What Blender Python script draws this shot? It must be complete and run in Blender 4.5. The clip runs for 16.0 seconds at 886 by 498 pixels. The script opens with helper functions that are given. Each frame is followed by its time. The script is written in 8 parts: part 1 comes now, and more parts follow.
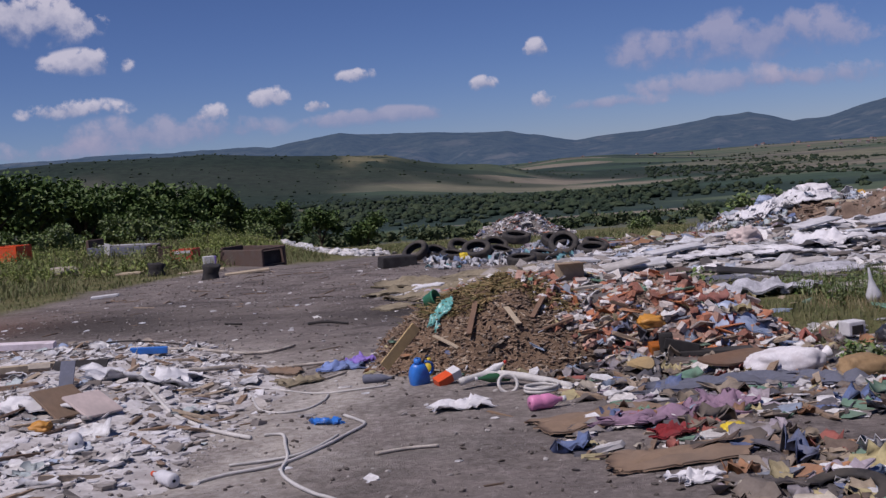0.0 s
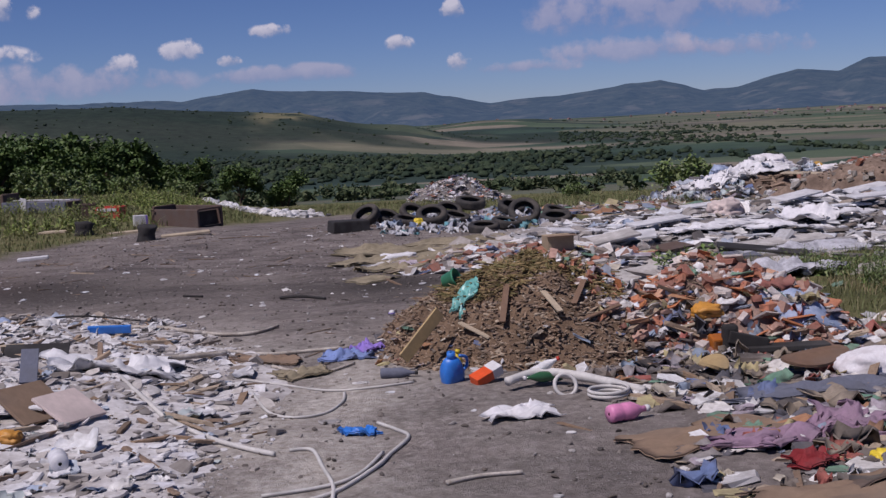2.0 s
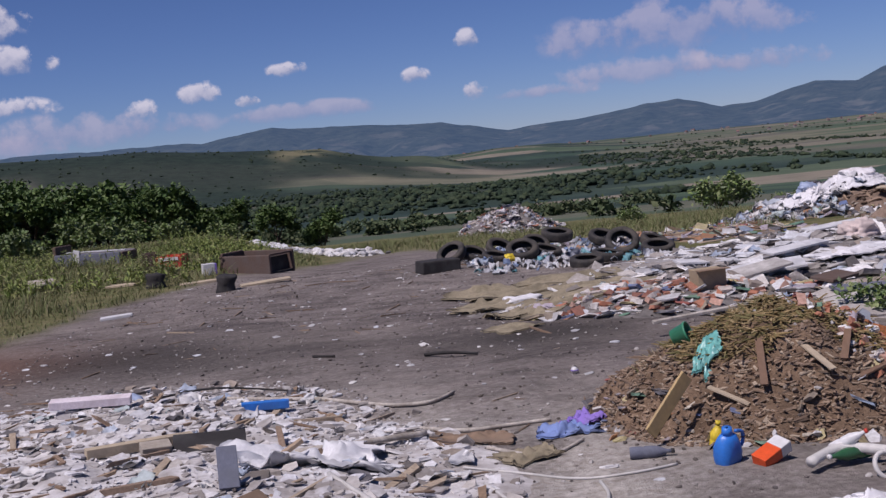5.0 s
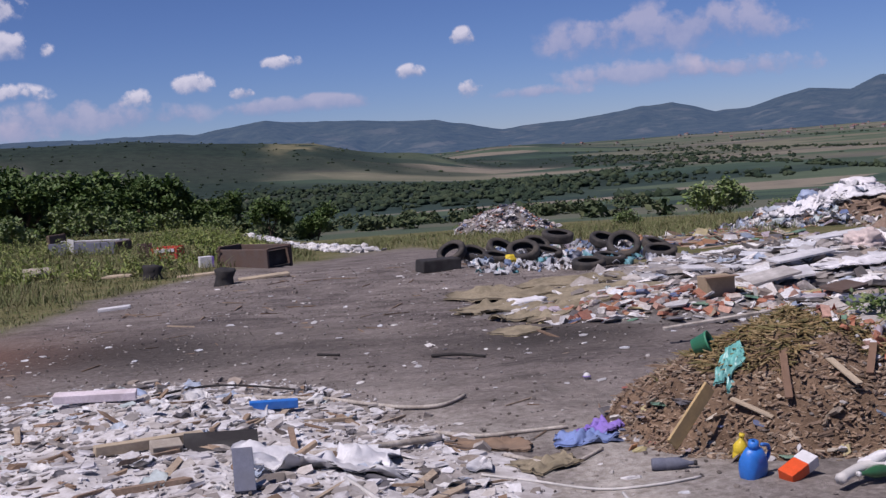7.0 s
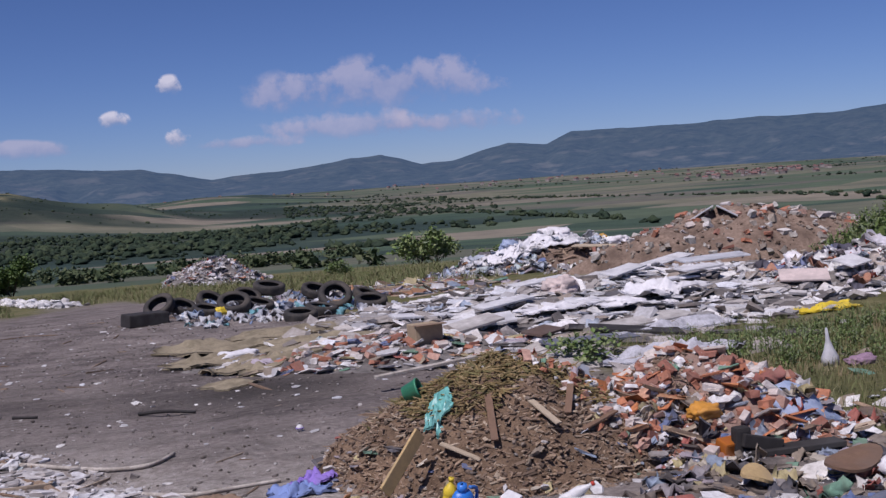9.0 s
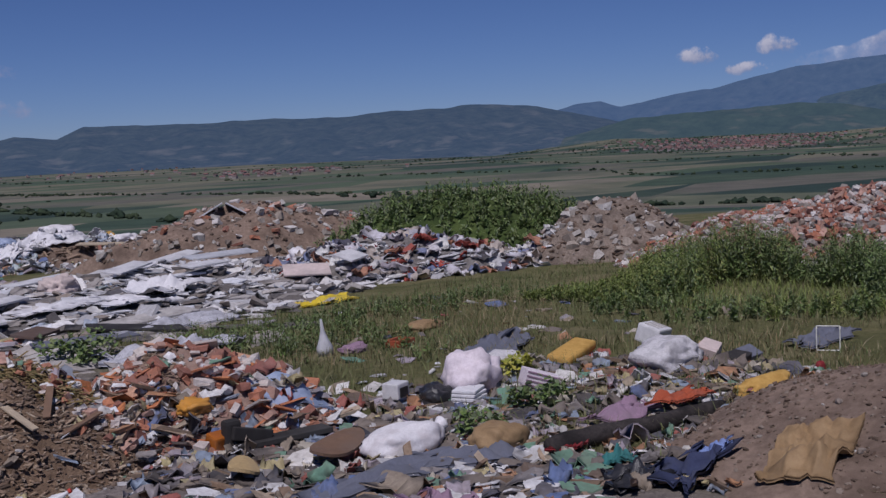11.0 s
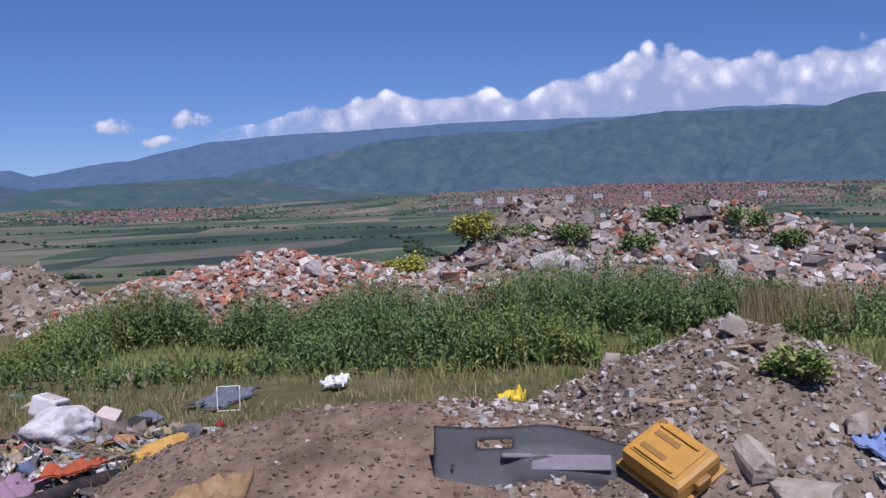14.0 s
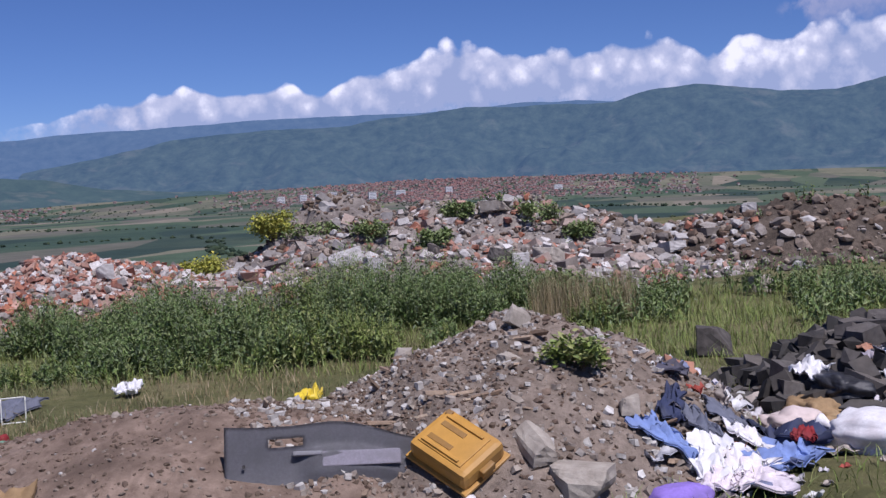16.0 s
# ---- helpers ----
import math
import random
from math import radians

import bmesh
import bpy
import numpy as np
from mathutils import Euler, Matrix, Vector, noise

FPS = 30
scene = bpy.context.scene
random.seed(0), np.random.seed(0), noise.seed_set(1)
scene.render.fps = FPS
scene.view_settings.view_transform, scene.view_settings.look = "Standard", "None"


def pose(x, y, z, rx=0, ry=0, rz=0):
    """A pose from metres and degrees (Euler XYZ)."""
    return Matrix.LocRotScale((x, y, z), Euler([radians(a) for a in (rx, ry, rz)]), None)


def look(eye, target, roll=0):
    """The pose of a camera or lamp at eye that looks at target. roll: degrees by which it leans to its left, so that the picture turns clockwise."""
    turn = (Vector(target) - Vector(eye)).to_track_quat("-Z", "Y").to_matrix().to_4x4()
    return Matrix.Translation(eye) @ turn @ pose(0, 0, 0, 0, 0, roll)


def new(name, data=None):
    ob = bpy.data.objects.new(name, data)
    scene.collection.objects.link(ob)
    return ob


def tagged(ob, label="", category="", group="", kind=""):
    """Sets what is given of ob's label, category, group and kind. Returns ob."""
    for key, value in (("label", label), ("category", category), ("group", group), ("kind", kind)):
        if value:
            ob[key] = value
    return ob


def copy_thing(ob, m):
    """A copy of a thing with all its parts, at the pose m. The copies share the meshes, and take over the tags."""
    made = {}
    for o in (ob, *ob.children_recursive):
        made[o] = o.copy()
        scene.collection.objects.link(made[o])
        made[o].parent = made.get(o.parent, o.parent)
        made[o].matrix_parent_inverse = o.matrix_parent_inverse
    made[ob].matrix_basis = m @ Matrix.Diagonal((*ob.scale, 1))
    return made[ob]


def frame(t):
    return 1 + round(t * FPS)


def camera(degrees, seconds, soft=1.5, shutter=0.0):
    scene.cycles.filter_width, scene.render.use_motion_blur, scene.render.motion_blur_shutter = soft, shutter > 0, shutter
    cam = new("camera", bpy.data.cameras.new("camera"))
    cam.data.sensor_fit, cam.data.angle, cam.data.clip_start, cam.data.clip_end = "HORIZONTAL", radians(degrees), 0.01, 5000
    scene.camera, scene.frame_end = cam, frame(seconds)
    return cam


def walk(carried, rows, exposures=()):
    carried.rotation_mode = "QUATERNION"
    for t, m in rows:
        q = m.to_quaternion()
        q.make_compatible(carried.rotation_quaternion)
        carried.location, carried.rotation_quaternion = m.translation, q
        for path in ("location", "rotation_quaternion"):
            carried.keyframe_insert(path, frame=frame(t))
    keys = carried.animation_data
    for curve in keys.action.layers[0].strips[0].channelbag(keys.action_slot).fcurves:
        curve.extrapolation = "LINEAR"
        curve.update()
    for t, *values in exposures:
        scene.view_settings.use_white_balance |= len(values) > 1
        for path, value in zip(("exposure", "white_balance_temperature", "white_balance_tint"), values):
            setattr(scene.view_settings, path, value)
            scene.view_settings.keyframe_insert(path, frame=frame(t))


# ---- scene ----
# camera and its walk
cam = camera(42.0, 16.0, soft=1.4)
PATH = [
    (0, 0.000, 0.000, 1.600, 85.40, 4.50, 0.00),
    (0.5, -0.179, 0.369, 1.615, 84.52, 4.25, 2.21),
    (1, -0.402, 0.782, 1.592, 82.84, 6.17, 0.21),
    (1.5, -0.622, 1.137, 1.614, 84.40, 4.56, -2.27),
    (2, -0.915, 1.487, 1.640, 83.19, 2.89, -4.24),
    (2.5, -1.233, 1.722, 1.675, 81.77, 5.67, -5.77),
    (3, -1.451, 2.007, 1.689, 84.22, 5.03, -4.85),
    (3.5, -1.679, 2.252, 1.700, 83.55, 4.52, -1.89),
    (4, -1.894, 2.530, 1.749, 85.18, 6.99, -2.46),
    (4.2, -1.974, 2.630, 1.755, 84.48, 6.08, -2.87),
    (6.3, -2.438, 3.078, 1.813, 85.20, 5.39, -3.86),
    (6.5, -2.438, 3.078, 1.813, 84.58, 4.20, -4.51),
    (7, -2.438, 3.078, 1.813, 84.56, 4.21, -3.65),
    (7.5, -2.438, 3.078, 1.813, 86.03, 3.92, -6.10),
    (8, -2.438, 3.078, 1.813, 86.77, 4.10, -7.47),
    (8.5, -2.438, 3.078, 1.813, 85.73, 4.43, -12.46),
    (8.7, -2.438, 3.078, 1.813, 85.88, 4.24, -14.64),
    (10.8, -2.187, 3.125, 1.746, 84.77, 2.01, -38.99),
    (11, -2.163, 3.147, 1.733, 84.78, 2.41, -41.52),
    (11.5, -2.154, 3.141, 1.730, 85.97, 3.58, -48.68),
    (12, -2.182, 3.212, 1.731, 86.05, 3.48, -54.15),
    (12.5, -2.053, 3.215, 1.667, 86.57, 2.67, -59.42),
    (13, -1.964, 3.193, 1.631, 87.48, 2.46, -63.22),
    (13.5, -1.906, 3.152, 1.627, 87.82, 1.88, -67.07),
    (14, -1.882, 3.125, 1.624, 87.38, 1.55, -69.78),
    (14.5, -1.879, 3.112, 1.630, 87.56, 1.48, -71.04),
    (15, -1.896, 3.095, 1.642, 89.27, 0.47, -72.08),
    (15.5, -1.902, 3.074, 1.641, 88.82, 0.90, -74.59),
    (16, -1.949, 2.998, 1.638, 86.88, 2.50, -79.52),
]
EXPOSURES = [(0, -0.18, 6300, 22), (3.5, -0.14, 6300, 22), (7.0, 0.09, 6300, 22), (8.5, 0.07, 6200, 22), (11.0, -0.48, 6000, 20), (12.0, -0.03, 5950, 20), (14.5, 0.28, 5900, 20), (16.0, 0.28, 5900, 20)]
walk(cam, [(t, pose(*p)) for t, *p in PATH], EXPOSURES)


# ---------------------------------------------------------------- daylight
SUN_AZ, SUN_EL = 232.0, 58.0   # azimuth clockwise from +y

world = bpy.data.worlds.new("sky")
scene.world = world
world.use_nodes = True
wn = world.node_tree
sky = wn.nodes.new("ShaderNodeTexSky")
sky.sky_type = 'NISHITA'
sky.sun_disc = False
sky.sun_elevation = radians(SUN_EL)
sky.sun_rotation = radians(SUN_AZ)
sky.altitude = 1500
sky.air_density = 0.8
sky.dust_density = 0.05
sky.ozone_density = 6.0
tint = wn.nodes.new("ShaderNodeMix")
tint.data_type, tint.blend_type = 'RGBA', 'MULTIPLY'
tint.inputs[0].default_value = 1.0
tint.inputs[7].default_value = (0.74, 0.80, 1.0, 1.0)
wn.links.new(sky.outputs[0], tint.inputs[6])
wn.links.new(tint.outputs[2], wn.nodes["Background"].inputs[0])
wn.nodes["Background"].inputs[1].default_value = 0.063

sun_data = bpy.data.lights.new("sun", 'SUN')
sun_data.energy, sun_data.angle, sun_data.color = 3.9, radians(0.5), (1.0, 0.95, 0.88)
sun = new("sun", sun_data)
_a, _e = radians(SUN_AZ), radians(SUN_EL)
_to = Vector((math.sin(_a) * math.cos(_e), math.cos(_a) * math.cos(_e), math.sin(_e)))
sun.matrix_world = look(_to * 50, (0, 0, 0))
scene.view_settings.exposure = 0.0


# ---------------------------------------------------------------- tools
RNG = np.random.default_rng(7)


def lattice(ix, iy, seed):
    n = (ix.astype(np.int64) * 374761393 + iy.astype(np.int64) * 668265263 + seed * 974634777) & 0x7FFFFFFF
    n = ((n ^ (n >> 13)) * 1274126177) & 0x7FFFFFFF
    n = ((n ^ (n >> 16)) * 668265263) & 0x7FFFFFFF
    return (n ^ (n >> 15)) % 65536 / 32768.0 - 1.0


def vnoise(x, y, seed=0):
    x, y = np.asarray(x, float), np.asarray(y, float)
    ix, iy = np.floor(x), np.floor(y)
    fx, fy = x - ix, y - iy
    fx, fy = fx * fx * (3 - 2 * fx), fy * fy * (3 - 2 * fy)
    a, b = lattice(ix, iy, seed), lattice(ix + 1, iy, seed)
    c, d = lattice(ix, iy + 1, seed), lattice(ix + 1, iy + 1, seed)
    return (a * (1 - fx) + b * fx) * (1 - fy) + (c * (1 - fx) + d * fx) * fy


def fbm(x, y, octaves=4, seed=0):
    out, amp = 0.0, 1.0
    for k in range(octaves):
        out = out + amp * vnoise(np.asarray(x) * 2 ** k, np.asarray(y) * 2 ** k, seed + k)
        amp *= 0.5
    return out


def smooth(a, b, x):
    t = np.clip((np.asarray(x, float) - a) / (b - a), 0, 1)
    return t * t * (3 - 2 * t)


def raw_mesh(name, verts, faces, material=None, flat=True):
    me = bpy.data.meshes.new(name)
    me.from_pydata(np.asarray(verts, float).tolist(), [], faces.tolist() if hasattr(faces, "tolist") else faces)
    me.update()
    if not flat:
        me.polygons.foreach_set("use_smooth", np.ones(len(me.polygons), bool))
    if material:
        me.materials.append(material)
    return me


def part(name, bm, material, parent=None, label="", flat=False):
    """Links a bmesh as one mesh object, under a thing where one is given."""
    me = bpy.data.meshes.new(name)
    bm.to_mesh(me)
    bm.free()
    if not flat:
        me.polygons.foreach_set("use_smooth", np.ones(len(me.polygons), bool))
    me.materials.append(material)
    ob = new(name, me)
    if parent:
        ob.parent = parent
    if label:
        tagged(ob, label)
    return ob


def empty(name, m, label, category, group=""):
    ob = new(name)
    ob.empty_display_size = 0.1
    ob.matrix_world = m
    return tagged(ob, label, category, group)


# ---------------------------------------------------------------- materials
def shader(name, rough=0.9, spec=0.3, metal=0.0):
    m = bpy.data.materials.new(name)
    m.use_nodes = True
    nt = m.node_tree
    b = nt.nodes["Principled BSDF"]
    b.inputs["Roughness"].default_value = rough
    b.inputs["Specular IOR Level"].default_value = spec
    b.inputs["Metallic"].default_value = metal
    return m, nt, b


def tex_noise(nt, scale, detail=6, rough=0.6, coords="Object"):
    n = nt.nodes.new("ShaderNodeTexNoise")
    n.inputs["Scale"].default_value, n.inputs["Detail"].default_value, n.inputs["Roughness"].default_value = scale, detail, rough
    if coords == "World":
        g = nt.nodes.new("ShaderNodeNewGeometry")
        nt.links.new(g.outputs["Position"], n.inputs["Vector"])
    else:
        c = nt.nodes.new("ShaderNodeTexCoord")
        nt.links.new(c.outputs[coords], n.inputs["Vector"])
    return n.outputs["Fac"]


def ramp(nt, fac, stops, constant=False):
    r = nt.nodes.new("ShaderNodeValToRGB")
    cr = r.color_ramp
    cr.interpolation = 'CONSTANT' if constant else 'LINEAR'
    while len(cr.elements) < len(stops):
        cr.elements.new(0.5)
    for e, (p, c) in zip(cr.elements, stops):
        e.position, e.color = p, (*c, 1.0)
    nt.links.new(fac, r.inputs[0])
    return r.outputs[0]


def mix(nt, fac, a, b, mode='MIX'):
    n = nt.nodes.new("ShaderNodeMix")
    n.data_type, n.blend_type = 'RGBA', mode
    for sock, v in ((n.inputs[0], fac), (n.inputs[6], a), (n.inputs[7], b)):
        if hasattr(v, "is_linked"):
            nt.links.new(v, sock)
        elif isinstance(v, (int, float)):
            sock.default_value = v
        else:
            sock.default_value = (*v, 1.0)
    return n.outputs[2]


def bump(nt, b, fac, strength, distance):
    n = nt.nodes.new("ShaderNodeBump")
    n.inputs["Strength"].default_value, n.inputs["Distance"].default_value = strength, distance
    nt.links.new(fac, n.inputs["Height"])
    nt.links.new(n.outputs[0], b.inputs["Normal"])


def attribute(nt, name):
    a = nt.nodes.new("ShaderNodeAttribute")
    a.attribute_name = name
    return a.outputs["Fac"]


def surface(name, dark, light, scale=8, rough=0.85, spec=0.3, metal=0.0, relief=0.4, depth=0.01, stain=None, coords="Object"):
    """A two-scale surface: fine grain between dark and light, and broad stains."""
    m, nt, b = shader(name, rough, spec, metal)
    fine = tex_noise(nt, scale, 8, 0.7, coords)
    wide = tex_noise(nt, scale * 0.17, 3, 0.5, coords)
    c = ramp(nt, fine, [(0.3, dark), (0.7, light)])
    s = stain or tuple(v * 0.6 for v in dark)
    c = mix(nt, ramp(nt, wide, [(0.45, (0, 0, 0)), (0.7, (0.7, 0.7, 0.7))]), c, s)
    nt.links.new(c, b.inputs["Base Color"])
    bump(nt, b, fine, relief, depth)
    return m


def palette(name, colours, rough=0.75, spec=0.3, grain=25, per="island", relief=0.3, depth=0.008, dirt=0.5):
    """Pieces of many colours: one colour a piece, with grain and dust on it."""
    m, nt, b = shader(name, rough, spec)
    if per == "island":
        rnd = nt.nodes.new("ShaderNodeNewGeometry").outputs["Random Per Island"]
    else:
        rnd = nt.nodes.new("ShaderNodeObjectInfo").outputs["Random"]
    c = ramp(nt, rnd, [(k / len(colours), v) for k, v in enumerate(colours)], True)
    fine = tex_noise(nt, grain, 7, 0.65, "World")
    wide = tex_noise(nt, grain * 0.15, 4, 0.6, "World")
    c = mix(nt, 1.0, c, ramp(nt, fine, [(0.25, (0.6, 0.58, 0.56)), (0.7, (1.08, 1.08, 1.08))]), 'MULTIPLY')
    c = mix(nt, ramp(nt, wide, [(0.42, (0, 0, 0)), (0.72, (dirt, dirt, dirt))]), c, (0.17, 0.14, 0.115))
    nt.links.new(c, b.inputs["Base Color"])
    bump(nt, b, fine, relief, depth)
    return m


# ---------------------------------------------------------------- lie of the land
VALLEY = -40.0
HUB = (-2.0, 3.0)


def tilt_plane(x, y):
    return -0.02 - 0.03 * np.asarray(y, float) + 0 * np.asarray(x, float)


def polar(x, y):
    dx, dy = np.asarray(x, float) - HUB[0], np.asarray(y, float) - HUB[1]
    return np.hypot(dx, dy), np.degrees(np.arctan2(dx, dy))


def ground_z(x, y):
    """Height of the ground sheet: a sloping hilltop that falls to a wide valley with a wooded hill in it."""
    x, y = np.asarray(x, float), np.asarray(y, float)
    r, az = polar(x, y)
    near = tilt_plane(x, np.clip(y, -40, 60)) + 0.035 * fbm(x * 0.6, y * 0.6, 4, 3) * smooth(0.5, 4, r) + 0.10 * fbm(x * 0.09, y * 0.09, 2, 9) * smooth(14, 30, r)
    near = near - 0.9 * smooth(30, 60, r) * smooth(22, 45, az) * (1 - smooth(60, 120, az))
    near = near - 0.034 * np.clip(y - 25, 0, 38) * smooth(25, 34, y) * smooth(-10, -3, az)
    drop = np.clip((r - 62) / 640.0, 0, 1)
    s = drop ** 0.85
    far = VALLEY + 2.2 * fbm(x / 420, y / 420, 3, 21) * smooth(500, 1100, r)
    z = near * (1 - s) + far * s
    # the long wooded hill in the valley
    crest = np.interp(az, [-60, -40, -24, -17.5, -11.3, -7.3, -4.3, -2.7, -1.0, 0.6, 3.6, 6.0], [30, 48, 66, 70, 66, 55, 49, 46, 34, 23, 5, 0])
    z = z + crest * np.exp(-((r - 1500) / 330) ** 2) * (1 + 0.03 * fbm(x / 120, y / 120, 3, 5))
    # lower spurs in front of it and beyond
    for a0, wa, r0, wr, top in ((7.0, 5.0, 2300, 420, 20), (3.0, 2.4, 1500, 180, 12)):
        z = z + top * np.exp(-((az - a0) / wa) ** 2 - ((r - r0) / wr) ** 2) * (1 + 0.12 * fbm(x / 120, y / 120, 3, 5))
    # the foothills that carry the village and the town
    z = z + np.interp(az, [44, 50, 60, 66, 72, 79, 88, 100, 114], [0, 46, 46, 48, 58, 66, 58, 44, 0]) * smooth(2700, 4000, r)
    return z


# name: centre x, y, half length, half width, turn, height, roundness, roughness
MOUNDS = {
    "wood_chip_heap": (0.52, 11.0, 1.40, 1.16, 0, 0.74, 1.65, 0.08),
    "brick_heap": (1.95, 10.9, 1.25, 0.95, -8, 0.66, 1.3, 0.10),
    "bag_heap": (10.3, 33.0, 3.5, 2.2, -25, 0.86, 1.6, 0.16),
    "sheet_litter": (6.6, 21.6, 6.2, 4.2, 25, 0.30, 1.7, 0.10),
    "soil_ridge": (13.1, 27.8, 4.6, 2.0, -22, 1.22, 1.9, 0.14),
    "overgrown_heap": (15.4, 22.4, 3.0, 1.9, -42, 1.20, 1.9, 0.10),
    "grey_soil_heap": (14.6, 17.6, 1.9, 1.5, -40, 1.12, 1.5, 0.08),
    "rag_heap": (11.3, 19.6, 2.6, 1.5, -30, 0.62, 1.8, 0.12),
    "litter_heap": (3.7, 57.0, 2.4, 1.8, 0, 1.2, 1.5, 0.12),
    "brick_ridge": (15.9, 13.1, 3.7, 1.7, -46, 0.92, 2.2, 0.16),
    "rubble_ridge": (21.9, 7.0, 6.4, 3.0, -69, 1.25, 2.4, 0.20),
    "rubble_peak": (22.2, 9.8, 2.4, 2.2, 0, 1.70, 1.6, 0.16),
    "rubble_skirt": (18.2, 7.4, 6.0, 3.4, -66, 0.65, 1.9, 0.16),
    "dark_soil_ridge": (22.0, 0.3, 4.0, 2.6, -80, 1.08, 1.9, 0.16),
    "sandy_mound": (4.75, 6.0, 1.6, 2.0, 10, 0.52, 2.0, 0.05),
    "gravel_heap": (5.95, 4.0, 2.15, 1.75, 0, 0.86, 1.35, 0.09),
    "asphalt_heap": (7.5, 1.4, 1.4, 1.1, 0, 0.42, 1.8, 0.08),
    "plaster_heap": (-4.2, 10.3, 2.3, 4.6, 12, 0.24, 1.6, 0.10),
    "carpet_bank": (1.25, 17.6, 2.1, 1.25, -12, 0.22, 1.8, 0.08),
}
SEEDS = {n: 40 + k for k, n in enumerate(MOUNDS)}


def mound_h(name, x, y):
    """Height of a heap above the ground sheet (negative outside it)."""
    cx, cy, a, b, turn, h, p, rough = MOUNDS[name]
    c, s = math.cos(radians(turn)), math.sin(radians(turn))
    dx, dy = np.asarray(x, float) - cx, np.asarray(y, float) - cy
    u, v = (dx * c + dy * s) / a, (-dx * s + dy * c) / b
    r = np.hypot(u, v) * (1 + 0.16 * fbm(u * 1.7 + 5, v * 1.7, 3, SEEDS[name]))
    body = h * (1 - np.clip(r, 0, 1.25) ** p)
    wob = rough * fbm(np.asarray(x) * 2.2, np.asarray(y) * 2.2, 4, SEEDS[name] + 50) * h ** 0.5 * np.clip(1.25 - r, 0, 1)
    return body + wob


def surf(x, y):
    """Top of the ground or of whatever heap lies on it."""
    top = np.zeros(np.shape(x))
    for n in MOUNDS:
        top = np.maximum(top, mound_h(n, x, y))
    return ground_z(x, y) + top


def track_mask(x, y):
    """1 on the bare dirt track and the trodden yard, 0 in the grass."""
    x, y = np.asarray(x, float), np.asarray(y, float)
    wob = 0.9 * fbm(x * 0.35, y * 0.35, 3, 77)
    left = np.interp(y, [-20, 8, 14, 20, 26, 32, 40, 50, 60], [-9, -9.5, -9.0, -8.8, -7.6, -5.6, -3.8, -2.8, -2.6]) + wob * 0.7
    right = np.interp(y, [-20, 3, 7, 9, 13, 17, 22, 30, 36, 50, 60], [2.6, 2.8, 3.2, 2.6, 3.2, 3.0, 3.0, 2.4, 1.0, -1.4, -1.8]) + wob * 0.6
    return smooth(-0.5, 0.5, x - left) * smooth(-0.5, 0.5, right - x) * (1 - smooth(41.0, 50.0, y + 3.0 * wob))


def build_ground(material):
    fine = np.arange(-34, 118, 0.36)
    coarse = np.arange(118, 326, 4.0)
    az = np.radians(np.concatenate([fine, coarse]))
    rad = [0.0]
    r = 0.6
    while r < 4900:
        rad.append(r)
        r *= 1.026 if r < 80 else 1.036
    rad.append(4930.0)
    rad = np.array([0.0, 0.2, 0.4] + rad[1:])
    R, A = np.meshgrid(rad, az, indexing="ij")
    x, y = HUB[0] + R * np.sin(A), HUB[1] + R * np.cos(A)
    z = ground_z(x, y)
    v = np.stack([x, y, z], -1).reshape(-1, 3)
    nr, na = R.shape
    i, j = np.meshgrid(np.arange(nr - 1), np.arange(na), indexing="ij")
    j2 = (j + 1) % na
    f = np.stack([i * na + j, (i + 1) * na + j, (i + 1) * na + j2, i * na + j2], -1).reshape(-1, 4)[:, ::-1]
    me = raw_mesh("ground", v, f, material, flat=False)
    rr, aa = polar(v[:, 0], v[:, 1])
    x, y = v[:, 0], v[:, 1]
    bare = track_mask(x, y)
    ash = np.exp(-((x + 2.6) / 2.6) ** 2 - ((y - 9.3) / 2.8) ** 2) * 1.0 + 0.6 * np.exp(-((x + 5.2) / 2.2) ** 2 - ((y - 12.5) / 2.6) ** 2) + 0.9 * np.exp(-((x + 2.2) / 1.1) ** 2 - ((y - 8.2) / 2.6) ** 2)
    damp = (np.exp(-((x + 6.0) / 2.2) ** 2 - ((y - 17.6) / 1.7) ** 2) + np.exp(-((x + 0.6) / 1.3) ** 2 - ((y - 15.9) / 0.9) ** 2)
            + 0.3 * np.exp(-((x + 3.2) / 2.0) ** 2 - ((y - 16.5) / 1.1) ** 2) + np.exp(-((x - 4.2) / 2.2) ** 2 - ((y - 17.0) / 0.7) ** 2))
    red = np.exp(-((x + 8.4) / 1.6) ** 2 - ((y - 17.5) / 2.4) ** 2)
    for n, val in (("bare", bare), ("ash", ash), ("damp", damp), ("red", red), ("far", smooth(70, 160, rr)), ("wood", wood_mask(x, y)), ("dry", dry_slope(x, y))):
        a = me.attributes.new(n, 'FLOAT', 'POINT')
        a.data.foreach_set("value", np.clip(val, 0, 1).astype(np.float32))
    return tagged(new("ground", me), "bare grey-brown dirt yard with grass verges above a patchwork valley", "ground", kind="structure")


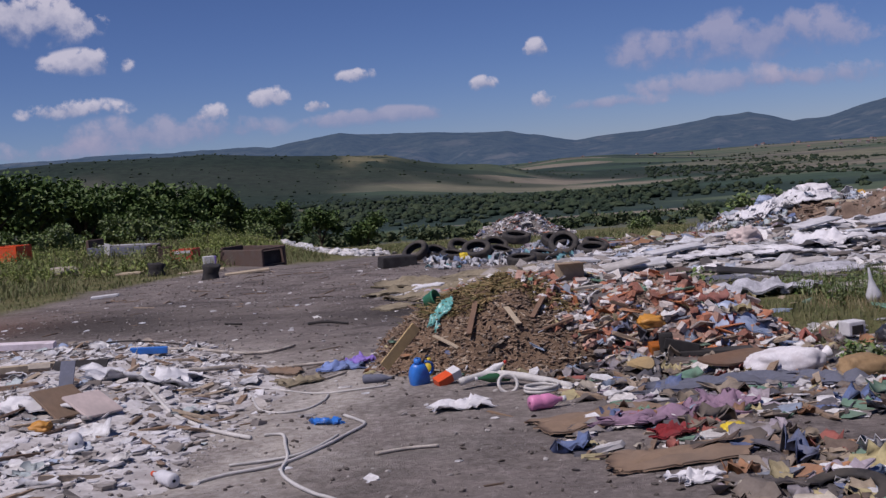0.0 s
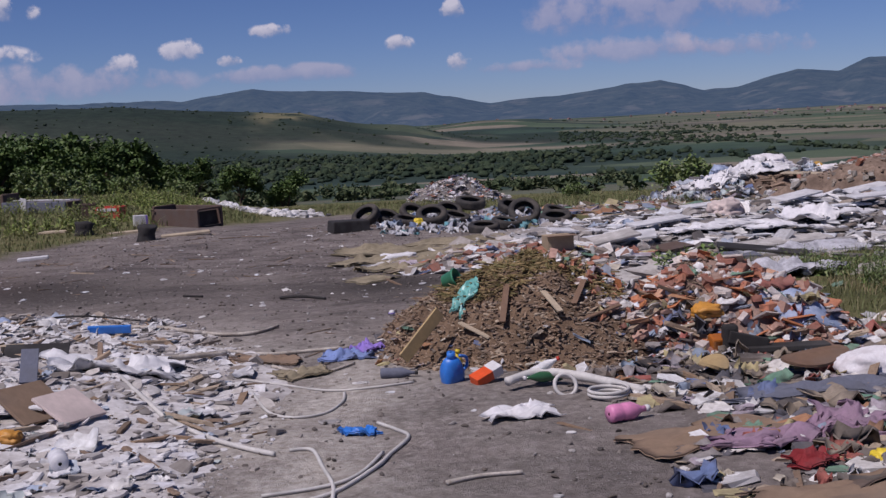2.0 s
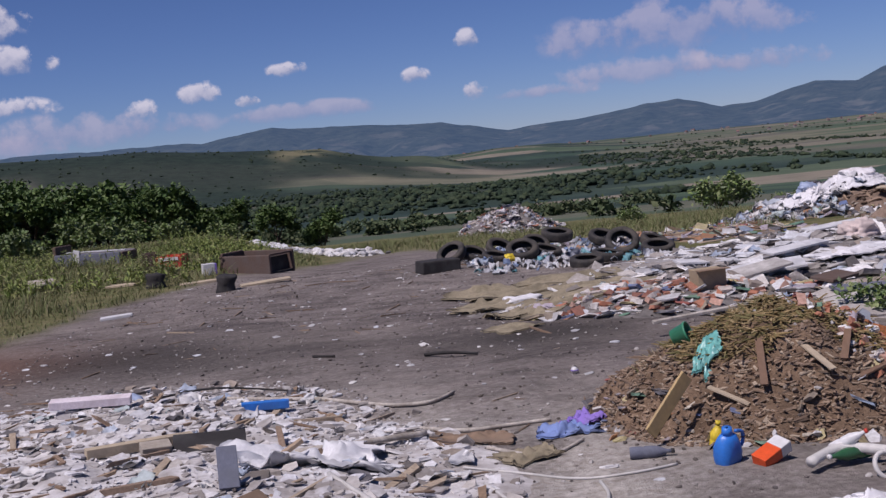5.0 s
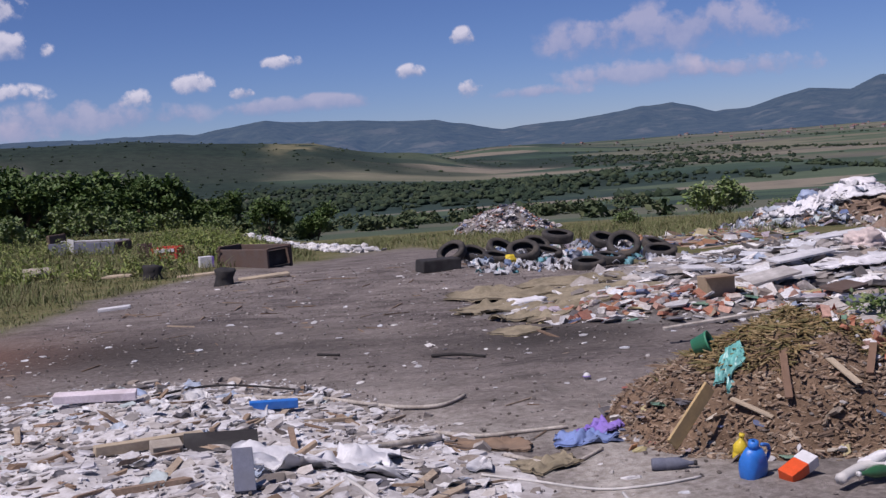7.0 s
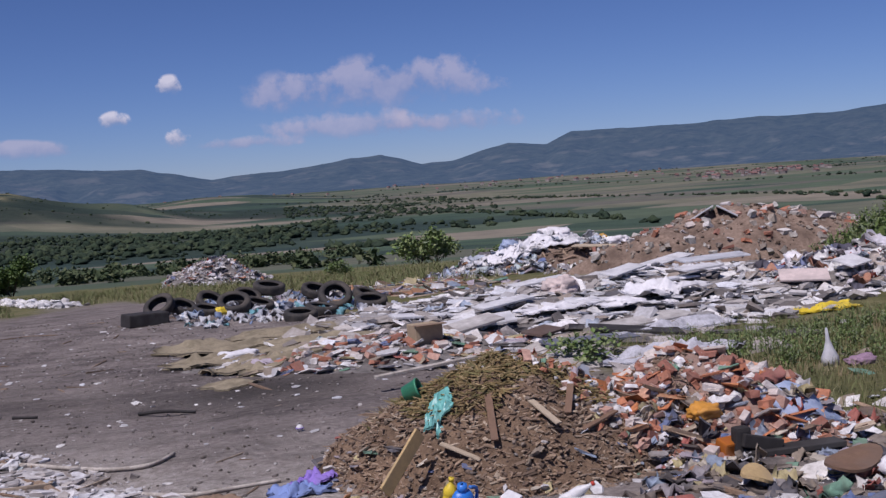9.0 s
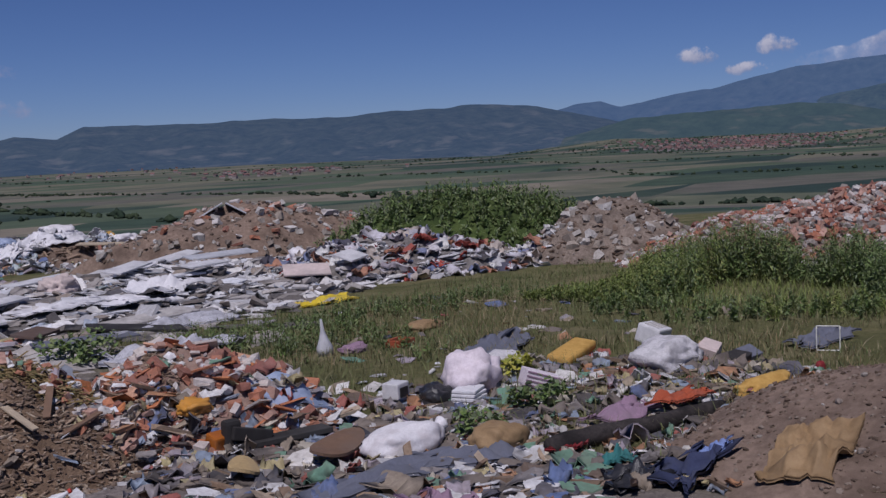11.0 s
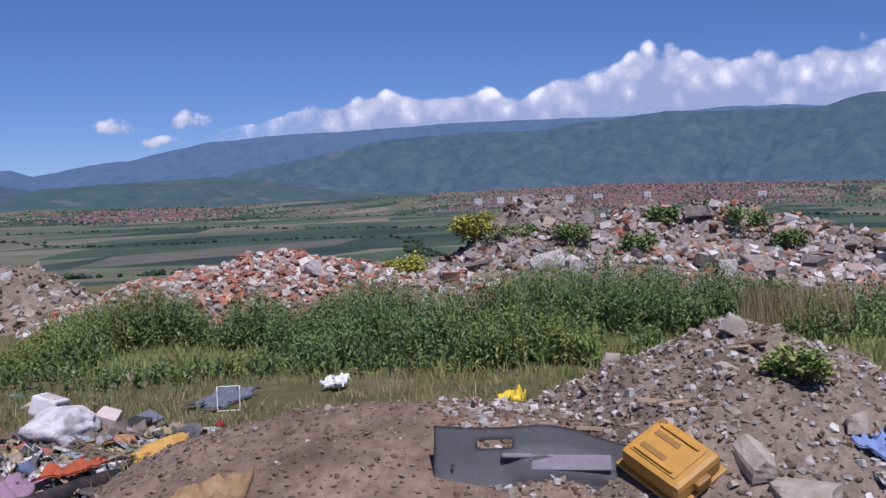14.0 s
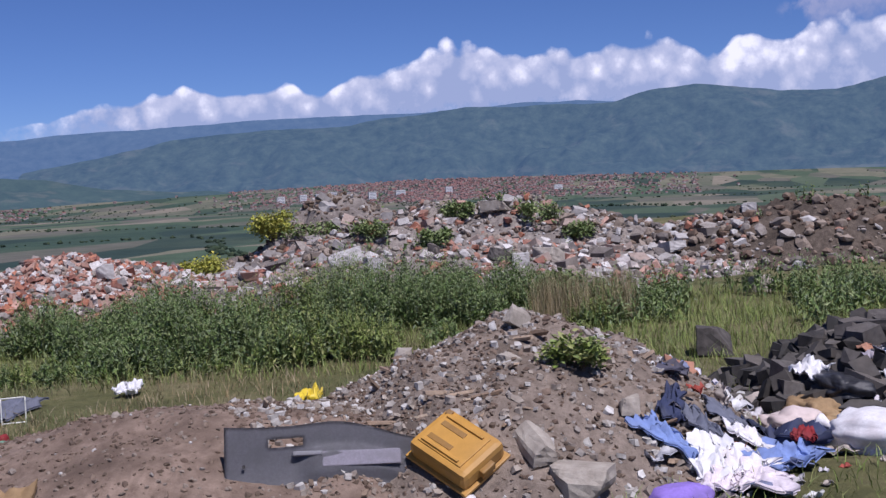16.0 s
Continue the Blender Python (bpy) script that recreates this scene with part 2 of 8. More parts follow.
def wood_mask(x, y):
    """Where far woods and scrub stand."""
    r, az = polar(x, y)
    n = fbm(x / 160, y / 160, 4, 31)
    left = (1 - smooth(8, 24, az)) * smooth(-60, -40, az)
    hill = (1 - smooth(-2.0, 4.0, az)) * smooth(1150, 1350, r) * (1 - smooth(1900, 2300, r))
    near = smooth(90, 150, r) * (1 - smooth(700, 1300, r)) * left
    scrub = left * smooth(600, 900, r) * (1 - smooth(1800, 2600, r)) * smooth(-0.25, 0.35, n)
    tree = np.maximum(np.maximum(hill, near * (0.35 + 0.65 * (1 - smooth(-9, -4, az))) * smooth(-0.15, 0.4, n)), scrub * 0.9)
    return np.clip(tree * (1 - 0.93 * dry_slope(x, y)), 0, 1)


def dry_slope(x, y):
    """Bald grassy slopes on the end of the wooded hill and on the spurs."""
    r, az = polar(x, y)
    n = fbm(x / 90, y / 90, 4, 57)
    bald = np.exp(-((az + 3.6) / 2.0) ** 4) * smooth(1150, 1280, r) * (1 - smooth(1560, 1700, r)) + 0.3 * np.exp(-((az - 3.0) / 2.2) ** 2 - ((r - 1420) / 150) ** 2)
    return np.clip(bald * smooth(-0.45, 0.15, n + 0.1), 0, 1)


def ground_material():
    m, nt, b = shader("earth_and_grass", 0.95, 0.2)
    fine = tex_noise(nt, 14, 9, 0.72, "World")
    mid = tex_noise(nt, 1.3, 6, 0.6, "World")
    wide = tex_noise(nt, 0.30, 6, 0.62, "World")
    dirt = ramp(nt, fine, [(0.25, (0.06, 0.052, 0.048)), (0.5, (0.145, 0.128, 0.118)), (0.72, (0.28, 0.257, 0.24))])
    dirt = mix(nt, ramp(nt, mid, [(0.40, (0.0, 0.0, 0.0)), (0.62, (0.9, 0.9, 0.9))]), dirt, ramp(nt, fine, [(0.3, (0.05, 0.043, 0.041)), (0.7, (0.15, 0.13, 0.122))]))
    dirt = mix(nt, ramp(nt, wide, [(0.4, (0.0, 0.0, 0.0)), (0.68, (0.55, 0.55, 0.55))]), dirt, (0.215, 0.19, 0.172))
    # darker trodden streaks along the wheel ruts
    sm = nt.nodes.new("ShaderNodeMapping")
    sm.inputs["Scale"].default_value = (0.85, 1.25, 1.0)
    sg = nt.nodes.new("ShaderNodeNewGeometry")
    nt.links.new(sg.outputs["Position"], sm.inputs["Vector"])
    sn = nt.nodes.new("ShaderNodeTexNoise")
    sn.inputs["Scale"].default_value, sn.inputs["Detail"].default_value, sn.inputs["Roughness"].default_value = 1.3, 8, 0.72
    nt.links.new(sm.outputs[0], sn.inputs["Vector"])
    dirt = mix(nt, 1.0, dirt, ramp(nt, sn.outputs["Fac"], [(0.32, (0.6, 0.58, 0.585)), (0.48, (1.18, 1.15, 1.16)), (0.68, (1.7, 1.67, 1.69))]), 'MULTIPLY')
    # light gravel specks
    vor = nt.nodes.new("ShaderNodeTexVoronoi")
    vor.inputs["Scale"].default_value = 26
    geo = nt.nodes.new("ShaderNodeNewGeometry")
    nt.links.new(geo.outputs["Position"], vor.inputs["Vector"])
    speck = ramp(nt, vor.outputs["Distance"], [(0.10, (0.75, 0.75, 0.75)), (0.2, (0, 0, 0))])
    speck = mix(nt, 1.0, speck, ramp(nt, mid, [(0.45, (0, 0, 0)), (0.6, (1, 1, 1))]), 'MULTIPLY')
    dirt = mix(nt, speck, dirt, (0.40, 0.38, 0.36))
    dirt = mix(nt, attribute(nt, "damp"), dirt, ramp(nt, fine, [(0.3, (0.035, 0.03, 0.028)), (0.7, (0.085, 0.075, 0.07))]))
    dirt = mix(nt, attribute(nt, "red"), dirt, ramp(nt, fine, [(0.3, (0.13, 0.065, 0.045)), (0.7, (0.25, 0.15, 0.11))]))
    ash = mix(nt, 1.0, attribute(nt, "ash"), ramp(nt, mid, [(0.33, (0.1, 0.1, 0.1)), (0.6, (1, 1, 1))]), 'MULTIPLY')
    dirt = mix(nt, ash, dirt, ramp(nt, fine, [(0.3, (0.26, 0.225, 0.19)), (0.65, (0.60, 0.56, 0.52))]))
    grass = ramp(nt, mid, [(0.3, (0.085, 0.092, 0.04)), (0.5, (0.145, 0.14, 0.065)), (0.7, (0.23, 0.20, 0.12))])
    grass = mix(nt, 1.0, grass, ramp(nt, fine, [(0.25, (0.55, 0.55, 0.5)), (0.75, (1.2, 1.2, 1.1))]), 'MULTIPLY')
    near = mix(nt, attribute(nt, "bare"), grass, dirt)
    # strip fields of the valley floor, their colours dulled and blued for distance haze
    mp = nt.nodes.new("ShaderNodeMapping")
    mp.inputs["Scale"].default_value = (0.0036, 0.0105, 0.0)
    mp.inputs["Rotation"].default_value = (0, 0, radians(34))
    nt.links.new(geo.outputs["Position"], mp.inputs["Vector"])
    cell = nt.nodes.new("ShaderNodeTexVoronoi")
    cell.inputs["Scale"].default_value = 1.0
    nt.links.new(mp.outputs[0], cell.inputs["Vector"])
    sep = nt.nodes.new("ShaderNodeSeparateColor")
    nt.links.new(cell.outputs["Color"], sep.inputs[0])
    fields = ramp(nt, sep.outputs[0], [(0.0, (0.042, 0.072, 0.052)), (0.16, (0.165, 0.16, 0.115)), (0.3, (0.065, 0.10, 0.064)), (0.44, (0.125, 0.12, 0.10)),
                                       (0.58, (0.085, 0.115, 0.075)), (0.7, (0.03, 0.052, 0.044)), (0.82, (0.125, 0.13, 0.095)), (0.92, (0.215, 0.19, 0.15))], True)
    patch = tex_noise(nt, 0.0035, 5, 0.6, "World")
    fields = mix(nt, ramp(nt, patch, [(0.50, (0, 0, 0)), (0.66, (0.6, 0.6, 0.6))]), fields, (0.075, 0.10, 0.065))
    # furrows and crop rows inside the fields
    fields = mix(nt, 1.0, fields, ramp(nt, tex_noise(nt, 0.03, 6, 0.7, "World"), [(0.3, (0.72, 0.74, 0.74)), (0.7, (1.2, 1.18, 1.15))]), 'MULTIPLY')
    dry = mix(nt, 1.0, attribute(nt, "dry"), ramp(nt, tex_noise(nt, 0.022, 7, 0.7, "World"), [(0.40, (0, 0, 0)), (0.50, (1, 1, 1))]), 'MULTIPLY')
    fields = mix(nt, dry, fields, ramp(nt, tex_noise(nt, 0.02, 6, 0.7, "World"), [(0.3, (0.11, 0.11, 0.06)), (0.7, (0.22, 0.195, 0.12))]))
    # slight blue shift of the wood greens paints in distance haze
    wood = ramp(nt, tex_noise(nt, 0.07, 8, 0.78, "World"), [(0.36, (0.009, 0.018, 0.015)), (0.64, (0.030, 0.047, 0.035))])
    far = mix(nt, attribute(nt, "wood"), mix(nt, mix(nt, 1.0, attribute(nt, "dry"), mix(nt, dry, (1, 1, 1), (0, 0, 0)), 'MULTIPLY'), fields, wood), wood)
    nt.links.new(mix(nt, attribute(nt, "far"), near, far), b.inputs["Base Color"])
    bump(nt, b, fine, 0.8, 0.05)
    return m


ground = build_ground(ground_material())

# ---------------------------------------------------------------- mountains round the valley
RIDGE_A = [(-60, 0.6), (-34, 1.0), (-20, 1.3), (-12, 1.2), (-8.4, 1.12), (-5, 1.47), (-0.6, 1.2), (3.3, 0.95), (6.6, 0.3), (9.6, 0.47), (14.9, 1.0), (16.9, 0.36),
           (18.5, 0.48), (21.2, 1.12), (23.1, 0.94), (24.4, 1.5), (32, 1.5), (37, 1.55), (42.9, 1.84), (46.2, 1.64), (48.9, 1.05), (52, 0.3), (56, -0.5)]
RIDGE_B = [(44, 0.5), (48.1, 1.6), (49.3, 1.75), (50.3, 1.44), (52, 1.79), (54.6, 2.13), (56.5, 2.55), (58.7, 2.9), (61, 3.13), (63.7, 3.27), (69, 3.5), (73.5, 3.62), (78, 3.65), (84.6, 3.95), (88, 3.8), (92, 3.6), (100, 3.4), (112, 3.0), (140, 1.5)]
RIDGE_C = [(54, 0.4), (59.2, 1.32), (62.5, 1.91), (66.4, 2.75), (70.8, 3.1), (75, 3.2), (78, 3.54), (80.8, 3.84), (83, 3.76), (88, 3.7), (89.8, 4.2), (92, 4.4), (96.1, 3.78), (98.4, 3.68), (100.6, 4.15), (106, 3.6), (116, 2.0), (130, 0.5)]
RIDGE_D = [(45, -0.6), (50.9, 0.86), (54.8, 1.0), (58.7, 1.22), (60.9, 1.05), (63.1, 0.6), (66.4, 0.35), (72, -0.1), (80, -0.6)]


def mountain_material(name, low, high, patchy, haze_glow):
    m, nt, b = shader(name, 1.0, 0.05)
    fine = tex_noise(nt, 0.02, 8, 0.75, "World")
    wide = tex_noise(nt, 0.0055, 6, 0.66, "World")
    c = ramp(nt, fine, [(0.3, low), (0.7, high)])
    c = mix(nt, ramp(nt, wide, [(0.58, (0, 0, 0)), (0.70, (0.5, 0.5, 0.5))]), c, patchy)
    # clearings, meadows and tilled strips lie along the lower slopes
    mp = nt.nodes.new("ShaderNodeMapping")
    mp.inputs["Scale"].default_value = (1.0, 1.0, 4.5)
    g = nt.nodes.new("ShaderNodeNewGeometry")
    nt.links.new(g.outputs["Position"], mp.inputs["Vector"])
    n = nt.nodes.new("ShaderNodeTexNoise")
    n.inputs["Scale"].default_value, n.inputs["Detail"].default_value, n.inputs["Roughness"].default_value = 0.0075, 5, 0.6
    nt.links.new(mp.outputs[0], n.inputs["Vector"])
    strips = ramp(nt, n.outputs["Fac"], [(0.55, (0, 0, 0)), (0.66, (0.6, 0.6, 0.6))])
    sep = nt.nodes.new("ShaderNodeSeparateXYZ")
    nt.links.new(g.outputs["Position"], sep.inputs[0])
    low_down = nt.nodes.new("ShaderNodeMapRange")
    low_down.inputs[1].default_value, low_down.inputs[2].default_value = 95.0, 10.0
    nt.links.new(sep.outputs[2], low_down.inputs[0])
    c = mix(nt, mix(nt, 1.0, strips, low_down.outputs[0], 'MULTIPLY'), c, patchy)
    nt.links.new(c, b.inputs["Base Color"])
    # blue glow in the material stands in for air haze over the slopes
    b.inputs["Emission Color"].default_value = (*haze_glow, 1)
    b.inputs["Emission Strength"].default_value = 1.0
    return m


def mountain(name, ridge, foot, crest, material, label, seed):
    az = np.arange(ridge[0][0], ridge[-1][0], 0.12)
    el = np.interp(az, [p[0] for p in ridge], [p[1] for p in ridge])
    el = el + 0.05 * fbm(az * 0.6, az * 0 + seed, 4, seed)
    t = np.linspace(0, 1, 30)
    A, Tt = np.meshgrid(az, t, indexing="ij")
    R = foot + (crest - foot) * Tt
    top = np.tan(np.radians(el))[:, None] * crest + 1.7
    prof = Tt ** 1.25
    gull = fbm(A * 0.34, Tt * 2.6 + seed, 5, seed + 3) * 0.15 * np.sin(np.pi * np.clip(Tt, 0, 1)) ** 0.8
    z = VALLEY - 6 + (top - VALLEY + 6) * np.clip(prof + gull, 0, 1.02)
    x, y = HUB[0] + R * np.sin(np.radians(A)), HUB[1] + R * np.cos(np.radians(A))
    v = np.stack([x, y, z], -1).reshape(-1, 3)
    n, k = A.shape
    i, j = np.meshgrid(np.arange(n - 1), np.arange(k - 1), indexing="ij")
    f = np.stack([i * k + j, (i + 1) * k + j, (i + 1) * k + j + 1, i * k + j + 1], -1).reshape(-1, 4)
    return tagged(new(name, raw_mesh(name, v, f, material, flat=False)), label, "mountains", kind="structure")


# last colour of each: the distance haze, put in as emission
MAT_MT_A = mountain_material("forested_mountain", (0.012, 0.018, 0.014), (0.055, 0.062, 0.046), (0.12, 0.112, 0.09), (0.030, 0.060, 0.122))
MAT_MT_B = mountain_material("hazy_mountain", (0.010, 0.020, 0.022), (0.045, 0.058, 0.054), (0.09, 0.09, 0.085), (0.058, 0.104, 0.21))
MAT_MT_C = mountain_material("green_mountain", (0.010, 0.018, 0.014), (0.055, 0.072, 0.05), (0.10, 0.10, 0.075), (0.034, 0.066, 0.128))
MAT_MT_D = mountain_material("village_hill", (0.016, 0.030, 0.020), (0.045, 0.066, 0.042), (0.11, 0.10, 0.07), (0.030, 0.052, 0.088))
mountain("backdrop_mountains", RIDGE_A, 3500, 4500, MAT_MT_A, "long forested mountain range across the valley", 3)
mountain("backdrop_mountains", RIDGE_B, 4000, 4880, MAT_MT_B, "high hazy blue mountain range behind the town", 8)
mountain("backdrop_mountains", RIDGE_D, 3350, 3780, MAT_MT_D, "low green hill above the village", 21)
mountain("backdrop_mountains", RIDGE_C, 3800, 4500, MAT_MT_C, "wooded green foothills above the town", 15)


# ---------------------------------------------------------------- clouds, far behind everything
# azimuth, elevation, width, height in degrees
CLOUDS = [(-18.8, 7.5, 8.0, 3.2), (-16.7, 5.5, 5.4, 1.7), (-17.4, 3.4, 6.4, 1.3), (-8.2, 3.4, 2.6, 1.5), (-11.0, 2.9, 2.5, 1.1), (-6.0, 2.9, 1.5, 0.8),
          (-3.8, 4.2, 2.8, 0.9), (2.3, 3.3, 1.8, 1.0), (5.0, 4.8, 1.8, 1.2), (5.2, 2.3, 1.6, 1.3), (54.3, 3.55, 3.0, 1.2), (57.8, 3.9, 2.8, 1.3), (56.2, 2.9, 3.2, 0.8)]
# the low veils at azimuth -14 and -19 imitate a haze band as glow
VEILS = [(15.6, 4.1, 17.0, 3.4), (18.5, 2.3, 10.0, 1.7), (14.0, 2.4, 12.0, 1.8), (-3.3, 2.1, 9.0, 1.2), (-14, 2.0, 15.0, 2.2), (-19, 1.5, 12.0, 1.8), (8, 1.9, 8.0, 1.0), (100, 7.4, 9.0, 2.6)]
# azimuth and elevation of the tops of the long cumulus bank
BANK = [(57, 3.1), (60.1, 3.75), (61.2, 3.9), (62.6, 4.5), (64.5, 4.7), (65.9, 5.05), (67.2, 5.35), (69, 5.0), (70.5, 5.0), (72.4, 5.2), (73.5, 4.7), (74.6, 5.2), (75.8, 5.8), (77.1, 5.75), (78.6, 6.3), (79.8, 7.05), (80.9, 7.15),
        (82, 6.85), (83.2, 6.5), (84.4, 6.2), (85.2, 6.9), (86.6, 6.1), (88.6, 6.95), (90, 6.85), (91.2, 6.67), (93.1, 5.6), (94.7, 6.95), (96.2, 5.9), (97.5, 7.3), (100.6, 7.3), (106, 7.6), (112, 6.0), (118, 4.0)]


def cloud_material(name, bright, shade, thickness, scale, full=0.62, lumps=3.4):
    m = bpy.data.materials.new(name)
    m.use_nodes = True
    nt = m.node_tree
    nt.nodes.clear()
    out = nt.nodes.new("ShaderNodeOutputMaterial")
    uv = nt.nodes.new("ShaderNodeUVMap")
    sep = nt.nodes.new("ShaderNodeSeparateXYZ")
    nt.links.new(uv.outputs[0], sep.inputs[0])

    def calc(op, a, b=None, clamp=False):
        n = nt.nodes.new("ShaderNodeMath")
        n.operation, n.use_clamp = op, clamp
        for s, v in zip(n.inputs, (a, b)):
            if v is None:
                continue
            if hasattr(v, "is_linked"):
                nt.links.new(v, s)
            else:
                s.default_value = v
        return n.outputs[0]

    u, v = calc('SUBTRACT', sep.outputs[0], 0.5), calc('SUBTRACT', sep.outputs[1], 0.42)
    up = calc('MULTIPLY', calc('MAXIMUM', v, 0.0), 1.75)
    down = calc('MULTIPLY', calc('MAXIMUM', calc('MULTIPLY', v, -1.0), 0.0), 2.6)
    r2 = calc('ADD', calc('POWER', calc('MULTIPLY', calc('ABSOLUTE', u), 2.1), 2.0), calc('POWER', calc('ADD', up, down), 2.0))
    n1 = tex_noise(nt, scale, 7, 0.58, "World")
    n2 = tex_noise(nt, scale * 0.3, 3, 0.5, "World")
    dens = calc('ADD', calc('SUBTRACT', full, r2), calc('MULTIPLY', calc('SUBTRACT', calc('ADD', n1, calc('MULTIPLY', n2, 0.6)), 0.8), lumps))
    alpha = calc('MULTIPLY', calc('MULTIPLY', dens, 2.0, True), thickness, True)
    # soft rim so that no card edge shows
    rim = calc('MULTIPLY', calc('SUBTRACT', 1.0, r2), 3.0, True)
    alpha = calc('MULTIPLY', alpha, rim, True)
    # ragged, thinning base
    base = calc('MULTIPLY', calc('ADD', calc('ADD', v, 0.30), calc('MULTIPLY', calc('SUBTRACT', n1, 0.5), 0.9)), 3.2, True)
    alpha = calc('MULTIPLY', alpha, base, True)
    # sunlit tops and shaded undersides are painted into the glow
    lit = calc('ADD', calc('MULTIPLY', v, 1.3), calc('MULTIPLY', calc('SUBTRACT', n1, 0.35), 1.9), True)
    em = nt.nodes.new("ShaderNodeEmission")
    nt.links.new(ramp(nt, lit, [(0.0, shade), (0.75, bright)]), em.inputs[0])
    tr = nt.nodes.new("ShaderNodeBsdfTransparent")
    mx = nt.nodes.new("ShaderNodeMixShader")
    nt.links.new(alpha, mx.inputs[0])
    nt.links.new(tr.outputs[0], mx.inputs[1])
    nt.links.new(em.outputs[0], mx.inputs[2])
    nt.links.new(mx.outputs[0], out.inputs[0])
    return m


def cloud(az, el, w, h, material, radius, label):
    n, k = 12, 6
    verts, uvs = [], []
    for j in range(k + 1):
        for i in range(n + 1):
            u, v = i / n, j / k
            a, e = radians(az + (u - 0.5) * w), radians(el + (v - 0.42) * h)
            verts.append((HUB[0] + radius * math.sin(a) * math.cos(e), HUB[1] + radius * math.cos(a) * math.cos(e), 1.7 + radius * math.sin(e)))
            uvs.append((u, v))
    faces = [(j * (n + 1) + i, j * (n + 1) + i + 1, (j + 1) * (n + 1) + i + 1, (j + 1) * (n + 1) + i) for j in range(k) for i in range(n)]
    me = raw_mesh("backdrop_cloud", verts, faces, material, flat=False)
    lay = me.uv_layers.new(name="UVMap")
    for lp in me.loops:
        lay.data[lp.index].uv = uvs[lp.vertex_index]
    return tagged(new("backdrop_cloud", me), label, "cloud", kind="structure")


MAT_CUMULUS = cloud_material("cumulus", (0.64, 0.63, 0.68), (0.26, 0.30, 0.43), 0.85, 0.011, 0.66, 3.6)
MAT_VEIL = cloud_material("thin_cloud", (0.46, 0.44, 0.53), (0.25, 0.28, 0.43), 0.6, 0.0065, 0.72, 3.2)


def bank_material():
    """One unbroken bank: full low down, billowing along its top, soft and grey below."""
    m = bpy.data.materials.new("cumulus_bank")
    m.use_nodes = True
    nt = m.node_tree
    nt.nodes.clear()
    out = nt.nodes.new("ShaderNodeOutputMaterial")
    uv = nt.nodes.new("ShaderNodeUVMap")
    sep = nt.nodes.new("ShaderNodeSeparateXYZ")
    nt.links.new(uv.outputs[0], sep.inputs[0])

    def calc(op, a, b=None, clamp=False):
        n = nt.nodes.new("ShaderNodeMath")
        n.operation, n.use_clamp = op, clamp
        for s, v in zip(n.inputs, (a, b)):
            if v is None:
                continue
            if hasattr(v, "is_linked"):
                nt.links.new(v, s)
            else:
                s.default_value = v
        return n.outputs[0]

    geo = nt.nodes.new("ShaderNodeNewGeometry")

    def billow(scale):
        w = nt.nodes.new("ShaderNodeTexVoronoi")
        w.feature = 'SMOOTH_F1'
        w.inputs["Smoothness"].default_value = 0.25
        w.inputs["Scale"].default_value = scale
        nt.links.new(geo.outputs["Position"], w.inputs["Vector"])
        return calc('SUBTRACT', 0.55, w.outputs["Distance"])

    v = sep.outputs[1]
    big, small = billow(0.0042), billow(0.011)
    grain = calc('SUBTRACT', tex_noise(nt, 0.02, 7, 0.6, "World"), 0.5)
    lump = calc('ADD', calc('ADD', calc('MULTIPLY', big, 0.6), calc('MULTIPLY', small, 0.40)), calc('MULTIPLY', grain, 0.16))
    dens = calc('ADD', calc('SUBTRACT', 1.76, calc('MULTIPLY', v, 2.2)), lump)
    alpha = calc('MULTIPLY', dens, 7.0, True)
    foot = calc('MULTIPLY', calc('ADD', calc('ADD', v, 0.04), calc('MULTIPLY', grain, 0.4)), 4.0, True)
    ends = calc('MULTIPLY', calc('SUBTRACT', calc('ADD', sep.outputs[0], calc('MULTIPLY', grain, 0.12)), 0.02), 9.0, True)
    alpha = calc('MULTIPLY', calc('MULTIPLY', alpha, foot), calc('MULTIPLY', ends, 0.96))
    # sun on the billows and grey shade below, painted into the emission
    lit = calc('ADD', calc('ADD', calc('MULTIPLY', v, 0.75), calc('MULTIPLY', small, 0.75)), calc('ADD', calc('MULTIPLY', big, 0.6), calc('MULTIPLY', grain, 0.8)), True)
    em = nt.nodes.new("ShaderNodeEmission")
    nt.links.new(ramp(nt, lit, [(0.24, (0.29, 0.34, 0.49)), (0.62, (0.47, 0.49, 0.60)), (0.92, (0.80, 0.79, 0.83))]), em.inputs[0])
    tr = nt.nodes.new("ShaderNodeBsdfTransparent")
    mx = nt.nodes.new("ShaderNodeMixShader")
    nt.links.new(alpha, mx.inputs[0])
    nt.links.new(tr.outputs[0], mx.inputs[1])
    nt.links.new(em.outputs[0], mx.inputs[2])
    nt.links.new(mx.outputs[0], out.inputs[0])
    return m


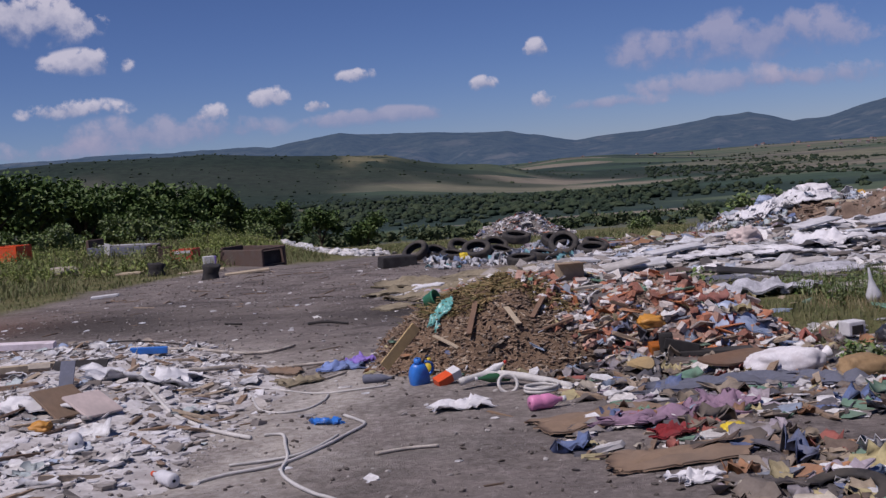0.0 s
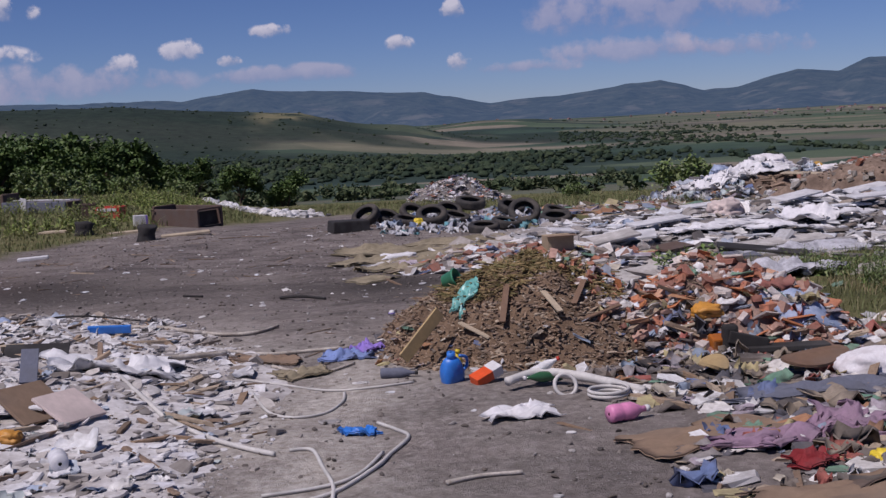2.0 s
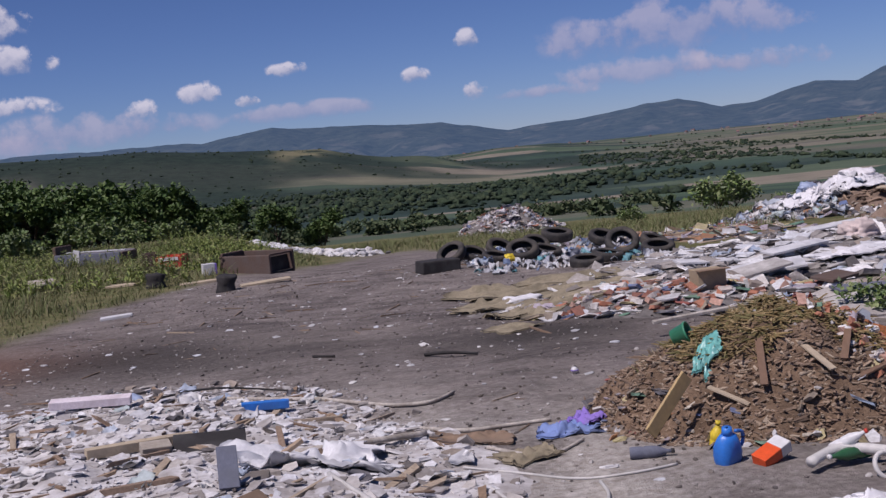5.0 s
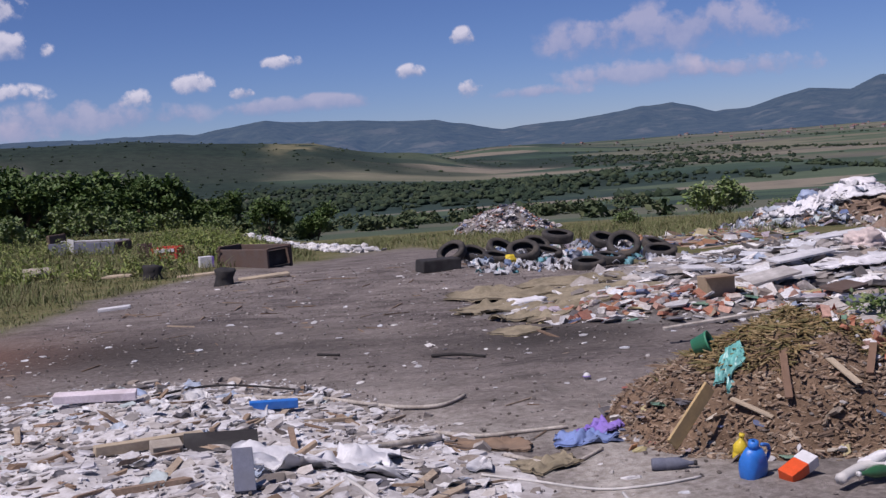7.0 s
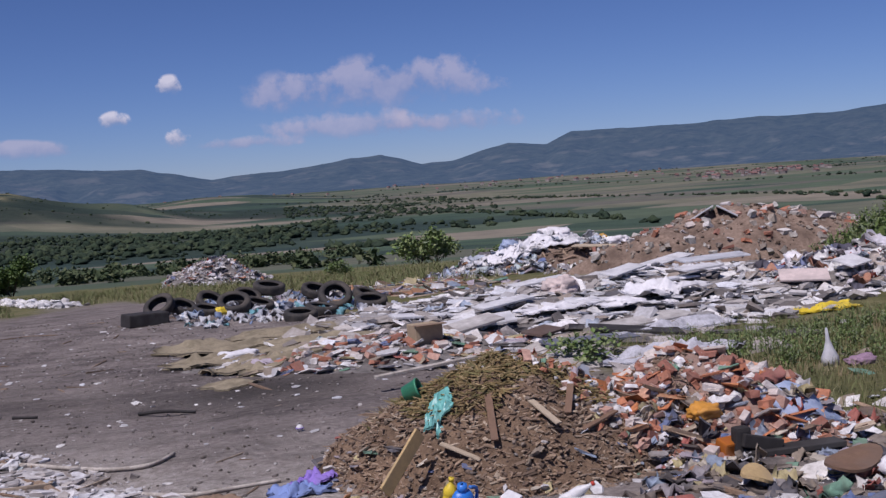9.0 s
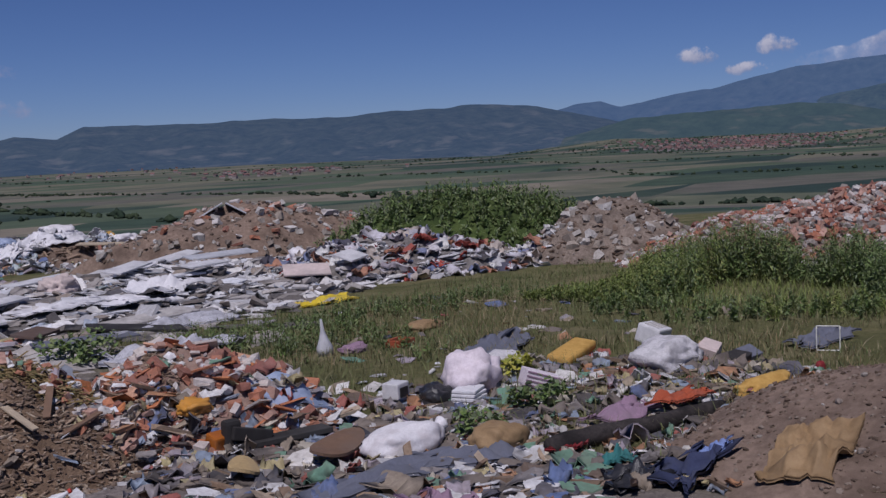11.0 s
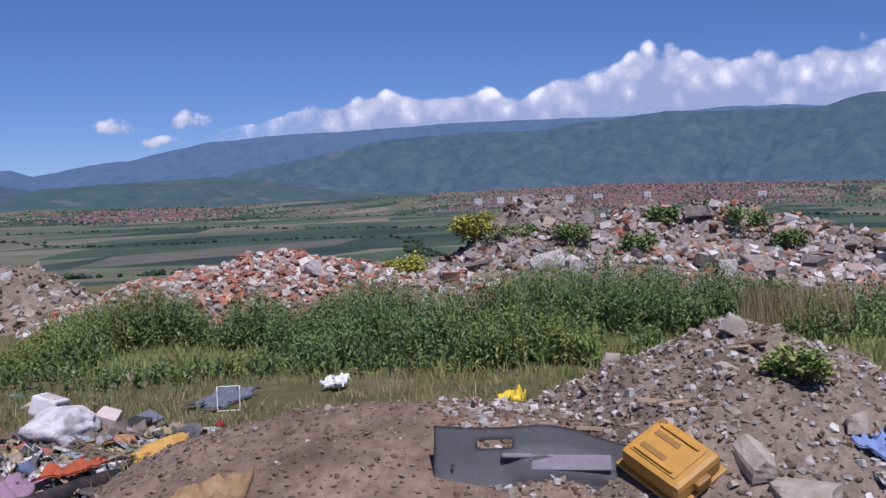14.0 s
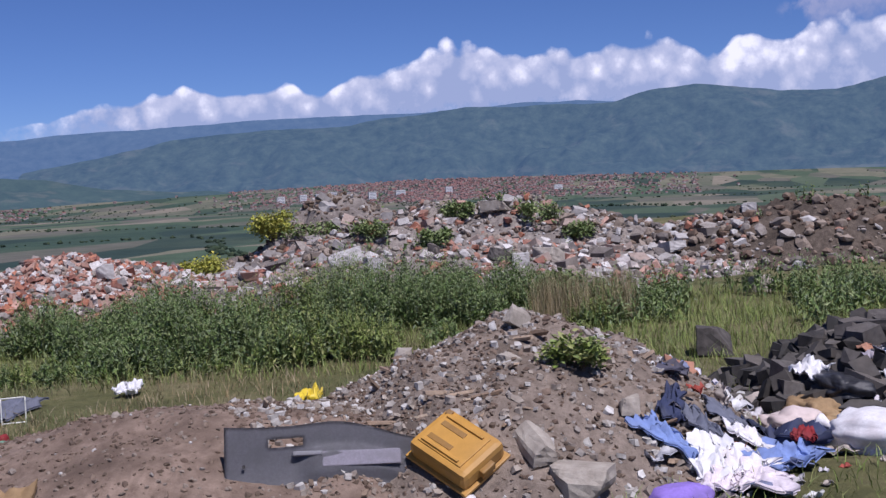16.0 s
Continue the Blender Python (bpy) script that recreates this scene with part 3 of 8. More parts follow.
def cloud_bank(radius):
    """The bank over the mountains, its foot just behind their crest."""
    az = np.linspace(BANK[0][0], BANK[-1][0], 160)
    top = np.interp(az, [p[0] for p in BANK], [p[1] for p in BANK]) 
    top = np.convolve(np.pad(top, 2, 'edge'), [0.12, 0.23, 0.3, 0.23, 0.12], 'valid')
    low = np.interp(az, [p[0] for p in RIDGE_B], [p[1] for p in RIDGE_B]) - 0.7
    top = low + (top - low) / 0.84
    k = 12
    verts, uvs = [], []
    for i in range(len(az)):
        for j in range(k + 1):
            e, a = radians(low[i] + (top[i] - low[i]) * j / k), radians(az[i])
            verts.append((HUB[0] + radius * math.sin(a) * math.cos(e), HUB[1] + radius * math.cos(a) * math.cos(e), 1.7 + radius * math.sin(e)))
            uvs.append((i / (len(az) - 1), j / k))
    n = k + 1
    faces = [(i * n + j, (i + 1) * n + j, (i + 1) * n + j + 1, i * n + j + 1) for i in range(len(az) - 1) for j in range(k)]
    me = raw_mesh("backdrop_cloud_bank", verts, faces, bank_material(), flat=False)
    lay = me.uv_layers.new(name="UVMap")
    for lp in me.loops:
        lay.data[lp.index].uv = uvs[lp.vertex_index]
    return tagged(new("backdrop_cloud_bank", me), "bright cumulus bank lying along the mountain crest", "cloud", kind="structure")


for k, c in enumerate(VEILS):
    cloud(*c, MAT_VEIL, 4920 + 3 * k, "thin pinkish veil of cloud and haze")
for k, c in enumerate(CLOUDS):
    cloud(*c, MAT_CUMULUS, 4945 + 2 * k, "small fair-weather cumulus cloud")
cloud_bank(4905)


# ---------------------------------------------------------------- heaps
def mound_mesh(name, material, step=0.07, reach=1.3):
    cx, cy, a, b, turn, h, p, rough = MOUNDS[name]
    c, s = math.cos(radians(turn)), math.sin(radians(turn))
    nu, nv = int(2 * reach * a / step), int(2 * reach * b / step)
    U, V = np.meshgrid(np.linspace(-reach * a, reach * a, nu), np.linspace(-reach * b, reach * b, nv), indexing="ij")
    x, y = cx + U * c - V * s, cy + U * s + V * c
    hh = mound_h(name, x, y)
    keep = hh > -0.12
    z = ground_z(x, y) + np.maximum(hh, -0.12)
    v = np.stack([x, y, z], -1).reshape(-1, 3)
    i, j = np.meshgrid(np.arange(nu - 1), np.arange(nv - 1), indexing="ij")
    ok = keep[:-1, :-1] | keep[1:, :-1] | keep[:-1, 1:] | keep[1:, 1:]
    f = np.stack([i * nv + j, (i + 1) * nv + j, (i + 1) * nv + j + 1, i * nv + j + 1], -1)[ok]
    used, inv = np.unique(f, return_inverse=True)
    return raw_mesh(name, v[used], inv.reshape(f.shape), material, flat=False)


MAT_CHIPS = surface("rotten_wood_soil", (0.11, 0.072, 0.048), (0.27, 0.185, 0.125), 22, 0.95, 0.2, relief=0.8, depth=0.03, coords="Object")
MAT_SOIL = surface("brown_soil", (0.14, 0.098, 0.075), (0.31, 0.23, 0.18), 12, 0.95, 0.2, relief=0.7, depth=0.03)
MAT_GRAVEL = surface("stony_soil", (0.12, 0.093, 0.075), (0.31, 0.25, 0.205), 14, 0.95, 0.2, relief=0.8, depth=0.03)
MAT_GREYSOIL = surface("grey_rubble_soil", (0.13, 0.11, 0.10), (0.32, 0.28, 0.25), 9, 0.95, 0.2, relief=0.8, depth=0.05)
MAT_DARKSOIL = surface("dark_wet_soil", (0.055, 0.042, 0.035), (0.15, 0.12, 0.095), 10, 0.95, 0.2, relief=0.8, depth=0.05)
MAT_BRICKDUST = surface("brick_dust", (0.20, 0.12, 0.095), (0.40, 0.29, 0.24), 9, 0.95, 0.2, relief=0.8, depth=0.05)
MAT_PLASTER = surface("plaster_dust", (0.41, 0.385, 0.375), (0.73, 0.715, 0.73), 12, 0.95, 0.2, relief=0.7, depth=0.02, stain=(0.16, 0.13, 0.11))
MAT_TURF = surface("weedy_turf", (0.035, 0.06, 0.018), (0.09, 0.12, 0.035), 6, 0.95, 0.2, relief=0.6, depth=0.05)
MAT_MUCK = surface("grey_litter_soil", (0.09, 0.08, 0.075), (0.28, 0.26, 0.25), 10, 0.95, 0.2, relief=0.7, depth=0.03)

HEAP_LOOK = {
    "wood_chip_heap": (MAT_CHIPS, "heap of brown rotten wood chips and soil on the dirt", 0.05),
    "brick_heap": (MAT_BRICKDUST, "small heap of broken orange bricks and tiles", 0.06),
    "bag_heap": (MAT_SOIL, "brown heap with white and pale blue torn bags", 0.12),
    "sheet_litter": (MAT_MUCK, "low spread of grey litter under white sheets", 0.15),
    "soil_ridge": (MAT_SOIL, "ridge of tipped brown soil with stones", 0.12),
    "overgrown_heap": (MAT_TURF, "old heap grown over with green weeds", 0.12),
    "grey_soil_heap": (MAT_GRAVEL, "pointed heap of grey-brown stony soil", 0.10),
    "rag_heap": (MAT_MUCK, "low heap of mixed rags and red bags", 0.10),
    "litter_heap": (MAT_MUCK, "small grey heap of crushed household litter", 0.12),
    "brick_ridge": (MAT_BRICKDUST, "long ridge of broken red brick rubble", 0.10),
    "rubble_ridge": (MAT_GREYSOIL, "long grey ridge of demolition rubble and soil", 0.12),
    "rubble_peak": (MAT_GREYSOIL, "crest of grey rubble and soil with weeds", 0.12),
    "rubble_skirt": (MAT_GREYSOIL, "spread of broken concrete and bricks below the ridge", 0.12),
    "dark_soil_ridge": (MAT_DARKSOIL, "ridge of dark tipped soil with rubble", 0.12),
    "sandy_mound": (MAT_SOIL, "smooth low mound of bare brown soil", 0.05),
    "gravel_heap": (MAT_GRAVEL, "heap of stony brown soil with pebbles", 0.05),
    "asphalt_heap": (MAT_DARKSOIL, "heap of dark soil and broken asphalt", 0.06),
    "plaster_heap": (MAT_PLASTER, "low spread of white plaster dust and rubble", 0.06),
    "carpet_bank": (MAT_MUCK, "low bank of litter and old carpets", 0.08),
}
for _n, (_m, _l, _s) in HEAP_LOOK.items():
    tagged(new(_n, mound_mesh(_n, _m, _s)), _l, "heap")


# ---------------------------------------------------------------- loose pieces
def unit_box():
    v = np.array([(x, y, z) for z in (-.5, .5) for y in (-.5, .5) for x in (-.5, .5)])
    return v, [(0, 2, 3, 1), (4, 5, 7, 6), (0, 1, 5, 4), (1, 3, 7, 5), (3, 2, 6, 7), (2, 0, 4, 6)]


def unit_shard(n=5):
    a = np.linspace(0, 2 * np.pi, n, endpoint=False)
    ring = np.stack([np.cos(a) * 0.56, np.sin(a) * 0.56], -1)
    v = np.concatenate([np.c_[ring, np.full(n, -.5)], np.c_[ring, np.full(n, .5)]])
    f = [tuple(range(n - 1, -1, -1)), tuple(range(n, 2 * n))] + [(k, (k + 1) % n, n + (k + 1) % n, n + k) for k in range(n)]
    return v, f


def unit_ico(sub):
    bm = bmesh.new()
    bmesh.ops.create_icosphere(bm, subdivisions=sub, radius=0.5)
    v, f = np.array([p.co[:] for p in bm.verts]), [tuple(p.index for p in q.verts) for q in bm.faces]
    bm.free()
    return v, f


def unit_crumple(n=5):
    g = np.linspace(-.5, .5, n)
    X, Y = np.meshgrid(g, g, indexing="ij")
    top = np.stack([X, Y, 0 * X + 0.06], -1).reshape(-1, 3)
    bot = top * (1, 1, -1)
    f = []
    for i in range(n - 1):
        for j in range(n - 1):
            a, b, c, d = i * n + j, (i + 1) * n + j, (i + 1) * n + j + 1, i * n + j + 1
            f += [(a, b, c), (a, c, d), (n * n + c, n * n + b, n * n + a), (n * n + d, n * n + c, n * n + a)]
    rim = [i for i in range(n)] + [n * k + n - 1 for k in range(1, n)] + [n * n - 1 - k for k in range(1, n)] + [n * (n - 1 - k) for k in range(1, n - 1)]
    f += [(rim[(k + 1) % len(rim)], rim[k], n * n + rim[k], n * n + rim[(k + 1) % len(rim)]) for k in range(len(rim))]
    return np.concatenate([top, bot]), f


SHAPES = {"crumple": unit_crumple(6), "box": unit_box(), "shard": unit_shard(5), "slab": unit_shard(4), "lump": unit_ico(1), "bag": unit_ico(2)}


def rotations(yaw, tilt, axis):
    """Turn by yaw about z, then lean by tilt about a level axis."""
    n = len(yaw)
    c, s, z, o = np.cos(yaw), np.sin(yaw), np.zeros(n), np.ones(n)
    Z = np.array([[c, -s, z], [s, c, z], [z, z, o]]).transpose(2, 0, 1)
    ax, ay, ct, st = np.cos(axis), np.sin(axis), np.cos(tilt), np.sin(tilt)
    K = np.array([[ct + ax * ax * (1 - ct), ax * ay * (1 - ct), ay * st], [ax * ay * (1 - ct), ct + ay * ay * (1 - ct), -ax * st], [-ay * st, ax * st, ct]]).transpose(2, 0, 1)
    return K @ Z


def pieces(name, shape, pos, size, tilt, jitter, material, label, parent=None, category="debris", flat=True):
    """Many loose pieces of one shape as one mesh of kind stuff."""
    base, faces = SHAPES[shape]
    n, k = len(pos), len(base)
    v = base[None] * (1 + jitter * RNG.uniform(-1, 1, (n, k, 3)))
    if shape == "crumple":
        # folds shared by the upper and lower skin, and a ragged outline
        h = k // 2
        fold = RNG.uniform(-0.5, 0.5, (n, h)) + 0.5 * np.sin(base[None, :h, 0] * RNG.uniform(3, 10, (n, 1)) + base[None, :h, 1] * RNG.uniform(-8, 8, (n, 1)))
        out = RNG.uniform(-0.11, 0.11, (n, h, 2)) - 0.45 * base[None, :h, :2] * (np.abs(base[None, :h, :1] * base[None, :h, 1:2]) * 4) * RNG.uniform(0, 1, (n, 1, 1))
        v[:, :, 2] = base[None, :, 2] + np.tile(fold, (1, 2)) * 0.75
        v[:, :, :2] = base[None, :, :2] + np.tile(out, (1, 2, 1))
    if shape == "bag":
        v = v * (1 + 0.45 * jitter * np.sin(RNG.uniform(3, 9, (n, 1, 3)) * base[None][:, :, [1, 2, 0]] + RNG.uniform(0, 6, (n, 1, 3))))
    v = v * np.asarray(size)[:, None, :]
    rot = rotations(RNG.uniform(0, 2 * np.pi, n), np.abs(RNG.normal(0, tilt, n)), RNG.uniform(0, 2 * np.pi, n))
    v = np.einsum("nij,nkj->nki", rot, v) + np.asarray(pos)[:, None, :]
    allf = []
    for fc in faces:
        allf.append(np.asarray(fc)[None] + (np.arange(n) * k)[:, None])
    fl = [row for block in allf for row in block.tolist()]
    ob = new(name, raw_mesh(name, v.reshape(-1, 3), fl, material, flat=flat and shape != "crumple"))
    if parent:
        ob.parent = parent
        return tagged(ob, label, kind="stuff")
    return tagged(ob, label, category, kind="stuff")


def on_mound(name, n, reach=1.0, lo=0.0, edge=1.0):
    """n places on a heap, evenly over its plan, between lo and reach of its radius."""
    cx, cy, a, b, turn, *_ = MOUNDS[name]
    c, s = math.cos(radians(turn)), math.sin(radians(turn))
    r = np.sqrt(RNG.uniform(lo * lo, reach * reach, n)) ** edge
    t = RNG.uniform(0, 2 * np.pi, n)
    u, v = a * r * np.cos(t), b * r * np.sin(t)
    return cx + u * c - v * s, cy + u * s + v * c


def in_patch(n, x0, x1, y0, y1, keep=None):
    x, y = RNG.uniform(x0, x1, n * 4), RNG.uniform(y0, y1, n * 4)
    if keep is not None:
        ok = keep(x, y)
        x, y = x[ok], y[ok]
    return x[:n], y[:n]


def lie(x, y, size, sink=0.25):
    return np.stack([x, y, surf(x, y) + np.asarray(size)[:, 2] * (0.5 - sink)], -1)


def sizes(n, a, b, c, power=1.6):
    """n sizes with ranges a, b, c for the three sides, small ones commoner."""
    k = RNG.uniform(0, 1, n) ** power
    w = RNG.uniform(0.7, 1.3, (n, 3))
    return np.stack([a[0] + (a[1] - a[0]) * k, b[0] + (b[1] - b[0]) * k, c[0] + (c[1] - c[0]) * k], -1) * w


WHITES = [(0.72, 0.72, 0.74), (0.55, 0.55, 0.57), (0.78, 0.77, 0.76), (0.46, 0.46, 0.48), (0.66, 0.64, 0.63), (0.72, 0.74, 0.79), (0.34, 0.33, 0.33), (0.82, 0.81, 0.82)]
GREYS = [(0.30, 0.28, 0.27), (0.42, 0.39, 0.37), (0.22, 0.20, 0.19), (0.50, 0.47, 0.45), (0.35, 0.30, 0.26), (0.14, 0.13, 0.13)]
BRICKS = [(0.42, 0.185, 0.125), (0.36, 0.165, 0.125), (0.50, 0.31, 0.25), (0.60, 0.53, 0.50), (0.29, 0.13, 0.10), (0.68, 0.65, 0.63), (0.48, 0.20, 0.125), (0.60, 0.56, 0.55)]
WOODS = [(0.28, 0.195, 0.135), (0.23, 0.16, 0.115), (0.33, 0.24, 0.17), (0.39, 0.295, 0.215), (0.18, 0.13, 0.095), (0.30, 0.215, 0.16), (0.44, 0.355, 0.27)]
LITTER = [(0.70, 0.70, 0.72), (0.10, 0.10, 0.12), (0.62, 0.62, 0.64), (0.13, 0.18, 0.34), (0.30, 0.25, 0.20), (0.36, 0.12, 0.10), (0.55, 0.50, 0.42), (0.16, 0.30, 0.22),
          (0.34, 0.28, 0.21), (0.72, 0.70, 0.68), (0.20, 0.17, 0.15), (0.42, 0.22, 0.12), (0.32, 0.30, 0.33), (0.42, 0.37, 0.43), (0.46, 0.40, 0.22), (0.26, 0.32, 0.42)]
BAGS = [(0.72, 0.73, 0.76), (0.60, 0.62, 0.67), (0.20, 0.28, 0.46), (0.78, 0.78, 0.80), (0.36, 0.44, 0.56), (0.06, 0.06, 0.08), (0.50, 0.52, 0.58), (0.70, 0.72, 0.76), (0.14, 0.34, 0.40), (0.40, 0.42, 0.48)]
STONES = [(0.34, 0.31, 0.28), (0.45, 0.42, 0.39), (0.26, 0.22, 0.19), (0.52, 0.50, 0.47), (0.38, 0.33, 0.28), (0.60, 0.58, 0.56)]
MAT_WHITES = palette("dusty_white_boards", WHITES, 0.7, 0.35, 18, dirt=0.3)
MAT_GREYS = palette("grey_scraps", GREYS, 0.9, 0.2, 20)
MAT_BRICKS = palette("broken_brick", BRICKS, 0.95, 0.15, 30, depth=0.01, dirt=0.45)
MAT_BRICK_ONE = palette("whole_brick", BRICKS, 0.95, 0.15, 30, "object", depth=0.01, dirt=0.4)
MAT_TILE_ONE = palette("orange_roof_tile", [(0.58, 0.23, 0.10), (0.50, 0.21, 0.12), (0.60, 0.35, 0.24), (0.64, 0.58, 0.54), (0.54, 0.20, 0.09)], 0.9, 0.2, 30, "object", depth=0.01, dirt=0.3)
MAT_WOODS = palette("splintered_wood", WOODS, 0.9, 0.2, 40, dirt=0.4)
MAT_STRAWS = palette("matted_straw", [(0.34, 0.25, 0.125), (0.26, 0.19, 0.09), (0.40, 0.31, 0.17), (0.21, 0.165, 0.075), (0.20, 0.18, 0.08)], 0.9, 0.2, 30, dirt=0.15)
MAT_LITTER = palette("mixed_litter", LITTER, 0.75, 0.3, 25, dirt=0.58)
MAT_BAGS = palette("plastic_bags", BAGS, 0.42, 0.5, 12, relief=0.5, depth=0.02, dirt=0.35)
MAT_PALEBAGS = palette("pale_torn_film", [(0.72, 0.73, 0.76), (0.62, 0.63, 0.67), (0.80, 0.80, 0.81), (0.46, 0.52, 0.62), (0.70, 0.70, 0.73), (0.36, 0.43, 0.56), (0.78, 0.78, 0.80), (0.46, 0.53, 0.55), (0.55, 0.56, 0.60), (0.12, 0.12, 0.14)], 0.75, 0.3, 12, relief=0.5, depth=0.02, dirt=0.3)
MAT_PLASTERBITS = palette("plaster_bits", [(0.68, 0.67, 0.69), (0.51, 0.49, 0.49), (0.74, 0.73, 0.75), (0.38, 0.36, 0.36), (0.60, 0.57, 0.55), (0.66, 0.66, 0.71), (0.27, 0.255, 0.25), (0.72, 0.72, 0.75)], 0.85, 0.25, 18, dirt=0.6)
MAT_DULLRAGS = palette("dull_trodden_rags", [(0.11, 0.10, 0.10), (0.17, 0.15, 0.14), (0.08, 0.075, 0.08), (0.22, 0.19, 0.17), (0.13, 0.13, 0.16), (0.16, 0.12, 0.10), (0.27, 0.25, 0.25)], 0.95, 0.15, 22, dirt=0.6)
MAT_STONES = palette("field_stones", STONES, 0.95, 0.15, 25, dirt=0.5)
MAT_TRACKSTONES = palette("trodden_stones", [(0.20, 0.18, 0.17), (0.30, 0.28, 0.27), (0.13, 0.115, 0.11), (0.44, 0.42, 0.41), (0.10, 0.09, 0.085), (0.17, 0.15, 0.145)], 0.95, 0.15, 25, dirt=0.5)
MAT_CONCRETE = palette("concrete_lumps", [(0.31, 0.275, 0.25), (0.40, 0.365, 0.34), (0.24, 0.21, 0.19), (0.54, 0.52, 0.51), (0.33, 0.27, 0.225), (0.38, 0.21, 0.16), (0.17, 0.15, 0.14)], 0.95, 0.15, 15, dirt=0.5)
MAT_CONCRETE_ONE = palette("concrete_block", [(0.34, 0.32, 0.31), (0.45, 0.43, 0.42), (0.27, 0.25, 0.24), (0.38, 0.30, 0.26)], 0.95, 0.15, 15, "object", dirt=0.4)
MAT_CLODS = palette("soil_clods", [(0.15, 0.105, 0.08), (0.21, 0.155, 0.12), (0.11, 0.08, 0.06), (0.27, 0.22, 0.18)], 0.97, 0.15, 30, dirt=0.3)
MAT_RAGS = palette("old_rags", [(0.42, 0.09, 0.07), (0.70, 0.70, 0.74), (0.22, 0.26, 0.42), (0.48, 0.24, 0.16), (0.10, 0.10, 0.14), (0.62, 0.60, 0.66), (0.36, 0.33, 0.38), (0.72, 0.72, 0.72), (0.52, 0.46, 0.42), (0.66, 0.64, 0.68)], 0.9, 0.2, 14, dirt=0.35)
MAT_ASPHALT = palette("broken_asphalt", [(0.05, 0.048, 0.048), (0.085, 0.08, 0.078), (0.035, 0.034, 0.034), (0.12, 0.11, 0.105)], 0.9, 0.25, 20, dirt=0.35)


def heap_pieces(heap, name, shape, n, a, b, c, tilt, material, label, reach=1.0, lo=0.0, sink=0.25, jitter=0.32, flat=True, edge=1.0, keep=None):
    x, y = on_mound(heap, n, reach, lo, edge)
    if keep is not None:
        ok = keep(x, y)
        x, y = x[ok], y[ok]
    s = sizes(len(x), a, b, c)
    return pieces(name, shape, lie(x, y, s, sink), s, tilt, jitter, material, label, category="debris", flat=flat)


# wood chips, bark and splinters, up to the matted straw on top
def below_straw(x, y):
    return (mound_h("wood_chip_heap", x, y) < 0.50 + 0.12 * vnoise(x * 5, y * 5, 3)) | (y < 10.5 + 0.2 * vnoise(x * 4, y * 4, 9))


heap_pieces("wood_chip_heap", "wood_splinters", "box", 8500, (0.015, 0.10), (0.005, 0.022), (0.004, 0.012), 0.38, MAT_WOODS, "splinters and bark chips heaped loosely", 1.02, sink=0.3, keep=below_straw)
heap_pieces("wood_chip_heap", "wood_lumps", "lump", 900, (0.015, 0.06), (0.015, 0.05), (0.01, 0.035), 0.6, MAT_CLODS, "crumbly lumps of rotten wood", 1.02, keep=below_straw)
heap_pieces("wood_chip_heap", "straw", "box", 11000, (0.03, 0.2), (0.004, 0.012), (0.003, 0.008), 0.22, MAT_STRAWS, "matted tan straw on top of the chip heap", 0.95, sink=-0.6, keep=lambda x, y: ~below_straw(x, y))
heap_pieces("wood_chip_heap", "litter_scraps", "shard", 150, (0.04, 0.14), (0.04, 0.11), (0.006, 0.02), 0.5, MAT_LITTER, "scraps of paper and plastic among chips", 1.08, lo=0.75, sink=0.0)
# brick heap beside it
heap_pieces("brick_heap", "brick_shards", "box", 800, (0.03, 0.13), (0.025, 0.085), (0.015, 0.05), 0.6, MAT_BRICKS, "broken orange brick and tile shards", 1.1, sink=0.1)
heap_pieces("brick_heap", "plaster_crumbs", "lump", 330, (0.03, 0.11), (0.03, 0.09), (0.02, 0.07), 0.5, MAT_WHITES, "white mortar and plaster crumbs", 1.1)
heap_pieces("brick_heap", "litter_scraps", "crumple", 90, (0.06, 0.22), (0.05, 0.16), (0.03, 0.10), 0.4, MAT_LITTER, "crumpled packaging among brick shards", 1.15, lo=0.55, sink=0.1, jitter=0.4)
# plaster spread
heap_pieces("plaster_heap", "plaster_shards", "shard", 3400, (0.015, 0.15), (0.015, 0.11), (0.005, 0.02), 0.2, MAT_PLASTERBITS, "broken white plaster and tile shards", 1.05, sink=0.1)
heap_pieces("plaster_heap", "plaster_crumbs", "lump", 3600, (0.01, 0.05), (0.01, 0.04), (0.008, 0.026), 0.5, MAT_PLASTERBITS, "white plaster crumbs and lumps", 1.1, sink=0.3)
heap_pieces("plaster_heap", "litter_scraps", "crumple", 420, (0.05, 0.26), (0.05, 0.2), (0.012, 0.05), 0.25, MAT_PALEBAGS, "crumpled thin plastic among plaster", 1.0, sink=0.1, jitter=0.4)
heap_pieces("plaster_heap", "litter_scraps", "box", 240, (0.05, 0.45), (0.015, 0.05), (0.01, 0.03), 0.25, MAT_WOODS, "dirty laths and wood scraps", 1.0, sink=0.0)
heap_pieces("plaster_heap", "grey_scraps", "shard", 300, (0.04, 0.18), (0.03, 0.13), (0.01, 0.04), 0.4, MAT_GREYS, "dark grey board and ash scraps", 1.1)
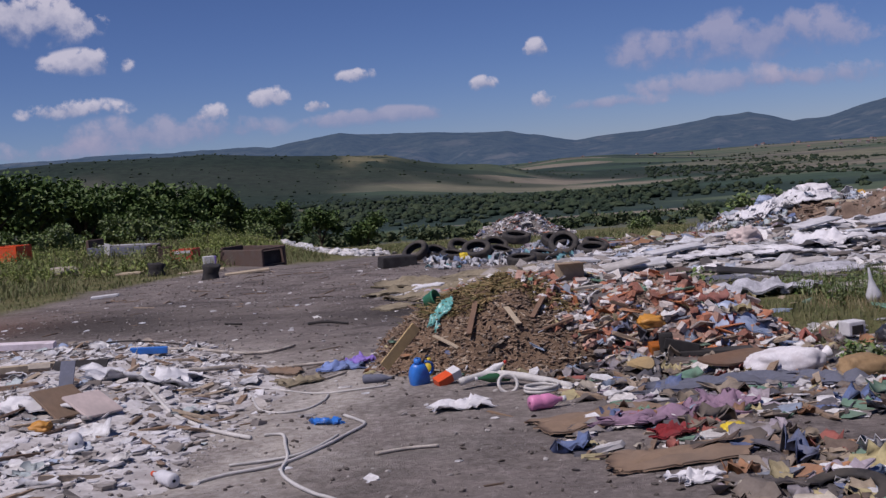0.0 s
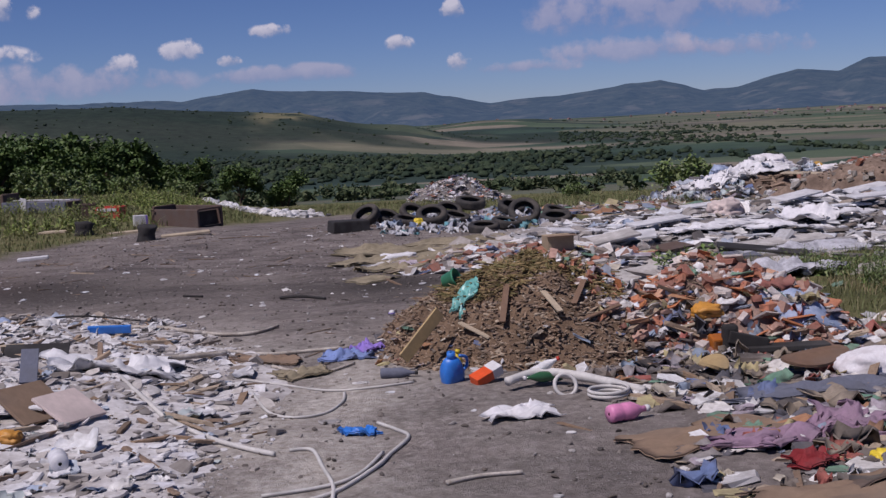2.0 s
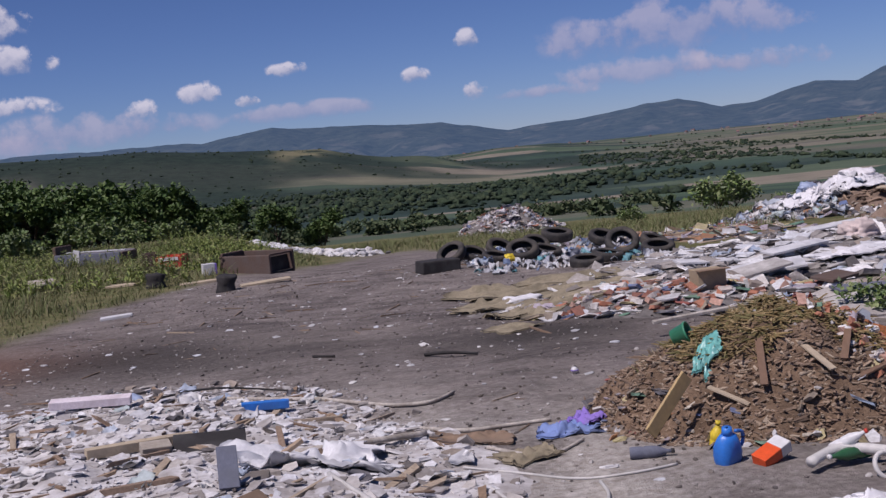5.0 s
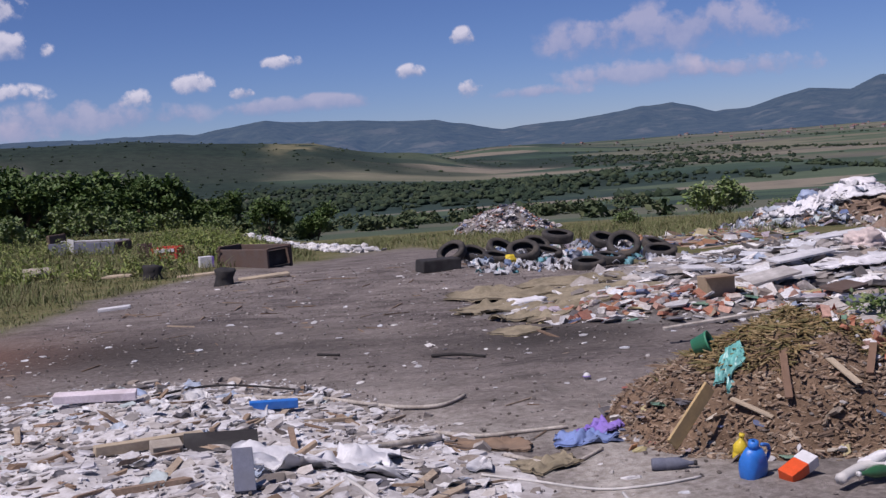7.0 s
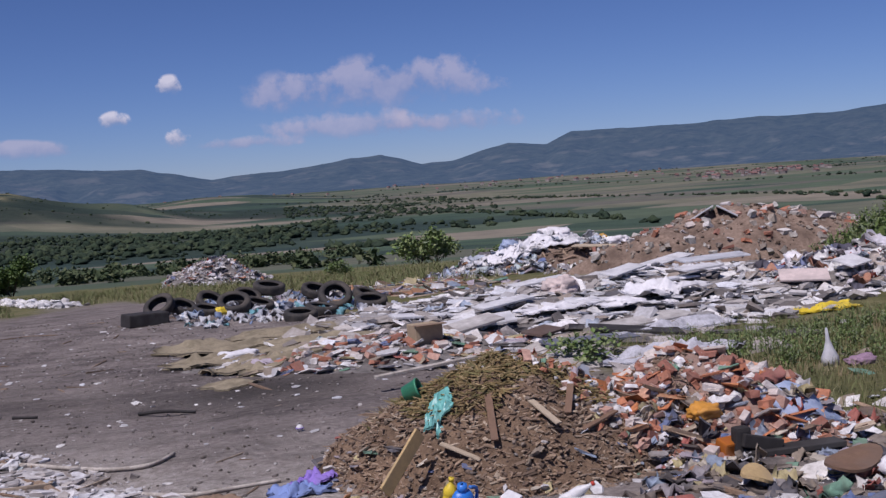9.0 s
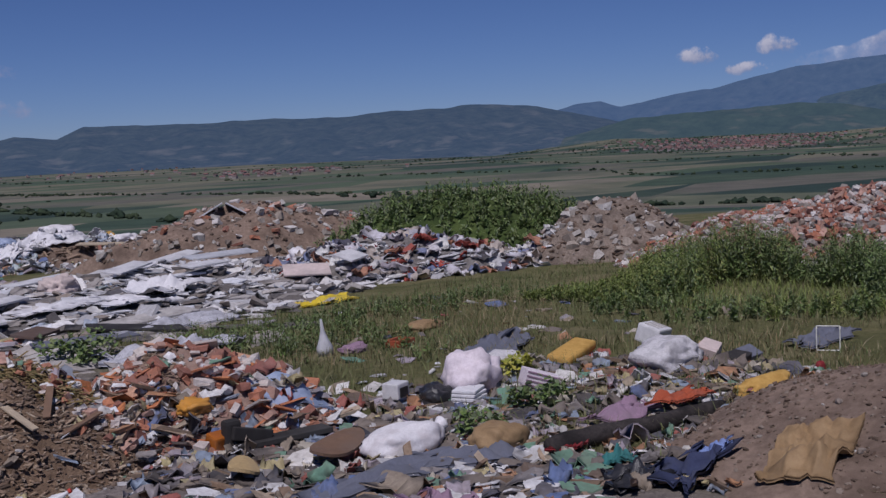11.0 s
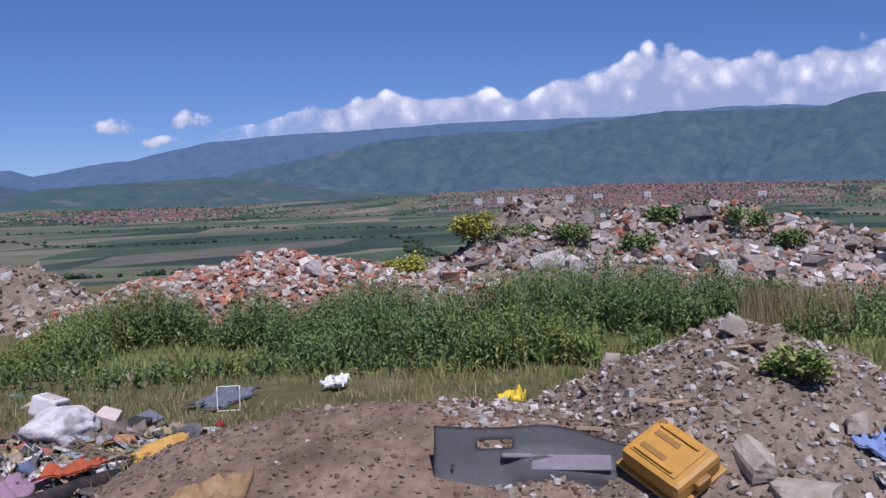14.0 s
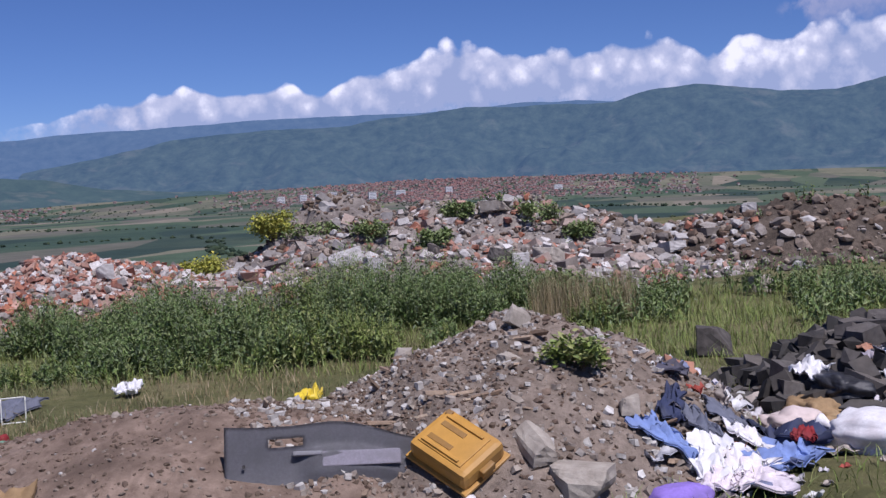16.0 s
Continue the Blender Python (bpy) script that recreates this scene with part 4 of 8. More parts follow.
# white sheets and boards
heap_pieces("sheet_litter", "white_sheets", "slab", 700, (0.10, 0.6), (0.06, 0.36), (0.012, 0.04), 0.2, MAT_WHITES, "white boards and plastic sheets strewn flat", 1.0, sink=-0.6)
heap_pieces("sheet_litter", "white_sheets", "shard", 800, (0.06, 0.42), (0.05, 0.3), (0.01, 0.04), 0.3, MAT_WHITES, "broken white sheet pieces", 1.08, sink=-0.3)
# scraps of board; the dark ones also stand in for shaded gaps
heap_pieces("sheet_litter", "grey_scraps", "shard", 1100, (0.06, 0.42), (0.05, 0.3), (0.015, 0.06), 0.3, MAT_GREYS, "grey and black scraps, dark as shaded gaps between sheets", 1.1, sink=-0.2)
heap_pieces("sheet_litter", "litter_scraps", "crumple", 420, (0.08, 0.40), (0.06, 0.30), (0.02, 0.08), 0.2, MAT_PALEBAGS, "crumpled pale plastic bags", 1.05, sink=0.1, jitter=0.4)
# bag heap: torn bags over its crest and its flank towards the track, sticks and soil on the rest
def bag_side(x, y):
    return (mound_h("bag_heap", x, y) > 0.56 + 0.2 * vnoise(x * 1.5, y * 1.5, 6)) | (x + 0.35 * (y - 33.0) < 9.1 + 0.5 * vnoise(x, y, 7))


heap_pieces("bag_heap", "plastic_bags", "crumple", 1100, (0.12, 0.55), (0.10, 0.40), (0.04, 0.20), 0.42, MAT_PALEBAGS, "white and pale blue torn plastic bags", 1.0, sink=0.3, jitter=0.45, keep=bag_side)
heap_pieces("bag_heap", "sticks", "box", 700, (0.08, 0.6), (0.02, 0.07), (0.02, 0.05), 0.5, MAT_WOODS, "sticks and boards in the brown heap", 1.1, sink=0.0, keep=lambda x, y: ~bag_side(x, y))
heap_pieces("bag_heap", "soil_clods", "lump", 500, (0.05, 0.25), (0.05, 0.2), (0.04, 0.14), 0.5, MAT_CLODS, "brown clods below the bags", 1.05, keep=lambda x, y: ~bag_side(x, y))
heap_pieces("bag_heap", "litter_scraps", "shard", 300, (0.08, 0.4), (0.06, 0.3), (0.02, 0.06), 0.5, MAT_LITTER, "mixed litter scraps", 1.2, lo=0.75, sink=0.0)
# soil ridge, overgrown heap, grey heap
for h_, n_ in (("soil_ridge", 420), ("grey_soil_heap", 260)):
    heap_pieces(h_, "soil_stones", "shard", n_, (0.04, 0.26), (0.04, 0.2), (0.03, 0.14), 0.6, MAT_STONES, "stones and broken rock in tipped soil", 1.05, sink=0.45, jitter=0.4)
    heap_pieces(h_, "soil_clods", "lump", 3 * n_, (0.03, 0.16), (0.03, 0.13), (0.02, 0.09), 0.6, MAT_CLODS, "brown soil clods", 1.05, sink=0.45, jitter=0.45)
heap_pieces("soil_ridge", "brick_shards", "box", 140, (0.08, 0.3), (0.06, 0.2), (0.04, 0.1), 0.6, MAT_BRICKS, "broken brick in tipped soil", 0.9)
# rags
heap_pieces("rag_heap", "rags", "crumple", 460, (0.10, 0.5), (0.08, 0.4), (0.04, 0.16), 0.4, MAT_RAGS, "crumpled rags and red bags", 1.1, sink=0.1, jitter=0.45)
heap_pieces("rag_heap", "white_sheets", "shard", 320, (0.08, 0.4), (0.06, 0.3), (0.01, 0.03), 0.35, MAT_WHITES, "white paper and board scraps", 1.15, sink=0.0)
heap_pieces("litter_heap", "litter_scraps", "crumple", 520, (0.08, 0.42), (0.06, 0.32), (0.03, 0.12), 0.5, MAT_RAGS, "crushed household litter and red rags", 1.0, sink=0.1, jitter=0.4)
heap_pieces("litter_heap", "white_sheets", "shard", 520, (0.06, 0.24), (0.05, 0.18), (0.01, 0.04), 0.6, MAT_WHITES, "pale crushed paper and plaster", 1.05, sink=0.0)
# carpets and litter bank
heap_pieces("carpet_bank", "brick_shards", "box", 260, (0.05, 0.2), (0.04, 0.13), (0.02, 0.07), 0.5, MAT_BRICKS, "brick and tile shards in the bank", 0.95, sink=0.1)
heap_pieces("carpet_bank", "litter_scraps", "shard", 320, (0.05, 0.32), (0.05, 0.24), (0.008, 0.03), 0.35, MAT_LITTER, "mixed scraps of board and cloth", 1.1, sink=0.0)
heap_pieces("carpet_bank", "white_sheets", "shard", 180, (0.06, 0.34), (0.05, 0.24), (0.008, 0.03), 0.35, MAT_WHITES, "white scraps of board", 1.1, sink=0.0)
# brick and concrete ridges
heap_pieces("brick_ridge", "brick_shards", "box", 4600, (0.03, 0.17), (0.025, 0.10), (0.02, 0.07), 0.7, MAT_BRICKS, "broken red bricks and tile shards", 1.1, sink=0.1)
heap_pieces("brick_ridge", "concrete_lumps", "lump", 1300, (0.04, 0.2), (0.05, 0.18), (0.04, 0.14), 0.6, MAT_CONCRETE, "grey mortar and concrete lumps", 1.1)
heap_pieces("rubble_skirt", "concrete_lumps", "lump", 3200, (0.04, 0.22), (0.04, 0.18), (0.03, 0.14), 0.6, MAT_CONCRETE, "grey concrete lumps", 1.1)
heap_pieces("rubble_skirt", "brick_shards", "box", 600, (0.06, 0.24), (0.04, 0.15), (0.03, 0.10), 0.7, MAT_BRICKS, "broken red bricks", 1.1, sink=0.1)
heap_pieces("rubble_ridge", "concrete_lumps", "lump", 1900, (0.03, 0.16), (0.03, 0.13), (0.02, 0.1), 0.6, MAT_STONES, "stones and concrete in grey soil", 1.05)
heap_pieces("rubble_ridge", "soil_stones", "lump", 1300, (0.03, 0.2), (0.03, 0.16), (0.03, 0.12), 0.6, MAT_CLODS, "brown clods on the ridge", 1.05)
heap_pieces("rubble_peak", "concrete_lumps", "lump", 420, (0.04, 0.22), (0.04, 0.18), (0.03, 0.14), 0.6, MAT_CLODS, "stones in grey soil", 1.0)
heap_pieces("dark_soil_ridge", "soil_stones", "lump", 900, (0.06, 0.3), (0.06, 0.26), (0.04, 0.18), 0.6, MAT_CLODS, "dark clods of soil", 1.1)
heap_pieces("dark_soil_ridge", "concrete_lumps", "lump", 500, (0.08, 0.4), (0.07, 0.3), (0.05, 0.2), 0.6, MAT_CONCRETE, "concrete and brick lumps below dark soil", 1.25, lo=0.6)
heap_pieces("rubble_skirt", "concrete_lumps", "slab", 120, (0.15, 0.45), (0.1, 0.3), (0.06, 0.15), 0.5, MAT_CONCRETE, "broken concrete slabs", 1.1, sink=0.1)
# soil and gravel close by
heap_pieces("sandy_mound", "soil_clods", "lump", 5200, (0.006, 0.045), (0.006, 0.04), (0.005, 0.028), 0.5, MAT_CLODS, "small soil clods", 1.05, sink=0.48, jitter=0.5)
heap_pieces("sandy_mound", "soil_stones", "lump", 130, (0.015, 0.07), (0.015, 0.06), (0.01, 0.04), 0.5, MAT_STONES, "pale pebbles in soil", 1.05)
heap_pieces("gravel_heap", "soil_stones", "shard", 2600, (0.008, 0.065), (0.008, 0.05), (0.006, 0.035), 0.6, MAT_STONES, "pale stones and pebbles", 1.1)
heap_pieces("gravel_heap", "soil_stones", "shard", 420, (0.012, 0.06), (0.012, 0.05), (0.008, 0.03), 0.6, MAT_STONES, "angular pale rubble bits in soil", 1.15, sink=0.2, jitter=0.4)
heap_pieces("gravel_heap", "soil_clods", "lump", 6500, (0.008, 0.055), (0.008, 0.045), (0.006, 0.035), 0.6, MAT_CLODS, "brown soil clods", 1.1, sink=0.45, jitter=0.5)
heap_pieces("gravel_heap", "wood_splinters", "box", 160, (0.05, 0.22), (0.01, 0.04), (0.008, 0.02), 0.5, MAT_WOODS, "twigs and wood splinters in soil", 1.1, sink=0.0)

# litter strewn over the yard between the heaps
def strew(name, shape, n, box, a, b, c, tilt, material, label, keep=None, sink=0.2, jitter=0.3, flat=True):
    x, y = in_patch(n, *box, keep)
    s = sizes(len(x), a, b, c)
    return pieces(name, shape, lie(x, y, s, sink), s, tilt, jitter, material, label, category="debris", flat=flat)


def dump_zone(x, y):
    """The strewn ground round the small heaps, from the track to the weeds."""
    edge = 0.9 - 0.02 * (9.6 - y) * (y < 9.6)
    return (x > edge + 0.4 * vnoise(x, y, 5)) & (vnoise(x * 1.9, y * 1.9, 15) > np.where(y < 7.2, 0.0, -0.9)) & (x < 6.4 - 0.25 * np.abs(y - 8.6)) & (mound_h("sandy_mound", x, y) < 0.05)


strew("litter_scraps", "shard", 1000, (0.4, 6.4, 5.2, 10.6), (0.03, 0.26), (0.03, 0.18), (0.006, 0.025), 0.25, MAT_LITTER, "scraps of board, cloth and plastic", dump_zone, 0.0)
strew("litter_scraps", "crumple", 620, (0.4, 6.4, 5.2, 10.6), (0.04, 0.28), (0.04, 0.2), (0.02, 0.10), 0.3, MAT_LITTER, "crumpled rags and wrappers", dump_zone, 0.15, 0.42)
strew("grey_scraps", "crumple", 420, (0.4, 6.4, 5.2, 10.6), (0.08, 0.42), (0.06, 0.30), (0.015, 0.06), 0.15, MAT_DULLRAGS, "grey rags and lumps of felt", dump_zone, 0.15, 0.42)
strew("white_sheets", "shard", 260, (0.8, 6.6, 5.6, 11.4), (0.04, 0.22), (0.04, 0.16), (0.006, 0.02), 0.3, MAT_WHITES, "white scraps of paper and plaster", dump_zone, 0.0)
strew("wood_splinters", "box", 260, (0.4, 6.0, 5.4, 10.8), (0.08, 0.5), (0.012, 0.05), (0.01, 0.03), 0.25, MAT_WOODS, "laths and twigs", dump_zone, 0.0)
strew("litter_scraps", "crumple", 170, (4.2, 7.2, 0.4, 3.1), (0.05, 0.26), (0.05, 0.2), (0.02, 0.09), 0.35, MAT_RAGS, "crumpled clothes and rags", None, 0.15, 0.42)
strew("gravel", "lump", 9000, (-7.5, 2.8, 5.5, 30), (0.008, 0.05), (0.008, 0.045), (0.006, 0.022), 0.4, MAT_TRACKSTONES, "small stones on the dirt track", lambda x, y: track_mask(x, y) > 0.6)
strew("litter_scraps", "shard", 320, (-7.0, 2.6, 6.0, 30), (0.02, 0.11), (0.02, 0.10), (0.004, 0.012), 0.15, MAT_WHITES, "small pale scraps trodden into dirt", lambda x, y: track_mask(x, y) > 0.6, 0.1)
strew("twigs", "box", 160, (-7.0, 2.0, 6.0, 28), (0.08, 0.6), (0.008, 0.02), (0.008, 0.02), 0.08, MAT_WOODS, "dark twigs on the dirt", lambda x, y: track_mask(x, y) > 0.6, 0.1)
strew("litter_scraps", "crumple", 260, (-0.6, 3.6, 24.6, 30.6), (0.08, 0.4), (0.06, 0.3), (0.04, 0.16), 0.4, MAT_BAGS, "crumpled bags among old tyres", None, 0.1, 0.42)
strew("litter_scraps", "shard", 420, (2.0, 7.0, 26.5, 33), (0.08, 0.5), (0.06, 0.35), (0.02, 0.06), 0.35, MAT_LITTER, "mixed litter on the verge", None, 0.0)
strew("wood_splinters", "box", 120, (2.0, 7.0, 26.5, 33), (0.2, 1.0), (0.04, 0.12), (0.02, 0.05), 0.2, MAT_WOODS, "old boards on the verge", None, 0.0)
strew("litter_scraps", "shard", 90, (3.5, 9.5, 10.5, 16), (0.05, 0.25), (0.04, 0.18), (0.01, 0.03), 0.3, MAT_LITTER, "scraps lying in thin grass", None, 0.0)
strew("white_sheets", "slab", 60, (1.6, 6.0, 14.0, 17.0), (0.15, 0.9), (0.08, 0.4), (0.012, 0.04), 0.12, MAT_GREYS, "grey boards lying flat", None, -0.3)


heap_pieces("asphalt_heap", "asphalt_lumps", "shard", 420, (0.05, 0.28), (0.05, 0.22), (0.03, 0.14), 0.5, MAT_ASPHALT, "broken dark asphalt and clods", 1.15)
heap_pieces("asphalt_heap", "asphalt_lumps", "slab", 60, (0.12, 0.3), (0.1, 0.24), (0.03, 0.07), 0.3, MAT_ASPHALT, "broken dark asphalt plates", 1.0, sink=0.0)


def streak(x, y):
    return np.abs(x - np.interp(y, [45, 62], [-2.9, -8.4])) < 0.7


strew("white_rubble", "lump", 700, (-9.4, -2.0, 44.5, 62), (0.08, 0.55), (0.08, 0.45), (0.04, 0.2), 0.4, MAT_WHITES, "white plaster lumps strewn on the verge", streak, 0.1)


# ---------------------------------------------------------------- single things: tools
def flat_mat(name, colour, rough=0.5, spec=0.4, grain=20, wear=0.75, relief=0.25):
    return surface(name, tuple(c * wear for c in colour), colour, grain, rough, spec, relief=relief, depth=0.004, stain=tuple(0.5 * c + 0.05 for c in colour))


def bm_box(bm, centre, size, m=None, bevel=0.0):
    r = bmesh.ops.create_cube(bm, size=1.0)
    vs = r["verts"]
    bmesh.ops.scale(bm, vec=size, verts=vs)
    if bevel:
        es = list({e for v in vs for e in v.link_edges})
        vs = bmesh.ops.bevel(bm, geom=es, offset=bevel, segments=2, affect='EDGES', profile=0.6)["verts"]
        vs = list({v for v in vs})
    bmesh.ops.translate(bm, vec=centre, verts=vs)
    if m:
        bmesh.ops.transform(bm, matrix=m, verts=vs)
    return vs


def box_part(name, centre, size, material, parent, m=None, bevel=0.006, label=""):
    bm = bmesh.new()
    bm_box(bm, centre, size, m, min(bevel, 0.3 * min(size)))
    return part(name, bm, material, parent, label, flat=True)


def lathe(profile, sides=16):
    """A turned solid from (radius, height) pairs."""
    bm = bmesh.new()
    rings = [[bm.verts.new((r * math.cos(2 * math.pi * k / sides), r * math.sin(2 * math.pi * k / sides), z)) for k in range(sides)] for r, z in profile]
    for lo, hi in zip(rings, rings[1:]):
        for k in range(sides):
            bm.faces.new((lo[k], lo[(k + 1) % sides], hi[(k + 1) % sides], hi[k]))
    return bm, rings


def bottle_bm(r, h, neck, sides=14):
    bm, rings = lathe([(0.01, 0), (r * 0.9, 0.0), (r, 0.06 * h), (r, 0.28 * h), (r * 0.9, 0.33 * h), (r, 0.38 * h), (r, 0.62 * h), (neck * 1.5, 0.84 * h), (neck, 0.9 * h), (neck, h), (0.005, h)], sides)
    return bm


def tube(points, radius, sides=7, taper=1.0, wobble=0.0, seed=0):
    """A bent rod, hose or cable through the given points."""
    rng = np.random.default_rng(seed)
    pts = [Vector(p) for p in points]
    fine = []
    for i in range(len(pts) - 1):
        p0, p1, p2, p3 = pts[max(i - 1, 0)], pts[i], pts[i + 1], pts[min(i + 2, len(pts) - 1)]
        for k in range(5):
            t = k / 5
            fine.append(0.5 * ((2 * p1) + (-p0 + p2) * t + (2 * p0 - 5 * p1 + 4 * p2 - p3) * t * t + (-p0 + 3 * p1 - 3 * p2 + p3) * t ** 3))
    fine.append(pts[-1])
    bm = bmesh.new()
    rings = []
    for i, p in enumerate(fine):
        d = (fine[min(i + 1, len(fine) - 1)] - fine[max(i - 1, 0)]).normalized()
        q = d.to_track_quat('Z', 'Y').to_matrix()
        r = radius * (1 + (taper - 1) * i / (len(fine) - 1)) * (1 + wobble * rng.uniform(-1, 1))
        rings.append([bm.verts.new(p + q @ Vector((math.cos(a) * r, math.sin(a) * r, 0))) for a in (2 * math.pi * k / sides for k in range(sides))])
    for lo, hi in zip(rings, rings[1:]):
        for k in range(sides):
            bm.faces.new((lo[k], lo[(k + 1) % sides], hi[(k + 1) % sides], hi[k]))
    bm.faces.new(rings[0][::-1])
    bm.faces.new(rings[-1])
    return bm


def thing(name, bm, material, m, label, category, group="", flat=False):
    ob = part(name, bm, material, None, "", flat)
    ob.matrix_world = m
    return tagged(ob, label, category, group)


def down(x, y, lift=0.0, rx=0, ry=0, rz=0):
    """A pose resting on whatever lies at x, y."""
    return pose(x, y, float(surf(x, y)) + lift, rx, ry, rz)


def ground_rod(name, pts, radius, material, label, category, lift=None, taper=0.8, wobble=0.1, seed=0):
    """A stick or cable laid along the ground through plan points (x, y) or (x, y, height)."""
    p = [(q[0], q[1], float(surf(q[0], q[1])) + (q[2] if len(q) > 2 else 0) + (radius if lift is None else lift)) for q in pts]
    return tagged(part(name, tube(p, radius, 7, taper, wobble, seed), material), label, category)


def drape(name, x, y, w, d, turn, fold, material, label, category, thick=0.012, lift=0.012, seed=0, ragged=0.14, n=18):
    """A rag, sheet or carpet lying over the ground, with folds and a ragged rim."""
    c, s = math.cos(radians(turn)), math.sin(radians(turn))
    g = np.linspace(-0.5, 0.5, n)
    U, V = np.meshgrid(g, g, indexing="ij")
    edge = np.maximum(np.abs(U), np.abs(V)) * 2
    U2 = U + ragged * fbm(U * 3 + seed, V * 3, 3, seed) * edge
    V2 = V + ragged * fbm(U * 3, V * 3 + seed, 3, seed + 9) * edge
    X, Y = x + U2 * w * c - V2 * d * s, y + U2 * w * s + V2 * d * c
    F = fbm(U * 4.2 + seed, V * 4.2, 4, seed + 4)
    Z = surf(X, Y) + lift + fold * np.abs(F) * (1.05 - 0.6 * edge)
    top = np.stack([X - x, Y - y, Z], -1).reshape(-1, 3)
    z0 = float(surf(x, y))
    top[:, 2] -= z0
    bot = top - (0, 0, thick)
    i, j = np.meshgrid(np.arange(n - 1), np.arange(n - 1), indexing="ij")
    q = np.stack([i * n + j, (i + 1) * n + j, (i + 1) * n + j + 1, i * n + j + 1], -1).reshape(-1, 4)
    f = q.tolist() + (q[:, ::-1] + n * n).tolist()
    rim = [k for k in range(n)] + [n * k + n - 1 for k in range(1, n)] + [n * n - 1 - k for k in range(1, n)] + [n * (n - 1 - k) for k in range(1, n - 1)]
    f += [(rim[(k + 1) % len(rim)], rim[k], n * n + rim[k], n * n + rim[(k + 1) % len(rim)]) for k in range(len(rim))]
    ob = new(name, raw_mesh(name, np.concatenate([top, bot]), f, material, flat=False))
    ob.location = (x, y, z0)
    return tagged(ob, label, category)


def sack_bm(size, crease=0.16, seed=0, sub=4):
    """A slumped bag: flat below, bulging and creased above."""
    bm = bmesh.new()
    bmesh.ops.create_icosphere(bm, subdivisions=sub, radius=0.5)
    off = Vector((seed * 3.1, seed * 1.7, 0))
    for v in bm.verts:
        p = v.co.copy()
        k = 1 + crease * noise.fractal(p * 3.0 + off, 1.0, 2.0, 4) + 0.5 * crease * (abs(noise.noise(p * 7 + off)) - 0.25)
        q = p * k
        q.x = math.copysign(abs(q.x * 2) ** 0.7, q.x) / 2
        q.y = math.copysign(abs(q.y * 2) ** 0.7, q.y) / 2
        v.co = Vector((q.x * size[0], q.y * size[1], max(q.z, -0.3) * size[2] + 0.3 * size[2]))
    return bm


def sack(name, x, y, size, turn, material, label, category="sack", crease=0.16, seed=0, tie=None, lift=-0.01, rx=0, ry=0):
    ob = thing(name, sack_bm(size, crease, seed), material, down(x, y, lift, rx, ry, turn), label, category)
    if tie:
        bm, _ = lathe([(0.012, 0), (0.03, 0.0), (0.022, 0.05), (0.055, 0.12), (0.05, 0.13), (0.01, 0.10)], 12)
        bmesh.ops.transform(bm, matrix=pose(size[0] * 0.42, 0, size[2] * 0.35, 0, 70, 0), verts=bm.verts)
        part("knot", bm, material, ob)
    return ob


def rock(name, x, y, size, turn, material, label, category="rock", seed=0, lift=0.0, rx=0, ry=0, cuts=6):
    """A lump broken along flat faces."""
    rng = np.random.default_rng(seed)
    bm = bmesh.new()
    bmesh.ops.create_cube(bm, size=1.0)
    bmesh.ops.subdivide_edges(bm, edges=bm.edges[:], cuts=4, use_grid_fill=True)
    planes = [(Vector(rng.normal(0, 1, 3)).normalized(), rng.uniform(0.38, 0.56)) for _ in range(cuts)]
    for v in bm.verts:
        for nn, d in planes:
            over = v.co.dot(nn) - d
            if over > 0:
                v.co -= nn * over
        v.co += v.co.normalized() * 0.035 * noise.noise(v.co * 6 + Vector((seed, 0, 0)))
        v.co = Vector((v.co.x * size[0], v.co.y * size[1], (v.co.z + 0.42) * size[2]))
    return thing(name, bm, material, down(x, y, lift, rx, ry, turn), label, category, flat=True)


M_RUBBER = surface("old_rubber", (0.018, 0.017, 0.017), (0.055, 0.05, 0.048), 18, 0.75, 0.35, relief=0.4, depth=0.006, stain=(0.10, 0.085, 0.07))
M_DARKWOOD = flat_mat("dark_brown_upholstery", (0.13, 0.09, 0.075), 0.85, 0.2)
M_BLACK = flat_mat("blackened_board", (0.035, 0.032, 0.032), 0.8, 0.3)
M_PALEWOOD = flat_mat("weathered_pale_wood", (0.50, 0.41, 0.30), 0.85, 0.2, 30)
M_YELLOWWOOD = flat_mat("yellow_plank", (0.50, 0.36, 0.18), 0.75, 0.25, 30)
M_BROWNBOARD = flat_mat("brown_hardboard", (0.20, 0.125, 0.085), 0.8, 0.2, 20)
M_CARD = flat_mat("wet_cardboard", (0.27, 0.19, 0.135), 0.9, 0.15, 14)
M_STICK = surface("bleached_stick", (0.30, 0.26, 0.22), (0.58, 0.54, 0.50), 40, 0.85, 0.2, relief=0.4, depth=0.003)
M_HOSE = flat_mat("dirty_white_hose", (0.62, 0.60, 0.58), 0.6, 0.35)
M_REDPLASTIC = flat_mat("red_plastic", (0.62, 0.06, 0.035), 0.45, 0.45)
M_ORANGE = flat_mat("orange_red_plastic", (0.80, 0.10, 0.02), 0.45, 0.45)
M_WHITEPL = flat_mat("white_plastic", (0.74, 0.73, 0.74), 0.45, 0.45)
M_GREYPL = flat_mat("grey_door_vinyl", (0.21, 0.205, 0.225), 0.6, 0.35, 60)
M_GREYFAB = flat_mat("lilac_grey_fabric", (0.27, 0.25, 0.29), 0.9, 0.15, 90)
M_YELLOWPL = flat_mat("ochre_plastic", (0.52, 0.27, 0.05), 0.55, 0.35, 8)
M_OCHREDARK = flat_mat("brown_plastic", (0.30, 0.155, 0.035), 0.55, 0.35)
